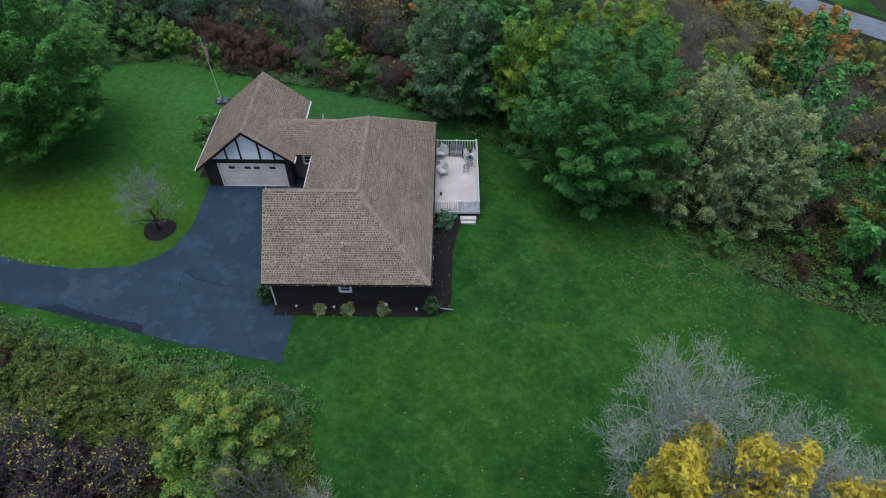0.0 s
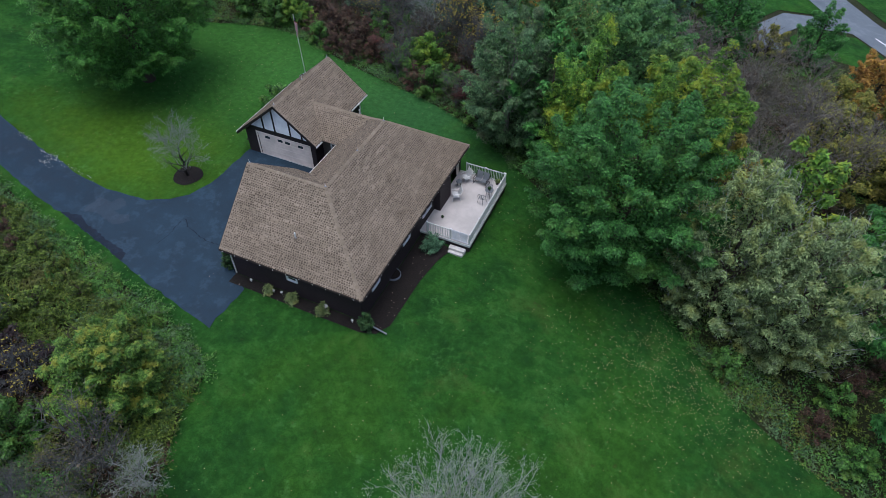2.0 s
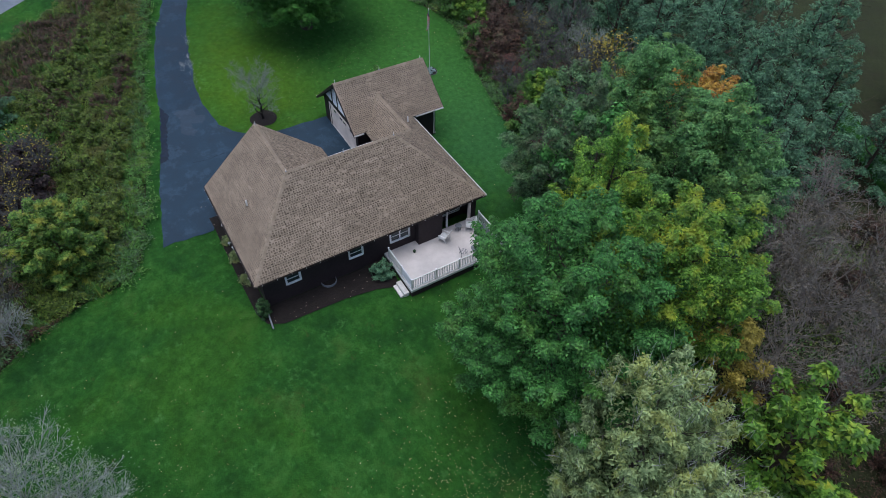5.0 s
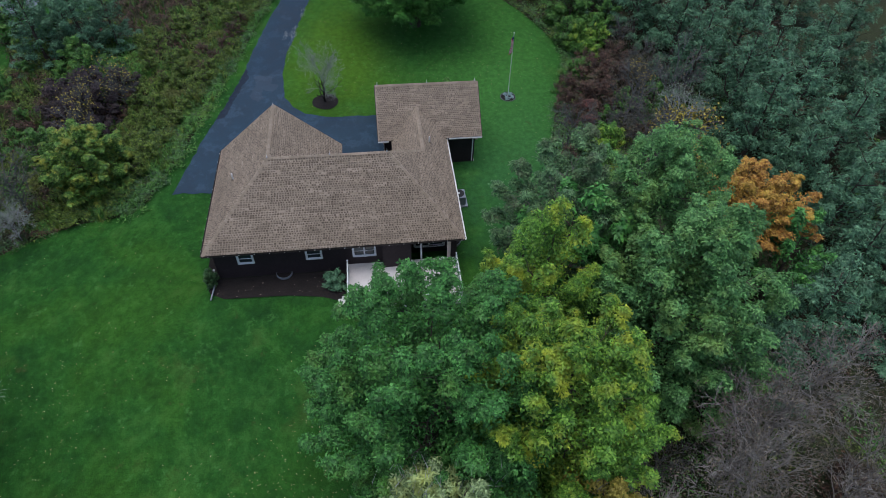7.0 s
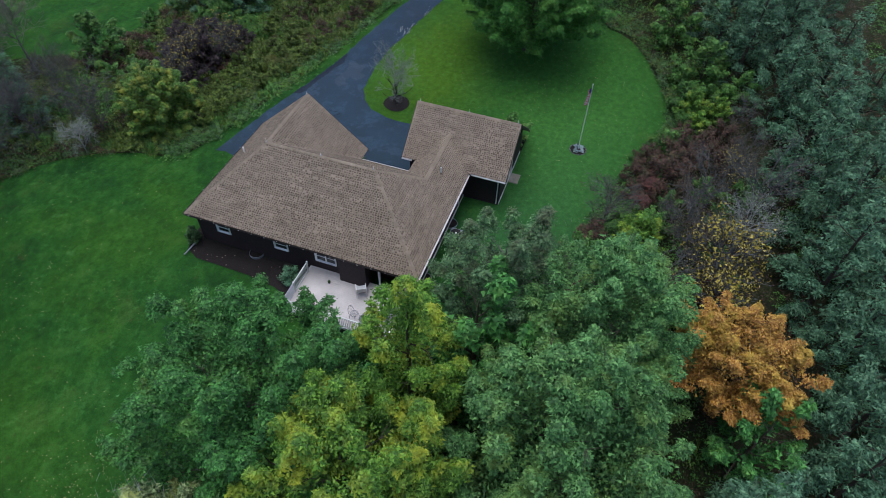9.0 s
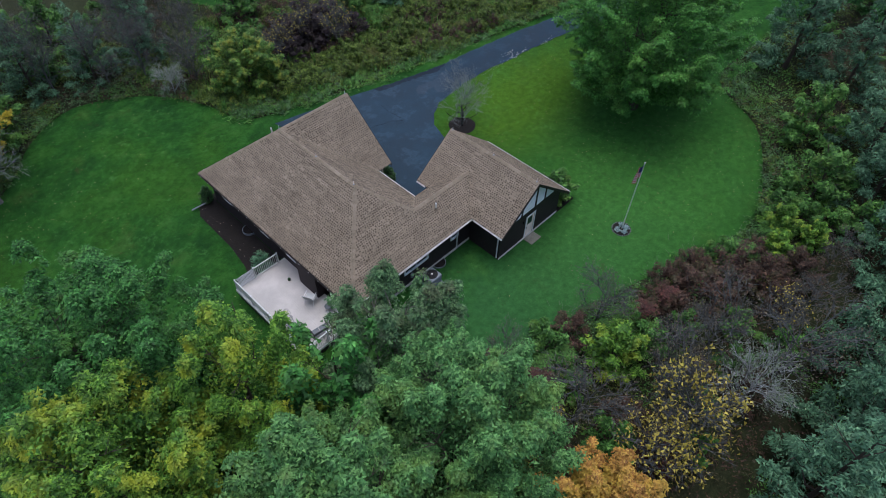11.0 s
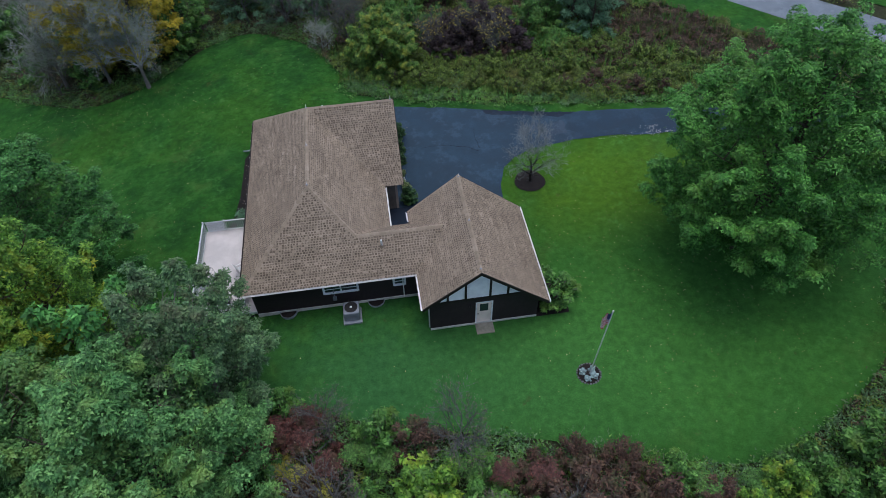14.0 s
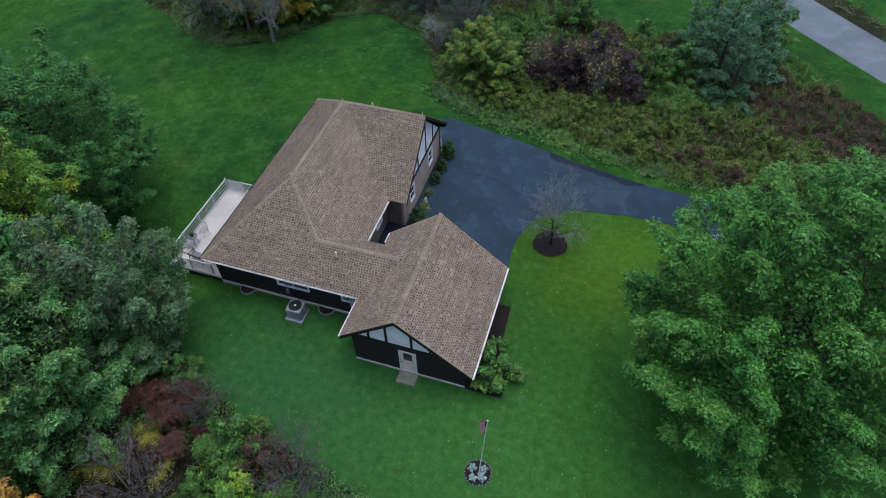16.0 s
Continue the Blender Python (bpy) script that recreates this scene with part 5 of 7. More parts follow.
PINE = ("pine", "pine_tree", "blue-green pine with dense needles", "tree", 5)
SLIM = ("slim", "young_maple", "slim green deciduous tree", "tree", 1)
SLIMY = ("slim_yellow", "young_maple", "slim tree with yellowing leaves", "tree", 1)
BTREE = ("brown_bare", "bare_tree", "leafless brown-grey tree in the wood", "tree", 1)
# single plants along the hedge
tree("red_shrub", "red_shrub", -5.0, 26.2, "low bright red leaved shrub in the hedge", "shrub", scale=0.55)
tree("red_shrub", "red_shrub", -2.6, 24.9, "maroon leaved shrub in the hedge", "shrub", scale=1.1)
tree("yellow_shrub", "yellow_shrub", -9.3, 29.4, "bright yellow-green shrub in the hedge", "shrub", scale=1.35)
tree("brown_shrub", "brown_shrub", -17.2, 30.8, "maroon brown leaved shrub in the hedge", "shrub", scale=1.5)
tree("brown_shrub", "brown_shrub", -20.2, 31.6, "maroon brown leaved shrub in the hedge", "shrub", scale=1.4)
tree("large_shrub", "big_shrub", -31.6, 32.0, "large dark green shrub at the lawn's end", "shrub", scale=0.95)
tree("large_shrub", "big_shrub", -37.5, 29.0, "large dark green shrub at the lawn's end", "shrub")
TALL += [(-5.2, 27, 2), (-2.6, 25.4, 2), (-9.3, 29.4, 3), (-17.2, 30.8, 3), (-20.2, 31.6, 3), (-31.6, 32, 4), (-37.5, 29, 4)]
scatter(1, [(-34, 29.5), (-26, 31), (-16, 28), (-6, 25), (-1, 23), (-1, 30), (-8, 36), (-20, 36.5), (-34, 36)], 60, [BROWN, RED, YEL, GRN, BARE, SPECK], 1.7, 0.9, "hedge shrubs")
scatter(2, [(-46, 35), (-22, 37), (-12, 41), (-2, 41), (8, 38), (13, 44), (8, 60), (-46, 58)], 13, [PINE, ("slim", "young_maple", "slim green deciduous tree", "tree", 0.5)], 3.9, 1, "pines")
scatter(3, [(-64, 22), (-41, 22), (-37, 30), (-34, 36), (-50, 44), (-64, 44)], 9, [PINE, SLIM], 4.2, 1.5, "pines")
scatter(4, [(12, 23), (27, 23), (32, 30), (27, 42), (14, 44), (10, 34)], 12, [BTREE, BARE, BROWN], 3.4, 1, "bare trees")
scatter(5, [(28, 4), (46, 0), (48, 26), (34, 30), (29, 22)], 15, [BTREE, BARE, OLIVE, SLIM], 4.2, 2, "eastern wood")
scatter(15, [(28, 30), (48, 26), (50, 44), (36, 52), (22, 44)], 13, [OLIVE, ("brown_bare", "bare_tree", "leafless brown-grey tree in the wood", "tree", 1.5), BROWN], 3.4, 1, "eastern shrubs", 0.6, 0.9)
scatter(6, [(13, 40), (22, 44), (24, 52), (14, 58), (8, 60)], 8, [SLIMY, PINE, OLIVE], 4.2, 1.5, "northern wood", 0.6, 0.9)
scatter(7, [(20, 7.5), (32, 3.5), (36, 8), (27, 22), (18, 20), (17, 12)], 11, [GRN, BROWN, BARE], 2.2, 0.6, "wood edge shrubs")
scatter(16, [(-46, 1.5), (-33, -1.2), (-24.6, -3.4), (-16.5, -5.2), (-11, -7), (-13, -11), (-24, -11), (-36, -7.5), (-46, -1)], 64, [GOLD], 1.7, 1.0, "goldenrod clumps", 0.7, 1.3)
scatter(8, [(-28, -8), (-12, -8.5), (-12, -20), (-30, -22)], 10, [("shrub", "green_shrub", "dark green leafy shrub", "shrub", 3), YEL], 2.0, 2.5, "field shrubs", 0.5, 0.8)
scatter(9, [(-12, -15), (-6, -12), (-2, -17.5), (4, -19.5), (8, -18), (12, -24), (0, -34), (-14, -32)], 20, [BARE, GRN, ("brown_bare", "bare_tree", "leafless brown-grey tree in the wood", "tree", 1.5), ("big_shrub", "large_shrub", "large dark green shrub", "shrub", 1)], 3.0, 0.8, "southern wood")
scatter(10, [(-33, -11), (-28, -11), (-24, -22), (-14, -20), (-14, -40), (-28, -40), (-34, -27)], 9, [("big_shrub", "large_shrub", "large dark green shrub", "shrub", 3), SLIM, SLIMY], 4.0, 1, "southern wood")
scatter(11, [(9, -14), (24, -14), (38, -17.5), (38, -30), (8, -30)], 5, [("bare_tree", "bare_tree", "nearly leafless pale grey tree", "tree", 2), SLIMY, BTREE], 4.6, 1, "grey trees", 0.5, 0.8)
scatter(14, [(3, -19.6), (7, -17), (10, -14), (15, -11.4), (22, -14), (30, -19), (30, -27), (3, -27)], 15, [GRN, BARE, ("big_shrub", "large_shrub", "large dark green shrub", "shrub", 0.8)], 2.2, 0.5, "southern shrubs", 0.9, 1.5)
scatter(12, [(0, 22.5), (4, 20), (9, 17.5), (16, 14), (17, 22), (5, 33), (-1, 31)], 16, [GRN, BROWN], 2.0, 0.7, "wood edge shrubs")
scatter(13, [(-62, 20), (-40, 22), (-40, 27), (-62, 40)], 6, [GRN, YEL], 3, 0.8, "far shrubs")


def zone(x, y):
    """Which weeds grow here: 0 olive and ochre, 1 green, 2 brown."""
    w = noise.noise((x * 0.13 + 7, y * 0.13, 3.0)) + 0.5 * noise.noise((x * 0.5, y * 0.5, 9.0))
    if x < -6 and y < 4:
        d = -3.5 - 0.29 * (x + 16.5) - y + 1.2 * w
        return 1 if d < 1.5 else 0 if d < 6.5 else (2 if w < 0.1 else 1 if w > 0.3 else 0)
    if y > 34 and x < 14:
        return 1 if w > 0.3 else 2
    return 0 if -0.22 <= w < 0.05 else 1 if w >= 0.05 else 2


def mound(a, b):
    return max(0.0, 0.35 + 1.1 * noise.noise((a * 0.75, b * 0.75, 5.0)) + 0.35 * noise.noise((a * 2.2, b * 2.2, 4.0)))


def undergrowth(name, seed, leaf, count, label, size, kind, tall, creep=0.35):
    """Low weeds between the shrubs, far too many to count."""
    rs = np.random.RandomState(seed)
    P, Nn = [], []
    while len(P) < count:
        x, y = (rs.uniform(-50, -4), rs.uniform(-24, 4)) if rs.random() < 0.3 else (rs.uniform(-58, 46), rs.uniform(-32, 56))
        if zone(x, y) != kind:
            continue
        j = creep * noise.noise((x * 1.1, y * 1.1, 1.0))
        if not free(x + j, y + j):
            continue
        for _ in range(8):
            a, b = x + rs.normal() * 0.25, y + rs.normal() * 0.25
            m = mound(a, b)
            gx, gy = mound(a + 0.15, b) - m, mound(a, b + 0.15) - m
            P.append((a, b, ground_z(a, b) - 0.03 + tall * m * (0.7 + 0.35 * rs.random())))
            Nn.append((rs.normal() * 0.4 - gx * 4, rs.normal() * 0.4 - gy * 4, 0.9))
    Nn = np.array(Nn)
    v, f = leaf_blades(np.array(P), Nn / np.linalg.norm(Nn, axis=1, keepdims=True), size, rs, 2.0)
    tagged(new(name, raw_mesh(name, v, f, M[leaf])), label, "plants", kind="stuff")


def edge_growth(name, seed, leaf, count, label, size, tall, reach):
    """Low growth close along the lawn's outside, too many plants to count."""
    rs = np.random.RandomState(seed)
    P = []
    while len(P) < count:
        i = rs.randint(len(LAWN))
        (x0, y0), (x1, y1) = LAWN[i], LAWN[(i + 1) % len(LAWN)]
        f = rs.random()
        x, y = x0 + (x1 - x0) * f + rs.uniform(-reach, reach), y0 + (y1 - y0) * f + rs.uniform(-reach, reach)
        j = 0.5 * noise.noise((x * 1.3, y * 1.3, 6.0))
        if x > 45 or x < -55 or not free(x + j, y + j) or noise.noise((x * 0.35, y * 0.35, seed)) < -0.15:
            continue
        z = ground_z(x, y) - 0.03
        for _ in range(12):
            a, b = x + rs.normal() * 0.2, y + rs.normal() * 0.2
            P.append((a, b, z + tall * (0.25 + 0.75 * mound(a, b)) * rs.random()))
    n = rs.normal(size=(len(P), 3)) * 0.4 + np.array([0, 0, 0.9])
    v, f = leaf_blades(np.array(P), unit(n), size, rs, 1.9)
    tagged(new(name, raw_mesh(name, v, f, M[leaf])), label, "plants", kind="stuff")


edge_growth("edge_weeds", 51, "shrub", 60000, "low green weeds creeping along the lawn's edge", 0.085, 0.5, 2.6)
edge_growth("edge_brambles", 52, "dusky", 36000, "dusky brambles along the wood's edge", 0.095, 0.8, 3.2)
undergrowth("weeds", 31, "weed", 165000, "olive and ochre tall weeds in the rough field", 0.1, 0, 1.0)
undergrowth("green_weeds", 32, "shrub", 125000, "green low weeds along the lawn and wood", 0.1, 1, 0.6, 0.9)
undergrowth("brown_weeds", 33, "brown_shrub", 110000, "dead brown weeds and brambles", 0.095, 2, 0.9)


def tall_grass(seed, count, material, label):
    """Tufts of long bent blades, far too many to count."""
    rs = np.random.RandomState(seed)
    V, Fc = [], []
    made = 0
    while made < count:
        x, y = (rs.uniform(-48, -4), rs.uniform(-22, 1)) if rs.random() < 0.75 else (rs.uniform(-45, 40), rs.uniform(-24, 36))
        j = 0.5 * noise.noise((x * 0.9, y * 0.9, 2.0))
        if not free(x + j, y + j):
            continue
        made += 1
        big = 0.35 + 0.75 * max(0.0, 0.5 + noise.noise((x * 0.45, y * 0.45, 8.0)))
        z = ground_z(x, y) - 0.05
        for _ in range(9):
            a, o = rs.random() * 6.28, rs.random() * 6.28
            lean, hgt, w = 0.25 + 0.5 * rs.random(), big * (0.6 + 0.6 * rs.random()), 0.012 + 0.014 * rs.random()
            bx, by = x + math.cos(o) * 0.15 * rs.random(), y + math.sin(o) * 0.15 * rs.random()
            dx, dy = math.cos(a), math.sin(a)
            k = len(V)
            V += [(bx - dy * w, by + dx * w, z), (bx + dy * w, by - dx * w, z),
                  (bx + dx * lean * hgt * 0.45 - dy * w, by + dy * lean * hgt * 0.45 + dx * w, z + hgt * 0.7), (bx + dx * lean * hgt * 0.45 + dy * w, by + dy * lean * hgt * 0.45 - dx * w, z + hgt * 0.7),
                  (bx + dx * lean * hgt, by + dy * lean * hgt, z + hgt)]
            Fc += [(k, k + 1, k + 3), (k, k + 3, k + 2), (k + 2, k + 3, k + 4)]
    tagged(new("tall_grass", raw_mesh("tall_grass", V, Fc, M[material])), label, "grass", kind="stuff")


tall_grass(41, 700, "weed", "tufts of tall ochre and olive grass")
tall_grass(42, 600, "shrub", "tufts of tall green grass")


def fallen_leaves():
    rs = np.random.RandomState(8)
    P = []
    while len(P) < 3000:
        k = rs.random()
        if k < 0.5:
            x, y = rs.normal(20, 4.5), rs.normal(6.5, 3.0)
        elif k < 0.65:
            x, y = rs.normal(-30, 6.0), rs.normal(17, 5.0)
        elif k < 0.75:
            x, y = rs.normal(10, 4.0), rs.normal(14, 3.0)
        elif k < 0.83:
            x, y = rs.normal(13, 6.0), rs.normal(-9, 2.5)
        else:
            x, y = rs.uniform(-36, 34), rs.uniform(-16, 29)
        if inside(LAWN, x, y) and not inside(DRIVE, x, y) and not (-18.5 < x < 3.4 and -0.9 < y < 19.8):
            P.append((x, y, ground_z(x, y) + 0.03))
    n = rs.normal(size=(len(P), 3)) * 0.3 + np.array([0, 0, 1])
    v, f = leaf_blades(np.array(P), n / np.linalg.norm(n, axis=1, keepdims=True), 0.055, rs, 1.3)
    tagged(new("fallen_leaves", raw_mesh("fallen_leaves", v, f, M["litter"])), "pale yellow fallen leaves scattered over the lawn", "leaves", kind="stuff")


fallen_leaves()
for x, y, k in ((-2.9, 27.5, 1.1), (-1.9, 29.3, 1.2), (-4.3, 28.2, 0.8), (-2.2, 26.6, 0.9)):
    tree("sumac", "fern", x, y, "young sumac with arching yellow-green fronds", "shrub", "sumacs", scale=k)
for x, y, k in ((-3.4, 26.0, 1.0), (-2.0, 25.6, 1.1), (-3.8, 24.6, 0.9), (-1.0, 26.6, 1.1), (-4.6, 27.4, 0.9), (-15.2, 29.4, 0.9), (-13.2, 29.0, 0.8)):
    tree("sumac", "sumac", x, y, "sumac with drooping maroon fronds in the hedge", "shrub", "sumacs", scale=k)
for x, y, k in ((-5.8, 26.8, 0.8), (-6.6, 25.6, 0.6), (-7.4, 27.4, 0.8), (-10.8, 27.8, 0.7), (-12.0, 28.4, 0.8), (-23.0, 31.4, 0.8), (-25.4, 31.4, 0.9)):
    tree("sumac", "green_sumac", x, y, "low green sumac in the hedge", "shrub", "sumacs", scale=k)

# ---- deck ----
DZ, DX0, DX1, DY0, DY1 = 0.45, SIDE, 3.38, 8.95, 16.32


def make_deck():
    d = empty("deck", (0, 0, 0), "pale raised wooden deck with white railing", "deck")
    n = 26
    w = (DX1 - DX0) / n
    for i in range(n):
        x0 = DX0 + i * w
        y0 = DY0
        part("board", boxed(x0 + 0.0015, y0, DZ - 0.035, x0 + w - 0.0015, DY1, DZ, bevel=0.0015), M["deck"], d)
    part("rim_joist", boxed(DX1, DY0 - 0.04, DZ - 0.19, DX1 + 0.04, DY1 + 0.04, DZ - 0.005), M["rail"], d)
    part("rim_joist", boxed(DX0, DY0 - 0.04, DZ - 0.19, DX1, DY0, DZ - 0.005), M["rail"], d)
    part("rim_joist", boxed(DX0, DY1, DZ - 0.19, DX1, DY1 + 0.04, DZ - 0.005), M["rail"], d)
    for x in (0.1, 1.6, 3.05):
        for y in (DY0 + 0.15, 12.6, DY1 - 0.15):
            part("support_post", boxed(x - 0.07, y - 0.07, -1.6, x + 0.07, y + 0.07, DZ - 0.05), M["siding"], d)
    part("skirt", boxed(DX1 - 0.06, DY0 + 0.05, -1.4, DX1 - 0.03, DY1 - 0.05, DZ - 0.2), M["siding"], d)
    part("skirt", boxed(DX0 + 0.3, DY0 + 0.03, -1.2, DX1 - 0.06, DY0 + 0.06, DZ - 0.2), M["siding"], d)
    part("skirt", boxed(DX0 + 0.3, DY1 - 0.06, -1.2, DX1 - 0.06, DY1 - 0.03, DZ - 0.2), M["siding"], d)
    return d


def rail_run(a, b, posts, gate=None):
    """A railing from a to b: posts, top and bottom rail, balusters."""
    r = empty("deck_railing", (a[0], a[1], DZ), "white painted deck railing with slim balusters", "railing", "deck railings")
    a, b = Vector((*a, 0)), Vector((*b, 0))
    ln = (b - a).length
    ang = math.atan2(b.y - a.y, b.x - a.x)
    r.rotation_euler = (0, 0, ang)
    for f in posts:
        part("post", boxed(f * ln - 0.042, -0.042, 0.0, f * ln + 0.042, 0.042, 0.99, bevel=0.01), M["rail"], r)
        part("post_cap", boxed(f * ln - 0.052, -0.052, 0.99, f * ln + 0.052, 0.052, 1.02, bevel=0.012), M["white"], r)
    for f0, f1 in zip(posts, posts[1:]):
        x0, x1 = f0 * ln + 0.052, f1 * ln - 0.052
        part("top_rail", boxed(x0, -0.04, 0.9, x1, 0.04, 0.95, bevel=0.01), M["rail"], r)
        part("bottom_rail", boxed(x0, -0.03, 0.09, x1, 0.03, 0.14, bevel=0.008), M["rail"], r)
        k = max(2, int((x1 - x0) / 0.125))
        for i in range(k):
            c = x0 + (i + 0.5) * (x1 - x0) / k
            o = new("baluster", BALUSTER)
            o.parent, o.location = r, (c, 0, 0.14)
    return r


M["rail"] = surface("rail_paint", (0.42, 0.47, 0.45), (0.56, 0.6, 0.58), 14, 1.4, 0.55, bump=0.1)
bal = boxed(-0.017, -0.017, 0, 0.017, 0.017, 0.76)
BALUSTER = bpy.data.meshes.new("baluster")
bal.to_mesh(BALUSTER)
bal.free()
BALUSTER.materials.append(M["rail"])
make_deck()
rail_run((DX1 - 0.06, DY0 + 0.06), (DX1 - 0.06, DY1 - 0.06), (0, 0.25, 0.5, 0.75, 1.0))
rail_run((DX0 + 0.55, DY1 - 0.06), (DX1 - 0.12, DY1 - 0.06), (0.0, 0.5, 0.985))
rail_run((DX0 + 0.5, DY0 + 0.06), (1.92, DY0 + 0.06), (0.02, 1.0))


def deck_gate():
    g = empty("deck_gate", (1.98, DY0 + 0.06, DZ), "white deck gate with close pickets, shut", "gate")
    w = 1.24
    for z in (0.08, 0.85):
        part("gate_rail", boxed(0, -0.03, z, w, 0.0, z + 0.07, bevel=0.008), M["white"], g)
    for i in range(14):
        part("picket", boxed(0.01 + i * 0.086, 0.002, 0.04, 0.08 + i * 0.086, 0.022, 0.98, bevel=0.004), M["white"], g)
    part("latch", boxed(w - 0.1, 0.022, 0.7, w - 0.02, 0.04, 0.76, bevel=0.004), M["black"], g)
    return g


deck_gate()


def deck_steps():
    s = empty("deck_steps", (2.55, DY0 - 0.06, 0), "pale concrete block steps below the deck gate", "steps")
    z = ground_z(2.6, 8.6)
    part("tread", boxed(-0.6, -0.36, z - 0.1, 0.6, 0, z + 0.3, bevel=0.02), M["concrete"], s)
    part("tread", boxed(-0.55, -0.62, z - 0.1, 0.55, -0.37, z + 0.13, bevel=0.02), M["concrete"], s)
    return s


deck_steps()


def sling_chair(seat_mat, frame_mat, label, width=0.58, name="patio_chair"):
    """A metal patio chair with a sling seat and back."""
    c = empty(name, (0, 0, 0), label, "chair", "deck furniture")
    h = width / 2
    bm = bmesh.new()
    prism(bm, [(-h, -0.28, 0.42), (h, -0.28, 0.42), (h, 0.2, 0.36), (-h, 0.2, 0.36)], (0, 0.004, 0.025))
    part("seat", bm, M[seat_mat], c)
    bm = bmesh.new()
    prism(bm, [(-h, 0.2, 0.37), (h, 0.2, 0.37), (h, 0.46, 1.0), (-h, 0.46, 1.0)], (0, -0.024, 0.01))
    bmesh.ops.recalc_face_normals(bm, faces=bm.faces)
    part("backrest", bm, M[seat_mat], c)
    for sx in (-1, 1):
        x = sx * (h + 0.025)
        bm = bmesh.new()
        tube(bm, (x, 0.2, 0.37), (x, 0.48, 1.03), 0.017, 0.017)
        tube(bm, (x, -0.3, 0.43), (x, 0.2, 0.37), 0.017, 0.017)
        part("side_frame", bm, M[frame_mat], c)
        bm = bmesh.new()
        tube(bm, (x, -0.3, 0.0), (x, -0.26, 0.64), 0.017, 0.017)
        part("leg", bm, M[frame_mat], c)
        bm = bmesh.new()
        tube(bm, (x, 0.36, 0.0), (x, 0.2, 0.42), 0.017, 0.017)
        part("leg", bm, M[frame_mat], c)
        part("armrest", boxed(x - 0.03, -0.3, 0.63, x + 0.03, 0.32, 0.66, bevel=0.01), M[frame_mat], c)
    return c


def put(ob, x, y, z, turn):
    ob.matrix_basis = pose(x, y, z, 0, 0, turn)
    return ob


M["sling_grey"] = surface("grey_sling_fabric", (0.10, 0.115, 0.13), (0.17, 0.185, 0.2), 40, 2, 0.8)
M["sling_pale"] = surface("pale_sling_fabric", (0.42, 0.44, 0.44), (0.55, 0.57, 0.57), 40, 2, 0.8)
put(sling_chair("sling_pale", "metal_white", "white metal patio chair with a pale sling seat"), 0.55, 13.1, DZ, -60)
put(sling_chair("sling_pale", "metal_white", "white metal patio chair with a pale sling seat"), 0.45, 15.3, DZ, -35)


def bistro_chair():
    """A light wire chair: round slatted seat, hooped back and splayed legs."""
    c = empty("bistro_chair", (0, 0, 0), "dark thin wire bistro chair beside the small table", "chair", "deck furniture")

    def hoop(name, pts, r):
        bm = bmesh.new()
        for a, b in zip(pts, pts[1:]):
            tube(bm, a, b, r, r, 5)
        part(name, bm, M["sling_grey"], c)
    ring = [(0.2 * math.cos(a), 0.2 * math.sin(a), 0.45) for a in (2 * math.pi * i / 14 for i in range(15))]
    hoop("seat_ring", ring, 0.012)
    for k in (-0.12, -0.04, 0.04, 0.12):
        w = math.sqrt(0.04 - k * k)
        part("seat_slat", boxed(-w, k - 0.014, 0.446, w, k + 0.014, 0.454), M["sling_grey"], c)
    back = [(0.19 * math.cos(a), 0.17 + 0.12 * math.sin(a), 0.45 + 0.48 * math.sin(a)) for a in (math.pi * i / 10 for i in range(11))]
    hoop("back_hoop", back, 0.011)
    for k in (-0.08, 0.0, 0.08):
        hoop("back_wire", [(k, 0.19, 0.45), (k, 0.28, 0.45 + 0.48 * math.sqrt(1 - (k / 0.19) ** 2))], 0.006)
    for sx, sy in ((-1, -1), (1, -1), (-1, 1), (1, 1)):
        hoop("leg", [(0.14 * sx, 0.14 * sy, 0.45), (0.2 * sx, 0.2 * sy, 0.0)], 0.011)
    return c


for x, y, turn in ((2.5, 13.5, 165), (2.55, 14.95, 20)):
    put(bistro_chair(), x, y, DZ, turn).scale = (1.25, 1.25, 1.1)


def loveseat():
    c = empty("patio_glider", (0, 0, 0), "grey two-seat patio glider with sling seats", "bench", "deck furniture")
    for k in (-0.29, 0.29):
        bm = bmesh.new()
        prism(bm, [(k - 0.27, -0.28, 0.42), (k + 0.27, -0.28, 0.42), (k + 0.27, 0.2, 0.36), (k - 0.27, 0.2, 0.36)], (0, 0.004, 0.03))
        part("seat", bm, M["sling_grey"], c)
        bm = bmesh.new()
        prism(bm, [(k - 0.27, 0.2, 0.37), (k + 0.27, 0.2, 0.37), (k + 0.27, 0.44, 0.98), (k - 0.27, 0.44, 0.98)], (0, -0.03, 0.01))
        bmesh.ops.recalc_face_normals(bm, faces=bm.faces)
        part("backrest", bm, M["sling_grey"], c)
    for x in (-0.6, 0.6):
        bm = bmesh.new()
        tube(bm, (x, 0.2, 0.37), (x, 0.46, 1.02), 0.02, 0.02)
        tube(bm, (x, -0.32, 0.43), (x, 0.2, 0.37), 0.02, 0.02)
        tube(bm, (x, -0.32, 0.02), (x, -0.3, 0.64), 0.02, 0.02)
        tube(bm, (x, 0.4, 0.02), (x, 0.24, 0.42), 0.02, 0.02)
        tube(bm, (x, -0.4, 0.02), (x, 0.48, 0.02), 0.02, 0.02)
        part("side_frame", bm, M["black"], c)
        part("armrest", boxed(x - 0.04, -0.34, 0.63, x + 0.04, 0.34, 0.665, bevel=0.012), M["black"], c)
    return c


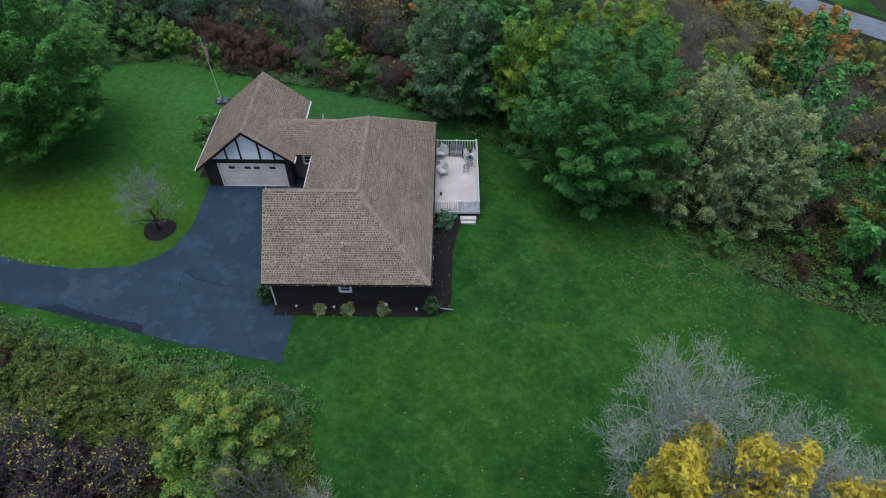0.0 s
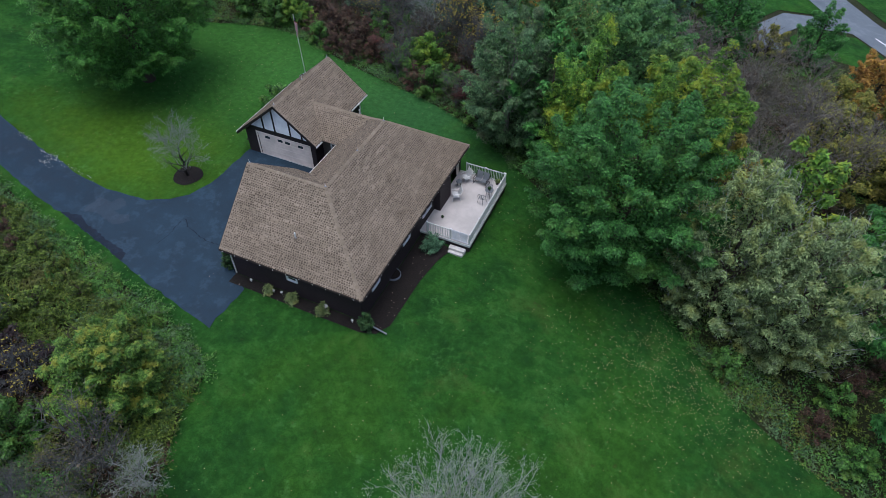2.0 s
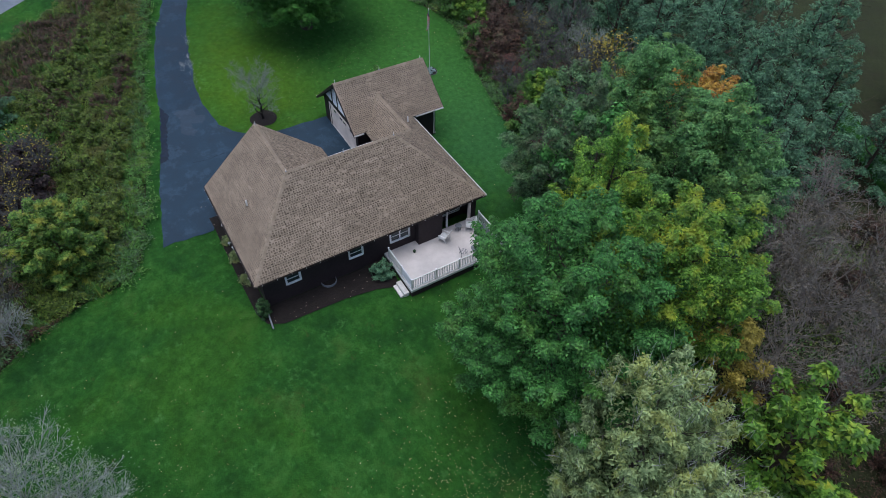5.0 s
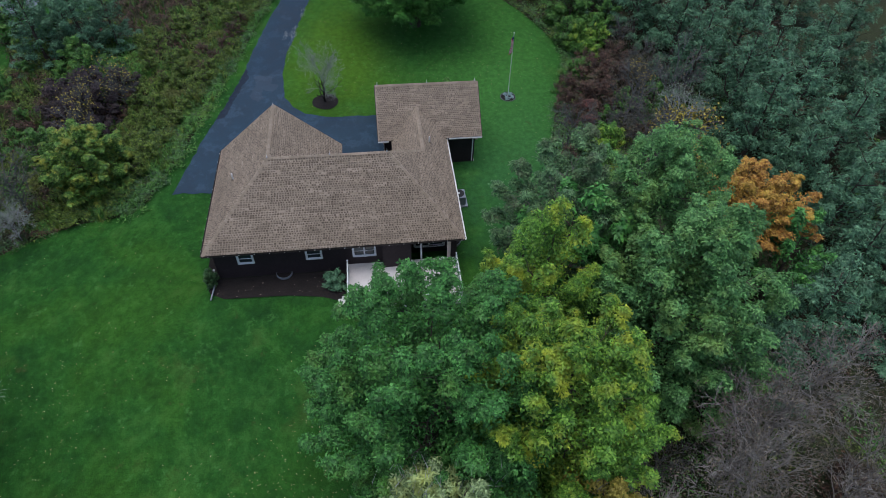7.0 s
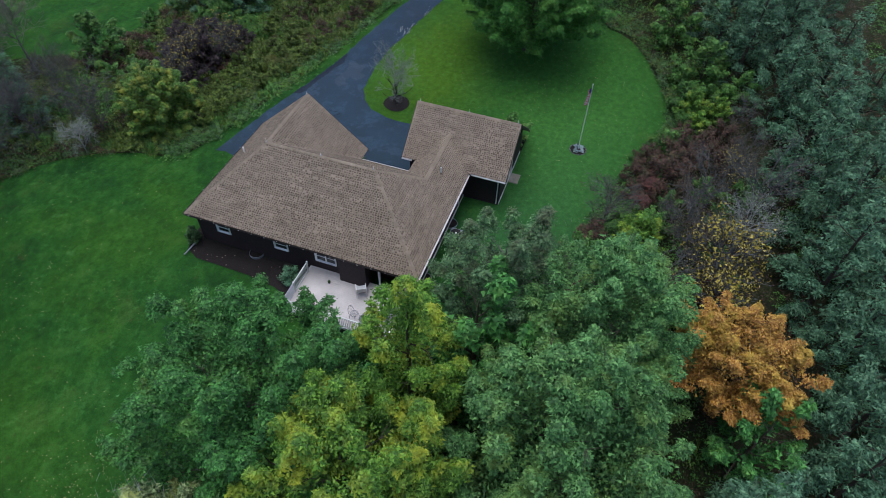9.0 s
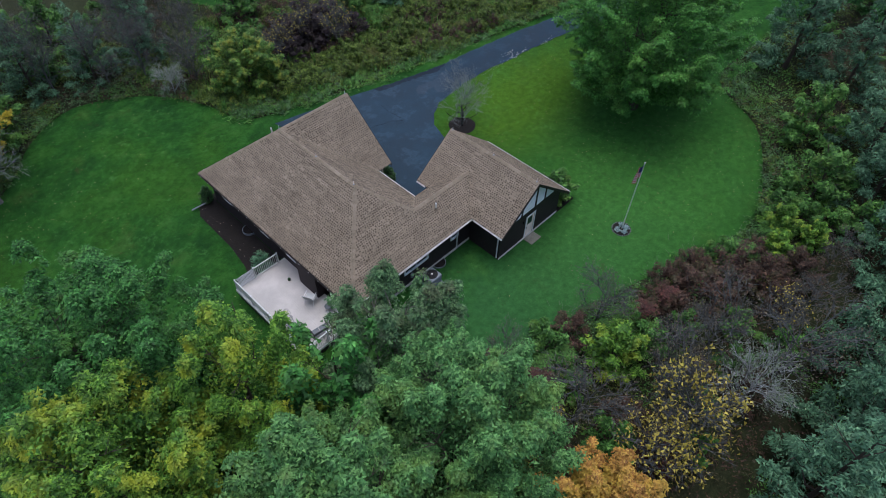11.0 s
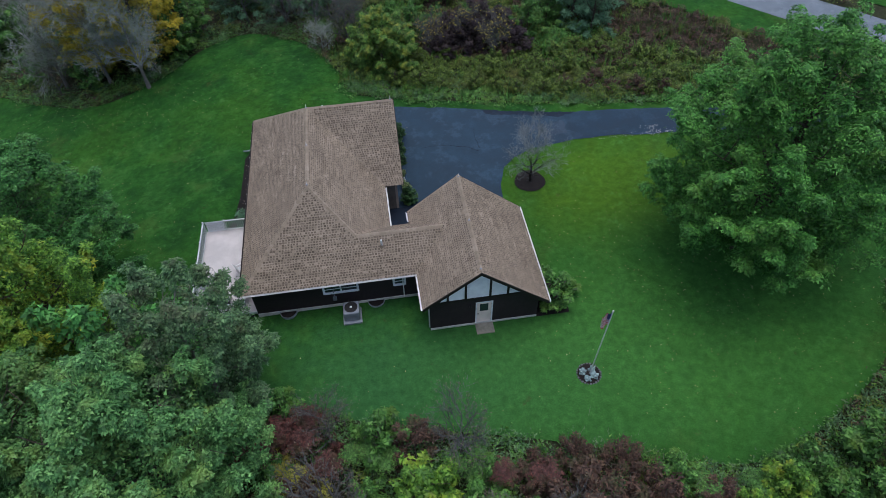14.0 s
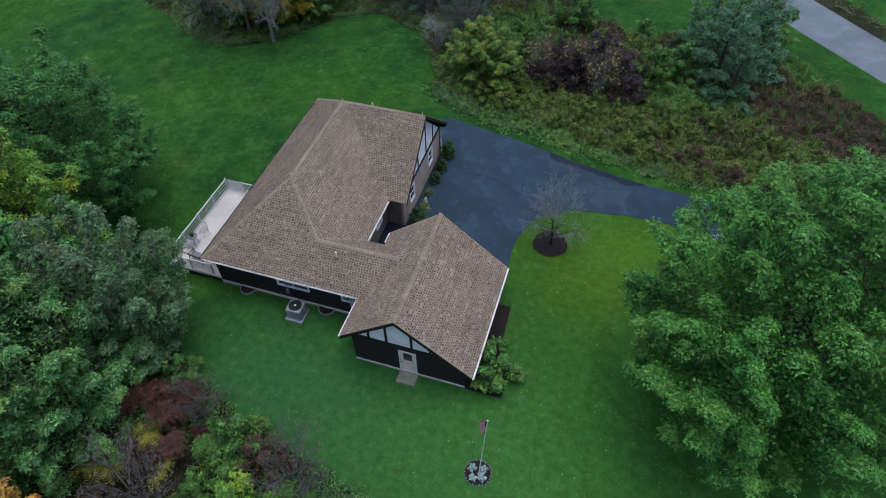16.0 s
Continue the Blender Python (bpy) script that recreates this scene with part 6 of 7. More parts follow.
put(loveseat(), 1.65, 15.5, DZ, -6).scale = (0.9, 0.9, 0.92)


def round_table(r, h, label):
    t = empty("side_table", (0, 0, 0), label, "table", "deck furniture")
    bm = bmesh.new()
    bmesh.ops.create_cone(bm, cap_ends=True, segments=20, radius1=r, radius2=r - 0.01, depth=0.025, matrix=pose(0, 0, h))
    part("tabletop", bm, M["sling_grey"], t)
    for a in (0.5, 2.07, 3.64, 5.2):
        bm = bmesh.new()
        tube(bm, (0.8 * r * math.cos(a), 0.8 * r * math.sin(a), 0), (0.45 * r * math.cos(a), 0.45 * r * math.sin(a), h), 0.013, 0.013)
        part("leg", bm, M["black"], t)
    return t


put(round_table(0.33, 0.68, "small round dark metal bistro table"), 2.75, 14.3, DZ, 0)
put(round_table(0.24, 0.48, "small round dark side table"), 0.2, 14.5, DZ, 30)


def potted_plant(r, h, leaf, label, seed, spread):
    p = empty("potted_plant", (0, 0, 0), label, "plant")
    bm = bmesh.new()
    bmesh.ops.create_cone(bm, cap_ends=True, segments=16, radius1=r * 0.7, radius2=r, depth=h, matrix=pose(0, 0, h / 2))
    part("pot", bm, M["black"], p)
    rs = np.random.RandomState(seed)
    n = 160
    d = rs.normal(size=(n, 3))
    d[:, 2] = abs(d[:, 2])
    d /= np.linalg.norm(d, axis=1, keepdims=True)
    v, f = leaf_blades(d * spread * (0.5 + 0.5 * rs.random((n, 1))) + np.array([0, 0, h]), d, 0.07, rs)
    o = new("foliage", raw_mesh("foliage", v, f, M[leaf]))
    o.parent = p
    return p


put(potted_plant(0.11, 0.16, "boxwood", "small plant in a dark pot on the bistro table", 3, 0.16), 2.75, 14.3, DZ + 0.69, 0)
put(potted_plant(0.16, 0.25, "lightbush", "yellow-green flowering plant in a dark pot", 4, 0.26), 2.8, 15.95, DZ, 0)
put(potted_plant(0.1, 0.14, "boxwood", "small dark potted plant on the deck", 5, 0.1), 0.5, 10.75, DZ, 0)


def sliding_door():
    d = empty("sliding_door", (0, 0, 0), "white framed sliding glass patio door, shut", "door", kind="structure")
    x = PORCH_X
    y0, y1, z0, z1 = 13.6, 15.6, 0.5, 2.45
    f = bmesh.new()
    for a in ((y0 - 0.08, z0, y0, z1 + 0.08), (y1, z0, y1 + 0.08, z1 + 0.08), (y0, z1, y1, z1 + 0.08), (y0, z0 - 0.06, y1, z0)):
        box(f, x - 0.02, a[0], a[1], x + 0.04, a[2], a[3])
    part("door_frame", f, M["white"], d)
    for k in (0, 1):
        a, b = y0 + k * 1.0, y0 + 1.0 + k * 1.0
        s = bmesh.new()
        xx = x - 0.05 - 0.05 * k
        box(s, xx, a, z0, xx + 0.04, a + 0.07, z1)
        box(s, xx, b - 0.07, z0, xx + 0.04, b, z1)
        box(s, xx, a + 0.07, z0, xx + 0.04, b - 0.07, z0 + 0.09)
        box(s, xx, a + 0.07, z1 - 0.07, xx + 0.04, b - 0.07, z1)
        part("sash", s, M["white"], d)
        part("pane", boxed(xx + 0.015, a + 0.07, z0 + 0.09, xx + 0.022, b - 0.07, z1 - 0.07), M["glass"], d)
    # Black slab added behind the panes to stand for the unlit room.
    part("curtain", boxed(x - 0.4, y0 - 0.1, z0, x - 0.3, y1 + 0.1, z1 + 0.1), M["black"], d)
    return d


sliding_door()


def side_door():
    d = empty("entry_door", (0, 0, 0), "beige side door with a square window, shut", "door", kind="structure")
    x0, x1 = -14.62, -13.74
    y = GN
    f = bmesh.new()
    box(f, x0 - 0.08, y - 0.02, 0.02, x0, y + 0.03, 2.2)
    box(f, x1, y - 0.02, 0.02, x1 + 0.08, y + 0.03, 2.2)
    box(f, x0, y - 0.02, 2.12, x1, y + 0.03, 2.2)
    part("door_frame", f, M["white"], d)
    wall("door_leaf", "x", y - 0.07, 0.05, x0, x1, 0.03, 2.12, [(x0 + 0.18, x1 - 0.18, 1.2, 1.95)], M["beige"], d)
    part("pane", boxed(x0 + 0.18, y - 0.05, 1.2, x1 - 0.18, y - 0.042, 1.95), M["glass"], d)
    part("lower_panel", boxed(x0 + 0.18, y - 0.02, 0.25, x1 - 0.18, y - 0.008, 1.05, bevel=0.005), M["beige"], d)
    bm = bmesh.new()
    bmesh.ops.create_uvsphere(bm, u_segments=10, v_segments=8, radius=0.035, matrix=pose(x1 - 0.08, y + 0.02, 1.05))
    part("door_knob", bm, M["black"], d)
    part("backing", boxed(x0, y - 0.4, 0.1, x1, y - 0.3, 2.2), M["black"], d)
    l = empty("wall_lamp", (0, 0, 0), "small dark wall lamp beside the door", "lamp")
    part("shade", boxed(x1 + 0.35, y, 1.85, x1 + 0.47, y + 0.13, 2.05, bevel=0.02), M["black"], l)
    return d


side_door()
M["old_concrete"] = surface("old_concrete", (0.13, 0.125, 0.1), (0.24, 0.23, 0.19), 9, 1.5, 0.95)
pad = part("door_pad", boxed(-14.75, GN + 0.03, -0.2, -13.65, GN + 0.8, 0.05, bevel=0.02), M["old_concrete"])
tagged(pad, "worn concrete slab before the side door", "slab")


def ac_unit():
    u = empty("air_conditioner", (-6.25, 17.3, 0), "grey outdoor air conditioner on a concrete pad", "air conditioner")
    z = 0.1
    part("pad", boxed(-0.5, -0.5, -0.2, 0.5, 0.58, z, bevel=0.02), M["metal_grey"], u)
    part("cabinet", boxed(-0.42, -0.42, z, 0.42, 0.42, z + 0.76, bevel=0.04), M["metal_grey"], u)
    for i in range(9):
        zz = z + 0.1 + i * 0.065
        part("louvre", boxed(-0.36, 0.421, zz, 0.36, 0.432, zz + 0.025), M["metal_grey"], u)
    bm = bmesh.new()
    bmesh.ops.create_cone(bm, cap_ends=True, segments=24, radius1=0.35, radius2=0.35, depth=0.02, matrix=pose(0, 0, z + 0.772))
    part("fan_opening", bm, M["black"], u)
    for i in range(4):
        a = i * math.pi / 2 + 0.3
        bm = bmesh.new()
        c, s = math.cos(a), math.sin(a)
        prism(bm, [(0.04 * c, 0.04 * s, z + 0.785), (0.28 * c - 0.09 * s, 0.28 * s + 0.09 * c, z + 0.785), (0.28 * c + 0.09 * s, 0.28 * s - 0.09 * c, z + 0.79)], (0, 0, 0.006))
        part("fan_blade", bm, M["black"], u)
    bm = bmesh.new()
    bmesh.ops.create_uvsphere(bm, u_segments=10, v_segments=6, radius=0.07, matrix=pose(0, 0, z + 0.79))
    part("fan_hub", bm, M["metal_white"], u)
    for r in (0.34, 0.22, 0.12):
        bm = bmesh.new()
        k = 20
        for i in range(k):
            a0, a1 = 2 * math.pi * i / k, 2 * math.pi * (i + 1) / k
            tube(bm, (r * math.cos(a0), r * math.sin(a0), z + 0.81), (r * math.cos(a1), r * math.sin(a1), z + 0.81), 0.006, 0.006, 4)
        part("grille_ring", bm, M["black"], u)
    bm = bmesh.new()
    tube(bm, (0.15, -0.42, z + 0.3), (0.15, -0.95, z + 0.45), 0.025, 0.025)
    part("pipe", bm, M["black"], u)
    u.scale = (1.15, 1.1, 1.05)
    return u


ac_unit()
meter = empty("electric_meter", (-5.3, NORTH, 0.85), "small grey electric meter box on the wall", "meter")
part("box", boxed(-0.12, 0, -0.18, 0.12, 0.12, 0.18, bevel=0.02), M["metal_grey"], meter)
part("conduit", boxed(-0.025, 0, 0.18, 0.025, 0.05, 0.75), M["metal_grey"], meter)


def window_well(x, y, turn):
    w = empty("window_well", (0, 0, 0), "half-round corrugated metal window well in the ground", "window well", "window wells")
    bm = bmesh.new()
    n = 16
    rings = []
    for i in range(n + 1):
        a = math.pi * i / n
        c, s = math.cos(a), math.sin(a)
        rings.append([bm.verts.new((r * c, r * s, z)) for r, z in ((0.5, -0.3), (0.5, 0.12), (0.53, 0.12), (0.53, -0.3))])
    for p, q in zip(rings, rings[1:]):
        for i in range(4):
            j = (i + 1) % 4
            bm.faces.new((p[i], p[j], q[j], q[i]))
    bmesh.ops.recalc_face_normals(bm, faces=bm.faces)
    part("rim", bm, M["metal_grey"], w)
    bm = bmesh.new()
    bmesh.ops.create_circle(bm, cap_ends=True, segments=24, radius=0.49, matrix=pose(0, 0, 0.06))
    part("gravel", bm, M["mulch"], w)
    put(w, x, y, 0, turn)
    return w


window_well(-2.3, NORTH + 0.03, 0)
window_well(-7.8, NORTH + 0.03, 0)
window_well(SIDE, 4.7, -90)


# ---- roof fittings ----
def vent_pipe(x, y, z, h, label):
    v = empty("vent_pipe", (x, y, z), label, "vent", "roof vents")
    bm = bmesh.new()
    bmesh.ops.create_cone(bm, cap_ends=True, segments=14, radius1=0.17, radius2=0.07, depth=0.1, matrix=pose(0, 0, 0.02))
    part("flashing", bm, M["shingle_tab"], v)
    bm = bmesh.new()
    bmesh.ops.create_cone(bm, cap_ends=True, segments=12, radius1=0.055, radius2=0.055, depth=h, matrix=pose(0, 0, h / 2))
    part("pipe", bm, M["metal_white"], v)
    return v


vent_pipe(-5.47, 1.7, EAVE + 1.7 * 0.868, 0.5, "white plastic vent pipe on the roof")
vent_pipe(-8.6, 15.3, EAVE + 1.5 * 0.836, 0.5, "white plastic vent pipe on the roof")


def lightning_rod(x, y, z):
    r = empty("lightning_rod", (x, y, z + 0.03), "short pale lightning rod on the ridge", "rod", "lightning rods")
    part("foot", boxed(-0.07, -0.04, 0, 0.07, 0.04, 0.04, bevel=0.01), M["metal_grey"], r)
    bm = bmesh.new()
    tube(bm, (0, 0, 0.05), (0, 0, 0.28), 0.014, 0.008)
    part("rod", bm, M["metal_white"], r)


for q in (R1, (RX, 8.4, RZ), (RX, RY1 - 0.1, RZ), (WX + 0.2, RY0, RZ), (GX, GY0 + 0.2, GZ), (GX, 15.6, GZ), (GX, GY1 - 0.25, GZ)):
    lightning_rod(*q)
for i in range(18):
    part("gutter_clip", boxed(0.10, 0.4 + i * 0.95, EAVE - 0.03, 0.125, 0.45 + i * 0.95, EAVE + 0.005), M["metal_white"], walls)
for i in range(11):
    part("gutter_clip", boxed(-0.5 - i * 0.97, -0.125, EAVE - 0.03, -0.45 - i * 0.97, -0.10, EAVE + 0.005), M["metal_white"], walls)


def downspout(x, y, top, label="pale metal downspout"):
    bm = bmesh.new()
    box(bm, x - 0.035, y - 0.035, 0.1, x + 0.035, y + 0.035, top)
    part("downspout", bm, M["metal_white"], walls, label)


downspout(WX + 0.36, SOUTH - 0.05, EAVE - 0.12)
downspout(GEX + 0.04, GN - 0.15, GEZ - 0.12)
downspout(-9.6, NORTH + 0.05, EAVE - 0.12)
spout = part("drain_pipe", tube(bmesh.new(), (0.15, 0.25, 0.12), (1.45, 0.12, 0.05), 0.05, 0.05, 10), M["metal_grey"])
tagged(spout, "grey corrugated drain pipe lying across the bed", "pipe")

# ---- garden things ----
tree("dead_sapling", "sapling", -20.0, 7.2, "small leafless tree with grey twigs in a round mulch bed", "tree", scale=1.25)


def round_bed(name, x, y, r, material, label):
    n = 22
    ring = [(x + r * (1 + 0.05 * math.sin(3 * a)) * math.cos(a), y + r * math.sin(a)) for a in (2 * math.pi * i / n for i in range(n))]
    return sheet(name, ring, 0.04, 2.0, material, label)


round_bed("tree_bed", -20.0, 7.2, 1.15, M["mulch"], "round dark mulch bed in the lawn")
round_bed("flag_bed", -19.5, 23.55, 0.68, M["mulch"], "round dark bed at the flagpole's foot")


def flagpole():
    p = empty("flagpole", (-19.55, 23.55, 0), "tall slim white flagpole in a round bed", "flagpole")
    bm = bmesh.new()
    tube(bm, (0, 0, -0.1), (-0.22, -0.03, 6.1), 0.034, 0.024, 10)
    part("pole", bm, M["metal_white"], p)
    bm = bmesh.new()
    bmesh.ops.create_uvsphere(bm, u_segments=12, v_segments=8, radius=0.05, matrix=pose(-0.22, -0.03, 6.13))
    part("finial", bm, M["metal_white"], p)
    f = empty("flag", (-19.77, 23.52, 6.0), "limp red, white and blue striped flag on its pole", "flag")
    # the cloth hangs in folds from its upper corner
    def cloth(u, w):
        fold = 0.10 * math.sin(u * 9 + w * 2) * (0.3 + u)
        x = 0.03 + 0.34 * u * (1 - 0.15 * w)
        z = -1.0 * w - 1.05 * u * (0.55 + 0.2 * w)
        return (x * 0.95 + fold * 0.5, fold - x * 0.62, z)
    n = 13
    for i in range(n):
        bm = bmesh.new()
        start = 0.42 if i < 7 else 0.0
        for s in range(8):
            u0, u1 = start + (1 - start) * s / 8, start + (1 - start) * (s + 1) / 8
            q = [cloth(u0, i / n), cloth(u1, i / n), cloth(u1, (i + 1) / n), cloth(u0, (i + 1) / n)]
            bm.faces.new([bm.verts.new(c) for c in q])
        bmesh.ops.remove_doubles(bm, verts=bm.verts, dist=0.001)
        bmesh.ops.solidify(bm, geom=bm.faces[:], thickness=0.004)
        part("stripe", bm, M["flag_red" if i % 2 == 0 else "white"], f)
    bm = bmesh.new()
    for s in range(6):
        for w in range(4):
            q = [cloth(0.42 * s / 6, 7 / n * w / 4), cloth(0.42 * (s + 1) / 6, 7 / n * w / 4), cloth(0.42 * (s + 1) / 6, 7 / n * (w + 1) / 4), cloth(0.42 * s / 6, 7 / n * (w + 1) / 4)]
            bm.faces.new([bm.verts.new(c) for c in q])
    bmesh.ops.remove_doubles(bm, verts=bm.verts, dist=0.001)
    bmesh.ops.solidify(bm, geom=bm.faces[:], thickness=0.004)
    part("canton", bm, M["flag_blue"], f, "dark blue corner field")
    return p


M["flag_red"] = surface("flag_red", (0.42, 0.025, 0.04), (0.52, 0.05, 0.06), 20, 2, 0.7)
M["flag_blue"] = surface("flag_blue", (0.015, 0.025, 0.09), (0.03, 0.04, 0.13), 20, 2, 0.7)
flagpole()


def stone(x, y, r, seed, label, mat, group):
    rs = random.Random(seed)
    bm = bmesh.new()
    bmesh.ops.create_icosphere(bm, subdivisions=2, radius=r)
    for v in bm.verts:
        v.co *= 1 + 0.25 * noise.noise(v.co * (2.2 / r) + Vector((seed, 0, 0)))
        v.co.z *= 0.65
    o = part("stone", bm, M[mat])
    o.location = (x, y, ground_z(x, y) + r * 0.35)
    o.rotation_euler = (0, 0, rs.random() * 6)
    return tagged(o, label, "stone", group)


for i in range(26):
    a = i * 2 * math.pi / 26
    stone(-19.5 + 0.68 * math.cos(a), 23.55 + 0.66 * math.sin(a), 0.045 + 0.03 * ((i * 0.61) % 1), i + 1, "small dark grey stone edging the flagpole bed", "bed_stone", "flag bed stones")
for x, y, k in ((-19.72, 23.75, 1.0), (-19.75, 23.35, 0.95), (-19.3, 23.9, 0.85), (-19.15, 23.4, 0.95)):
    tree("silver_plant", "silver_plant", x, y, "low silvery blue plant in the flagpole bed", "plant", "silver plants", scale=k)
for x, y, k in ((-10.85, 0.75, 1.0), (0.05, 0.05, 0.9)):
    tree("evergreen_bush", "column_bush", x, y, "tall dark evergreen bush at the house corner", "bush", "house bushes", scale=k)
for x, y, k in ((-10.8, 2.3, 1.0), (-10.75, 3.6, 0.85), (-10.9, 7.9, 1.3)):
    tree("evergreen_bush", "bush", x, y, "rounded dark evergreen bush against the house", "bush", "house bushes", scale=k)
tree("airy_bush", "airy_bush", 0.85, 8.1, "loose blue-green bush beside the deck", "bush")
for x, y, k in ((-7.2, -0.05, 0.85), (-5.4, -0.05, 0.9), (-3.15, 0.0, 0.95), (-10.7, 5.0, 0.7), (-10.8, 6.4, 0.8), (-10.0, 12.9, 0.6)):
    tree("leafy_perennial", "light_bush", x, y, "low pale green leafy plant in the bed", "plant", "bed plants", scale=k)
tree("garage_shrub", "shrub", -18.9, 18.0, "leafy green shrub at the garage corner", "shrub", scale=1.1)
tree("garage_shrub", "shrub", -18.6, 16.2, "small green bush by the garage", "bush", scale=0.45)
sheet("garage_bed", [(-18.7, 13.0), (-17.5, 13.0), (-17.5, 19.2), (-19.6, 19.2), (-19.7, 16.8), (-18.8, 16.2)], 0.045, 2.0, M["mulch"], "dark mulch bed along the garage")


def path_light(x, y):
    p = empty("path_light", (x, y, ground_z(x, y) + 0.04), "small white garden light on a stake", "lamp", "path lights")
    bm = bmesh.new()
    tube(bm, (0, 0, -0.1), (0, 0, 0.28), 0.012, 0.012)
    part("stake", bm, M["metal_white"], p)
    bm = bmesh.new()
    bmesh.ops.create_cone(bm, cap_ends=True, segments=12, radius1=0.09, radius2=0.03, depth=0.1, matrix=pose(0, 0, 0.32))
    part("cap", bm, M["metal_white"], p)


for x, y in ((-8.75, 0.15), (-6.85, 0.0), (-6.3, 0.1), (-0.95, 0.05)):
    path_light(x, y)
bath = empty("bird_bath", (-2.95, 0.15, 0.02), "small pale stone bird bath in the bed", "bird bath")
bm = bmesh.new()
bmesh.ops.create_cone(bm, cap_ends=True, segments=14, radius1=0.09, radius2=0.045, depth=0.4, matrix=pose(0, 0, 0.2))
part("pedestal", bm, M["pale_stone"], bath)
bm = bmesh.new()
bmesh.ops.create_cone(bm, cap_ends=True, segments=18, radius1=0.07, radius2=0.16, depth=0.08, matrix=pose(0, 0, 0.44))
part("bowl", bm, M["pale_stone"], bath)
bm = bmesh.new()
for z, r in ((0.12, 0.13), (0.34, 0.11), (0.52, 0.075)):
    bmesh.ops.create_uvsphere(bm, u_segments=12, v_segments=8, radius=r, matrix=pose(-10.75, 5.9, z + 0.03))
tagged(part("garden_statue", bm, M["pale_stone"]), "small white garden statue among the bushes", "statue")

# The courtyard floor takes the darkest of the asphalt colours.
sheet("courtyard", [(-10.95, 8.4), (-8.82, 8.4), (-8.82, 13.1), (-10.95, 13.1)], 0.05, 2.0, M["asphalt_dark"], "dark paved courtyard between the wing and garage")


def shed():
    h = empty("storage_shed", (3.6, 71.5, ground_z(3.6, 71.5)), "white metal-roofed shed beyond the wood", "shed")
    part("wall", boxed(-3.2, -1.5, -0.5, 3.2, 1.5, 2.4), M["metal_white"], h)
    for i in range(6):
        x0 = -3.4 + i * 1.135
        bm = bmesh.new()
        prism(bm, [(x0 + 0.02, -1.8, 2.4), (x0 + 1.1, -1.8, 2.4), (x0 + 1.1, 0, 3.0), (x0 + 0.02, 0, 3.0)], (0, 0, 0.06))
        prism(bm, [(x0 + 0.02, 0, 3.0), (x0 + 1.1, 0, 3.0), (x0 + 1.1, 1.8, 2.4), (x0 + 0.02, 1.8, 2.4)], (0, 0, 0.06))
        part("roof_panel", bm, M["metal_white"], h)
    h.rotation_euler = (0, 0, 0.5)


shed()


# ---- along the walls and the drive ----
def crack(pts, seed):
    """A thin wandering crack in the asphalt."""
    rs, line = random.Random(seed), []
    for (x0, y0), (x1, y1) in zip(pts, pts[1:]):
        for k in range(8):
            f = k / 8
            line.append((x0 + (x1 - x0) * f + rs.uniform(-0.05, 0.05), y0 + (y1 - y0) * f + rs.uniform(-0.05, 0.05)))
    half = [0.012 + 0.022 * rs.random() for _ in line]
    ring = [(x + w, y + w) for (x, y), w in zip(line, half)] + [(x - w, y - w) for (x, y), w in zip(line[::-1], half[::-1])]
    sheet("asphalt_crack", ring, 0.047, 4.0, M["asphalt_dark"], "thin dark crack in the asphalt")


crack([(-12.6, 2.1), (-13.8, 2.0), (-14.9, 2.2), (-16.2, 2.6), (-17.0, 3.3)], 2)
crack([(-17.0, 2.9), (-16.9, 1.2), (-17.1, 0.1)], 3)
def grit(name, seed, count, spots, lo, hi, material, label):
    """Loose small stones, far too many to count."""
    rs = random.Random(seed)
    bm = bmesh.new()
    for _ in range(count):
        x, y, sx, sy = rs.choice(spots)
        x, y, r = rs.gauss(x, sx), rs.gauss(y, sy), rs.uniform(lo, hi)
        bmesh.ops.create_icosphere(bm, subdivisions=1, radius=r, matrix=pose(x, y, ground_z(x, y) + 0.05 + r * 0.3, 0, 0, rs.uniform(0, 360)) @ Matrix.Diagonal((1.3, 0.9, 0.6, 1)))
    tagged(part(name, bm, M[material]), label, "gravel", kind="stuff")


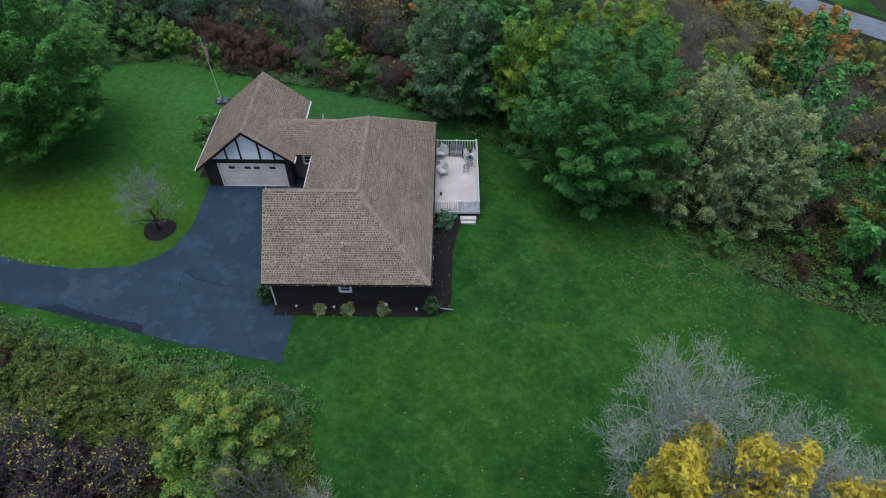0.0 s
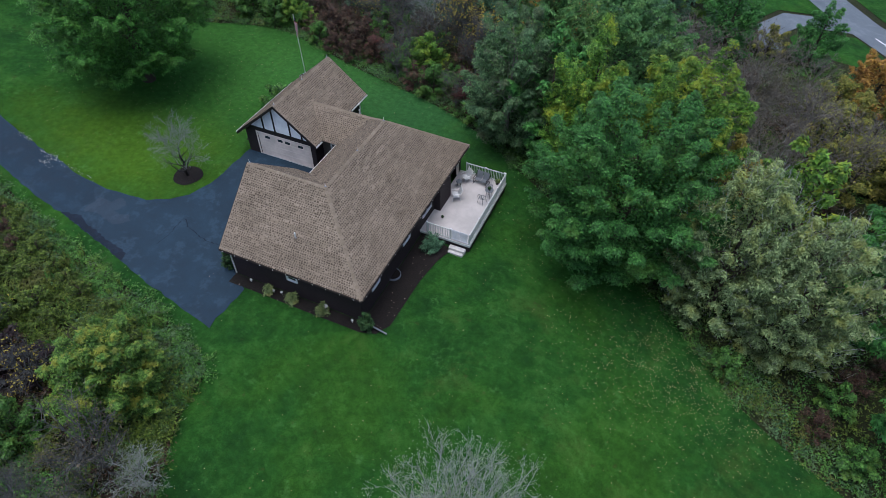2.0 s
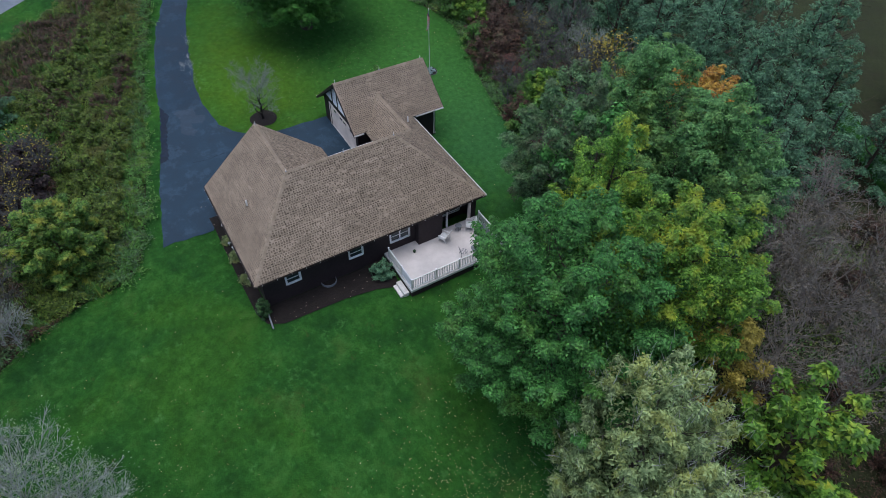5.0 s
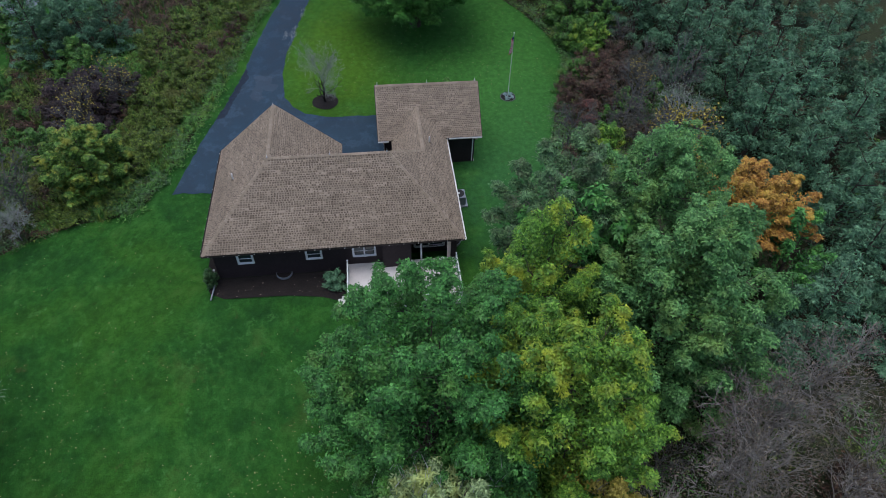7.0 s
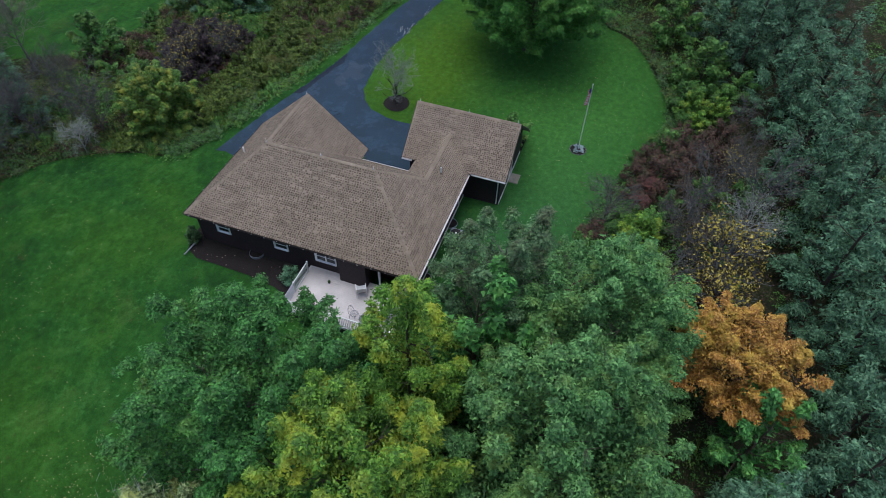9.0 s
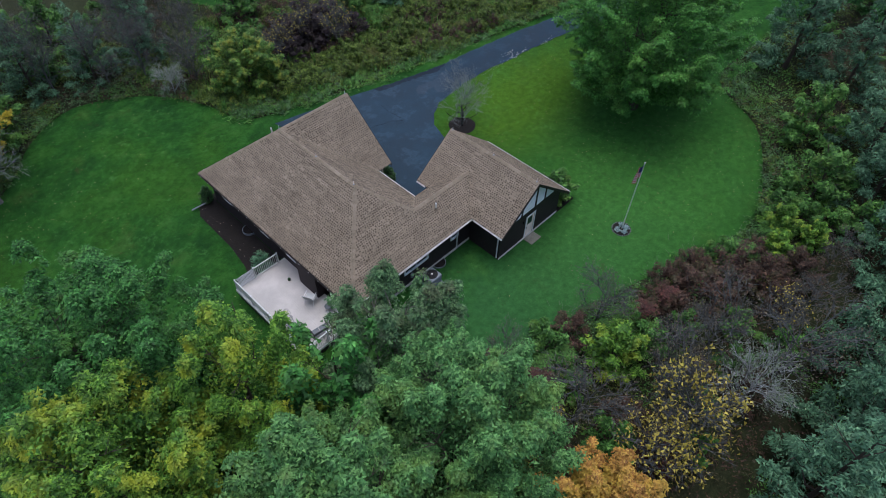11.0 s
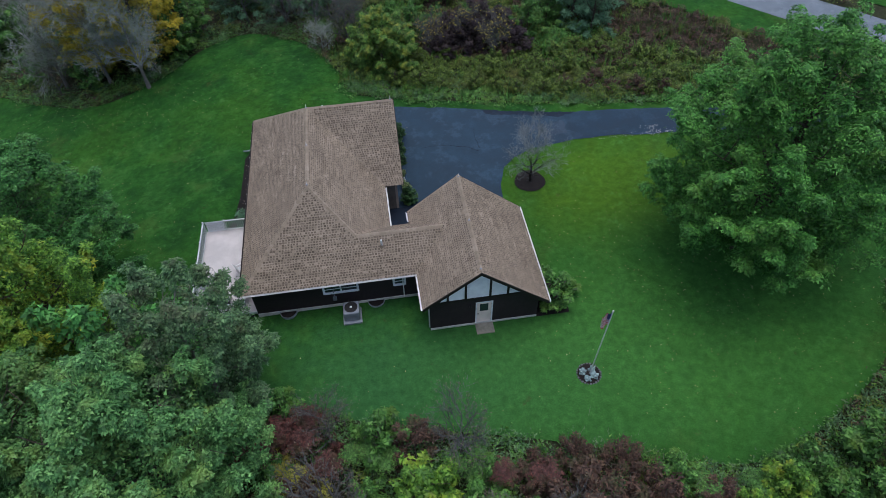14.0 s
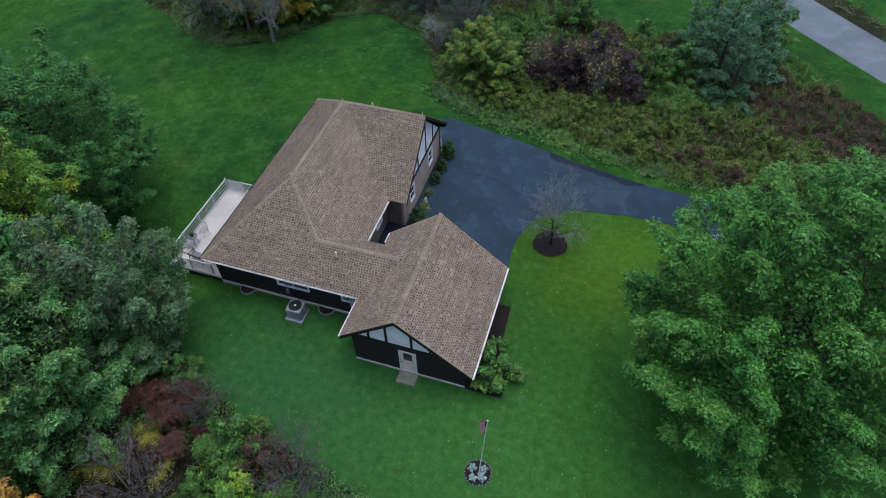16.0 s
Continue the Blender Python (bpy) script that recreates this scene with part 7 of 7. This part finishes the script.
grit("gravel", 5, 130, [(-30.6, 3.95, 0.5, 0.15), (-31.5, 4.2, 0.5, 0.15), (-34.6, 4.9, 0.6, 0.15), (-30.8, 3.3, 0.25, 0.12), (-28.5, 3.7, 1.5, 0.12)], 0.015, 0.045, "pale_stone", "pale loose gravel along the drive's edge")
grit("bark_chips", 6, 40, [(0.9, 3.0, 0.3, 2.2), (0.8, 6.0, 0.4, 1.2), (-5, -0.4, 3.0, 0.15)], 0.012, 0.035, "brick", "pale bark chips and debris in the mulch bed")


def parked_car(x, y, turn, paint, label):
    """A small saloon car: rounded body, glazed cabin and four wheels."""
    c = empty("parked_car", (x, y, ground_z(x, y) + 0.02), label, "car", "parked cars")
    c.rotation_euler = (0, 0, radians(turn))
    part("body", boxed(-2.15, -0.86, 0.28, 2.15, 0.86, 0.86, bevel=0.14), M[paint], c)
    bm = bmesh.new()
    box(bm, -1.35, -0.76, 0.8, 1.0, 0.76, 1.42)
    for v in bm.verts:
        if v.co.z > 1:
            v.co.x = -0.85 if v.co.x < 0 else 0.45
            v.co.y *= 0.84
    part("window", bm, M["glass"], c, "dark tinted car windows")
    part("roof", boxed(-0.9, -0.66, 1.4, 0.5, 0.66, 1.46, bevel=0.025), M[paint], c)
    for wx in (-1.35, 1.35):
        for wy in (-0.8, 0.8):
            w = part("wheel", tube(bmesh.new(), (wx, wy - 0.1, 0.31), (wx, wy + 0.1, 0.31), 0.31, 0.31, 16), M["black"], c)
            part("rim", tube(bmesh.new(), (wx, wy - 0.105, 0.31), (wx, wy + 0.105, 0.31), 0.18, 0.18, 12), M["metal_grey"], w)
    for hy in (-0.6, 0.6):
        part("headlight", boxed(2.1, hy - 0.15, 0.58, 2.17, hy + 0.15, 0.7, bevel=0.02), M["metal_white"], c)


parked_car(45.5, 72.5, 35, "black", "dark parked car in the asphalt lot")
parked_car(7.2, 74.6, 80, "metal_white", "white parked car in the paved yard")
parked_car(10.2, 74.8, 84, "metal_white", "white parked car in the paved yard")
arrow = [(33.2, 67.6), (34.4, 66.4), (34.2, 66.2), (35.0, 66.0), (34.8, 66.8), (34.6, 66.6), (33.4, 67.8)]
sheet("road_marking", arrow, 0.028, 3.0, M["white"], "white painted arrow on the road")

# the grown kinds themselves are taken out again
for e in PROTO.values():
    for o in list(e.children_recursive) + [e]:
        bpy.data.objects.remove(o)
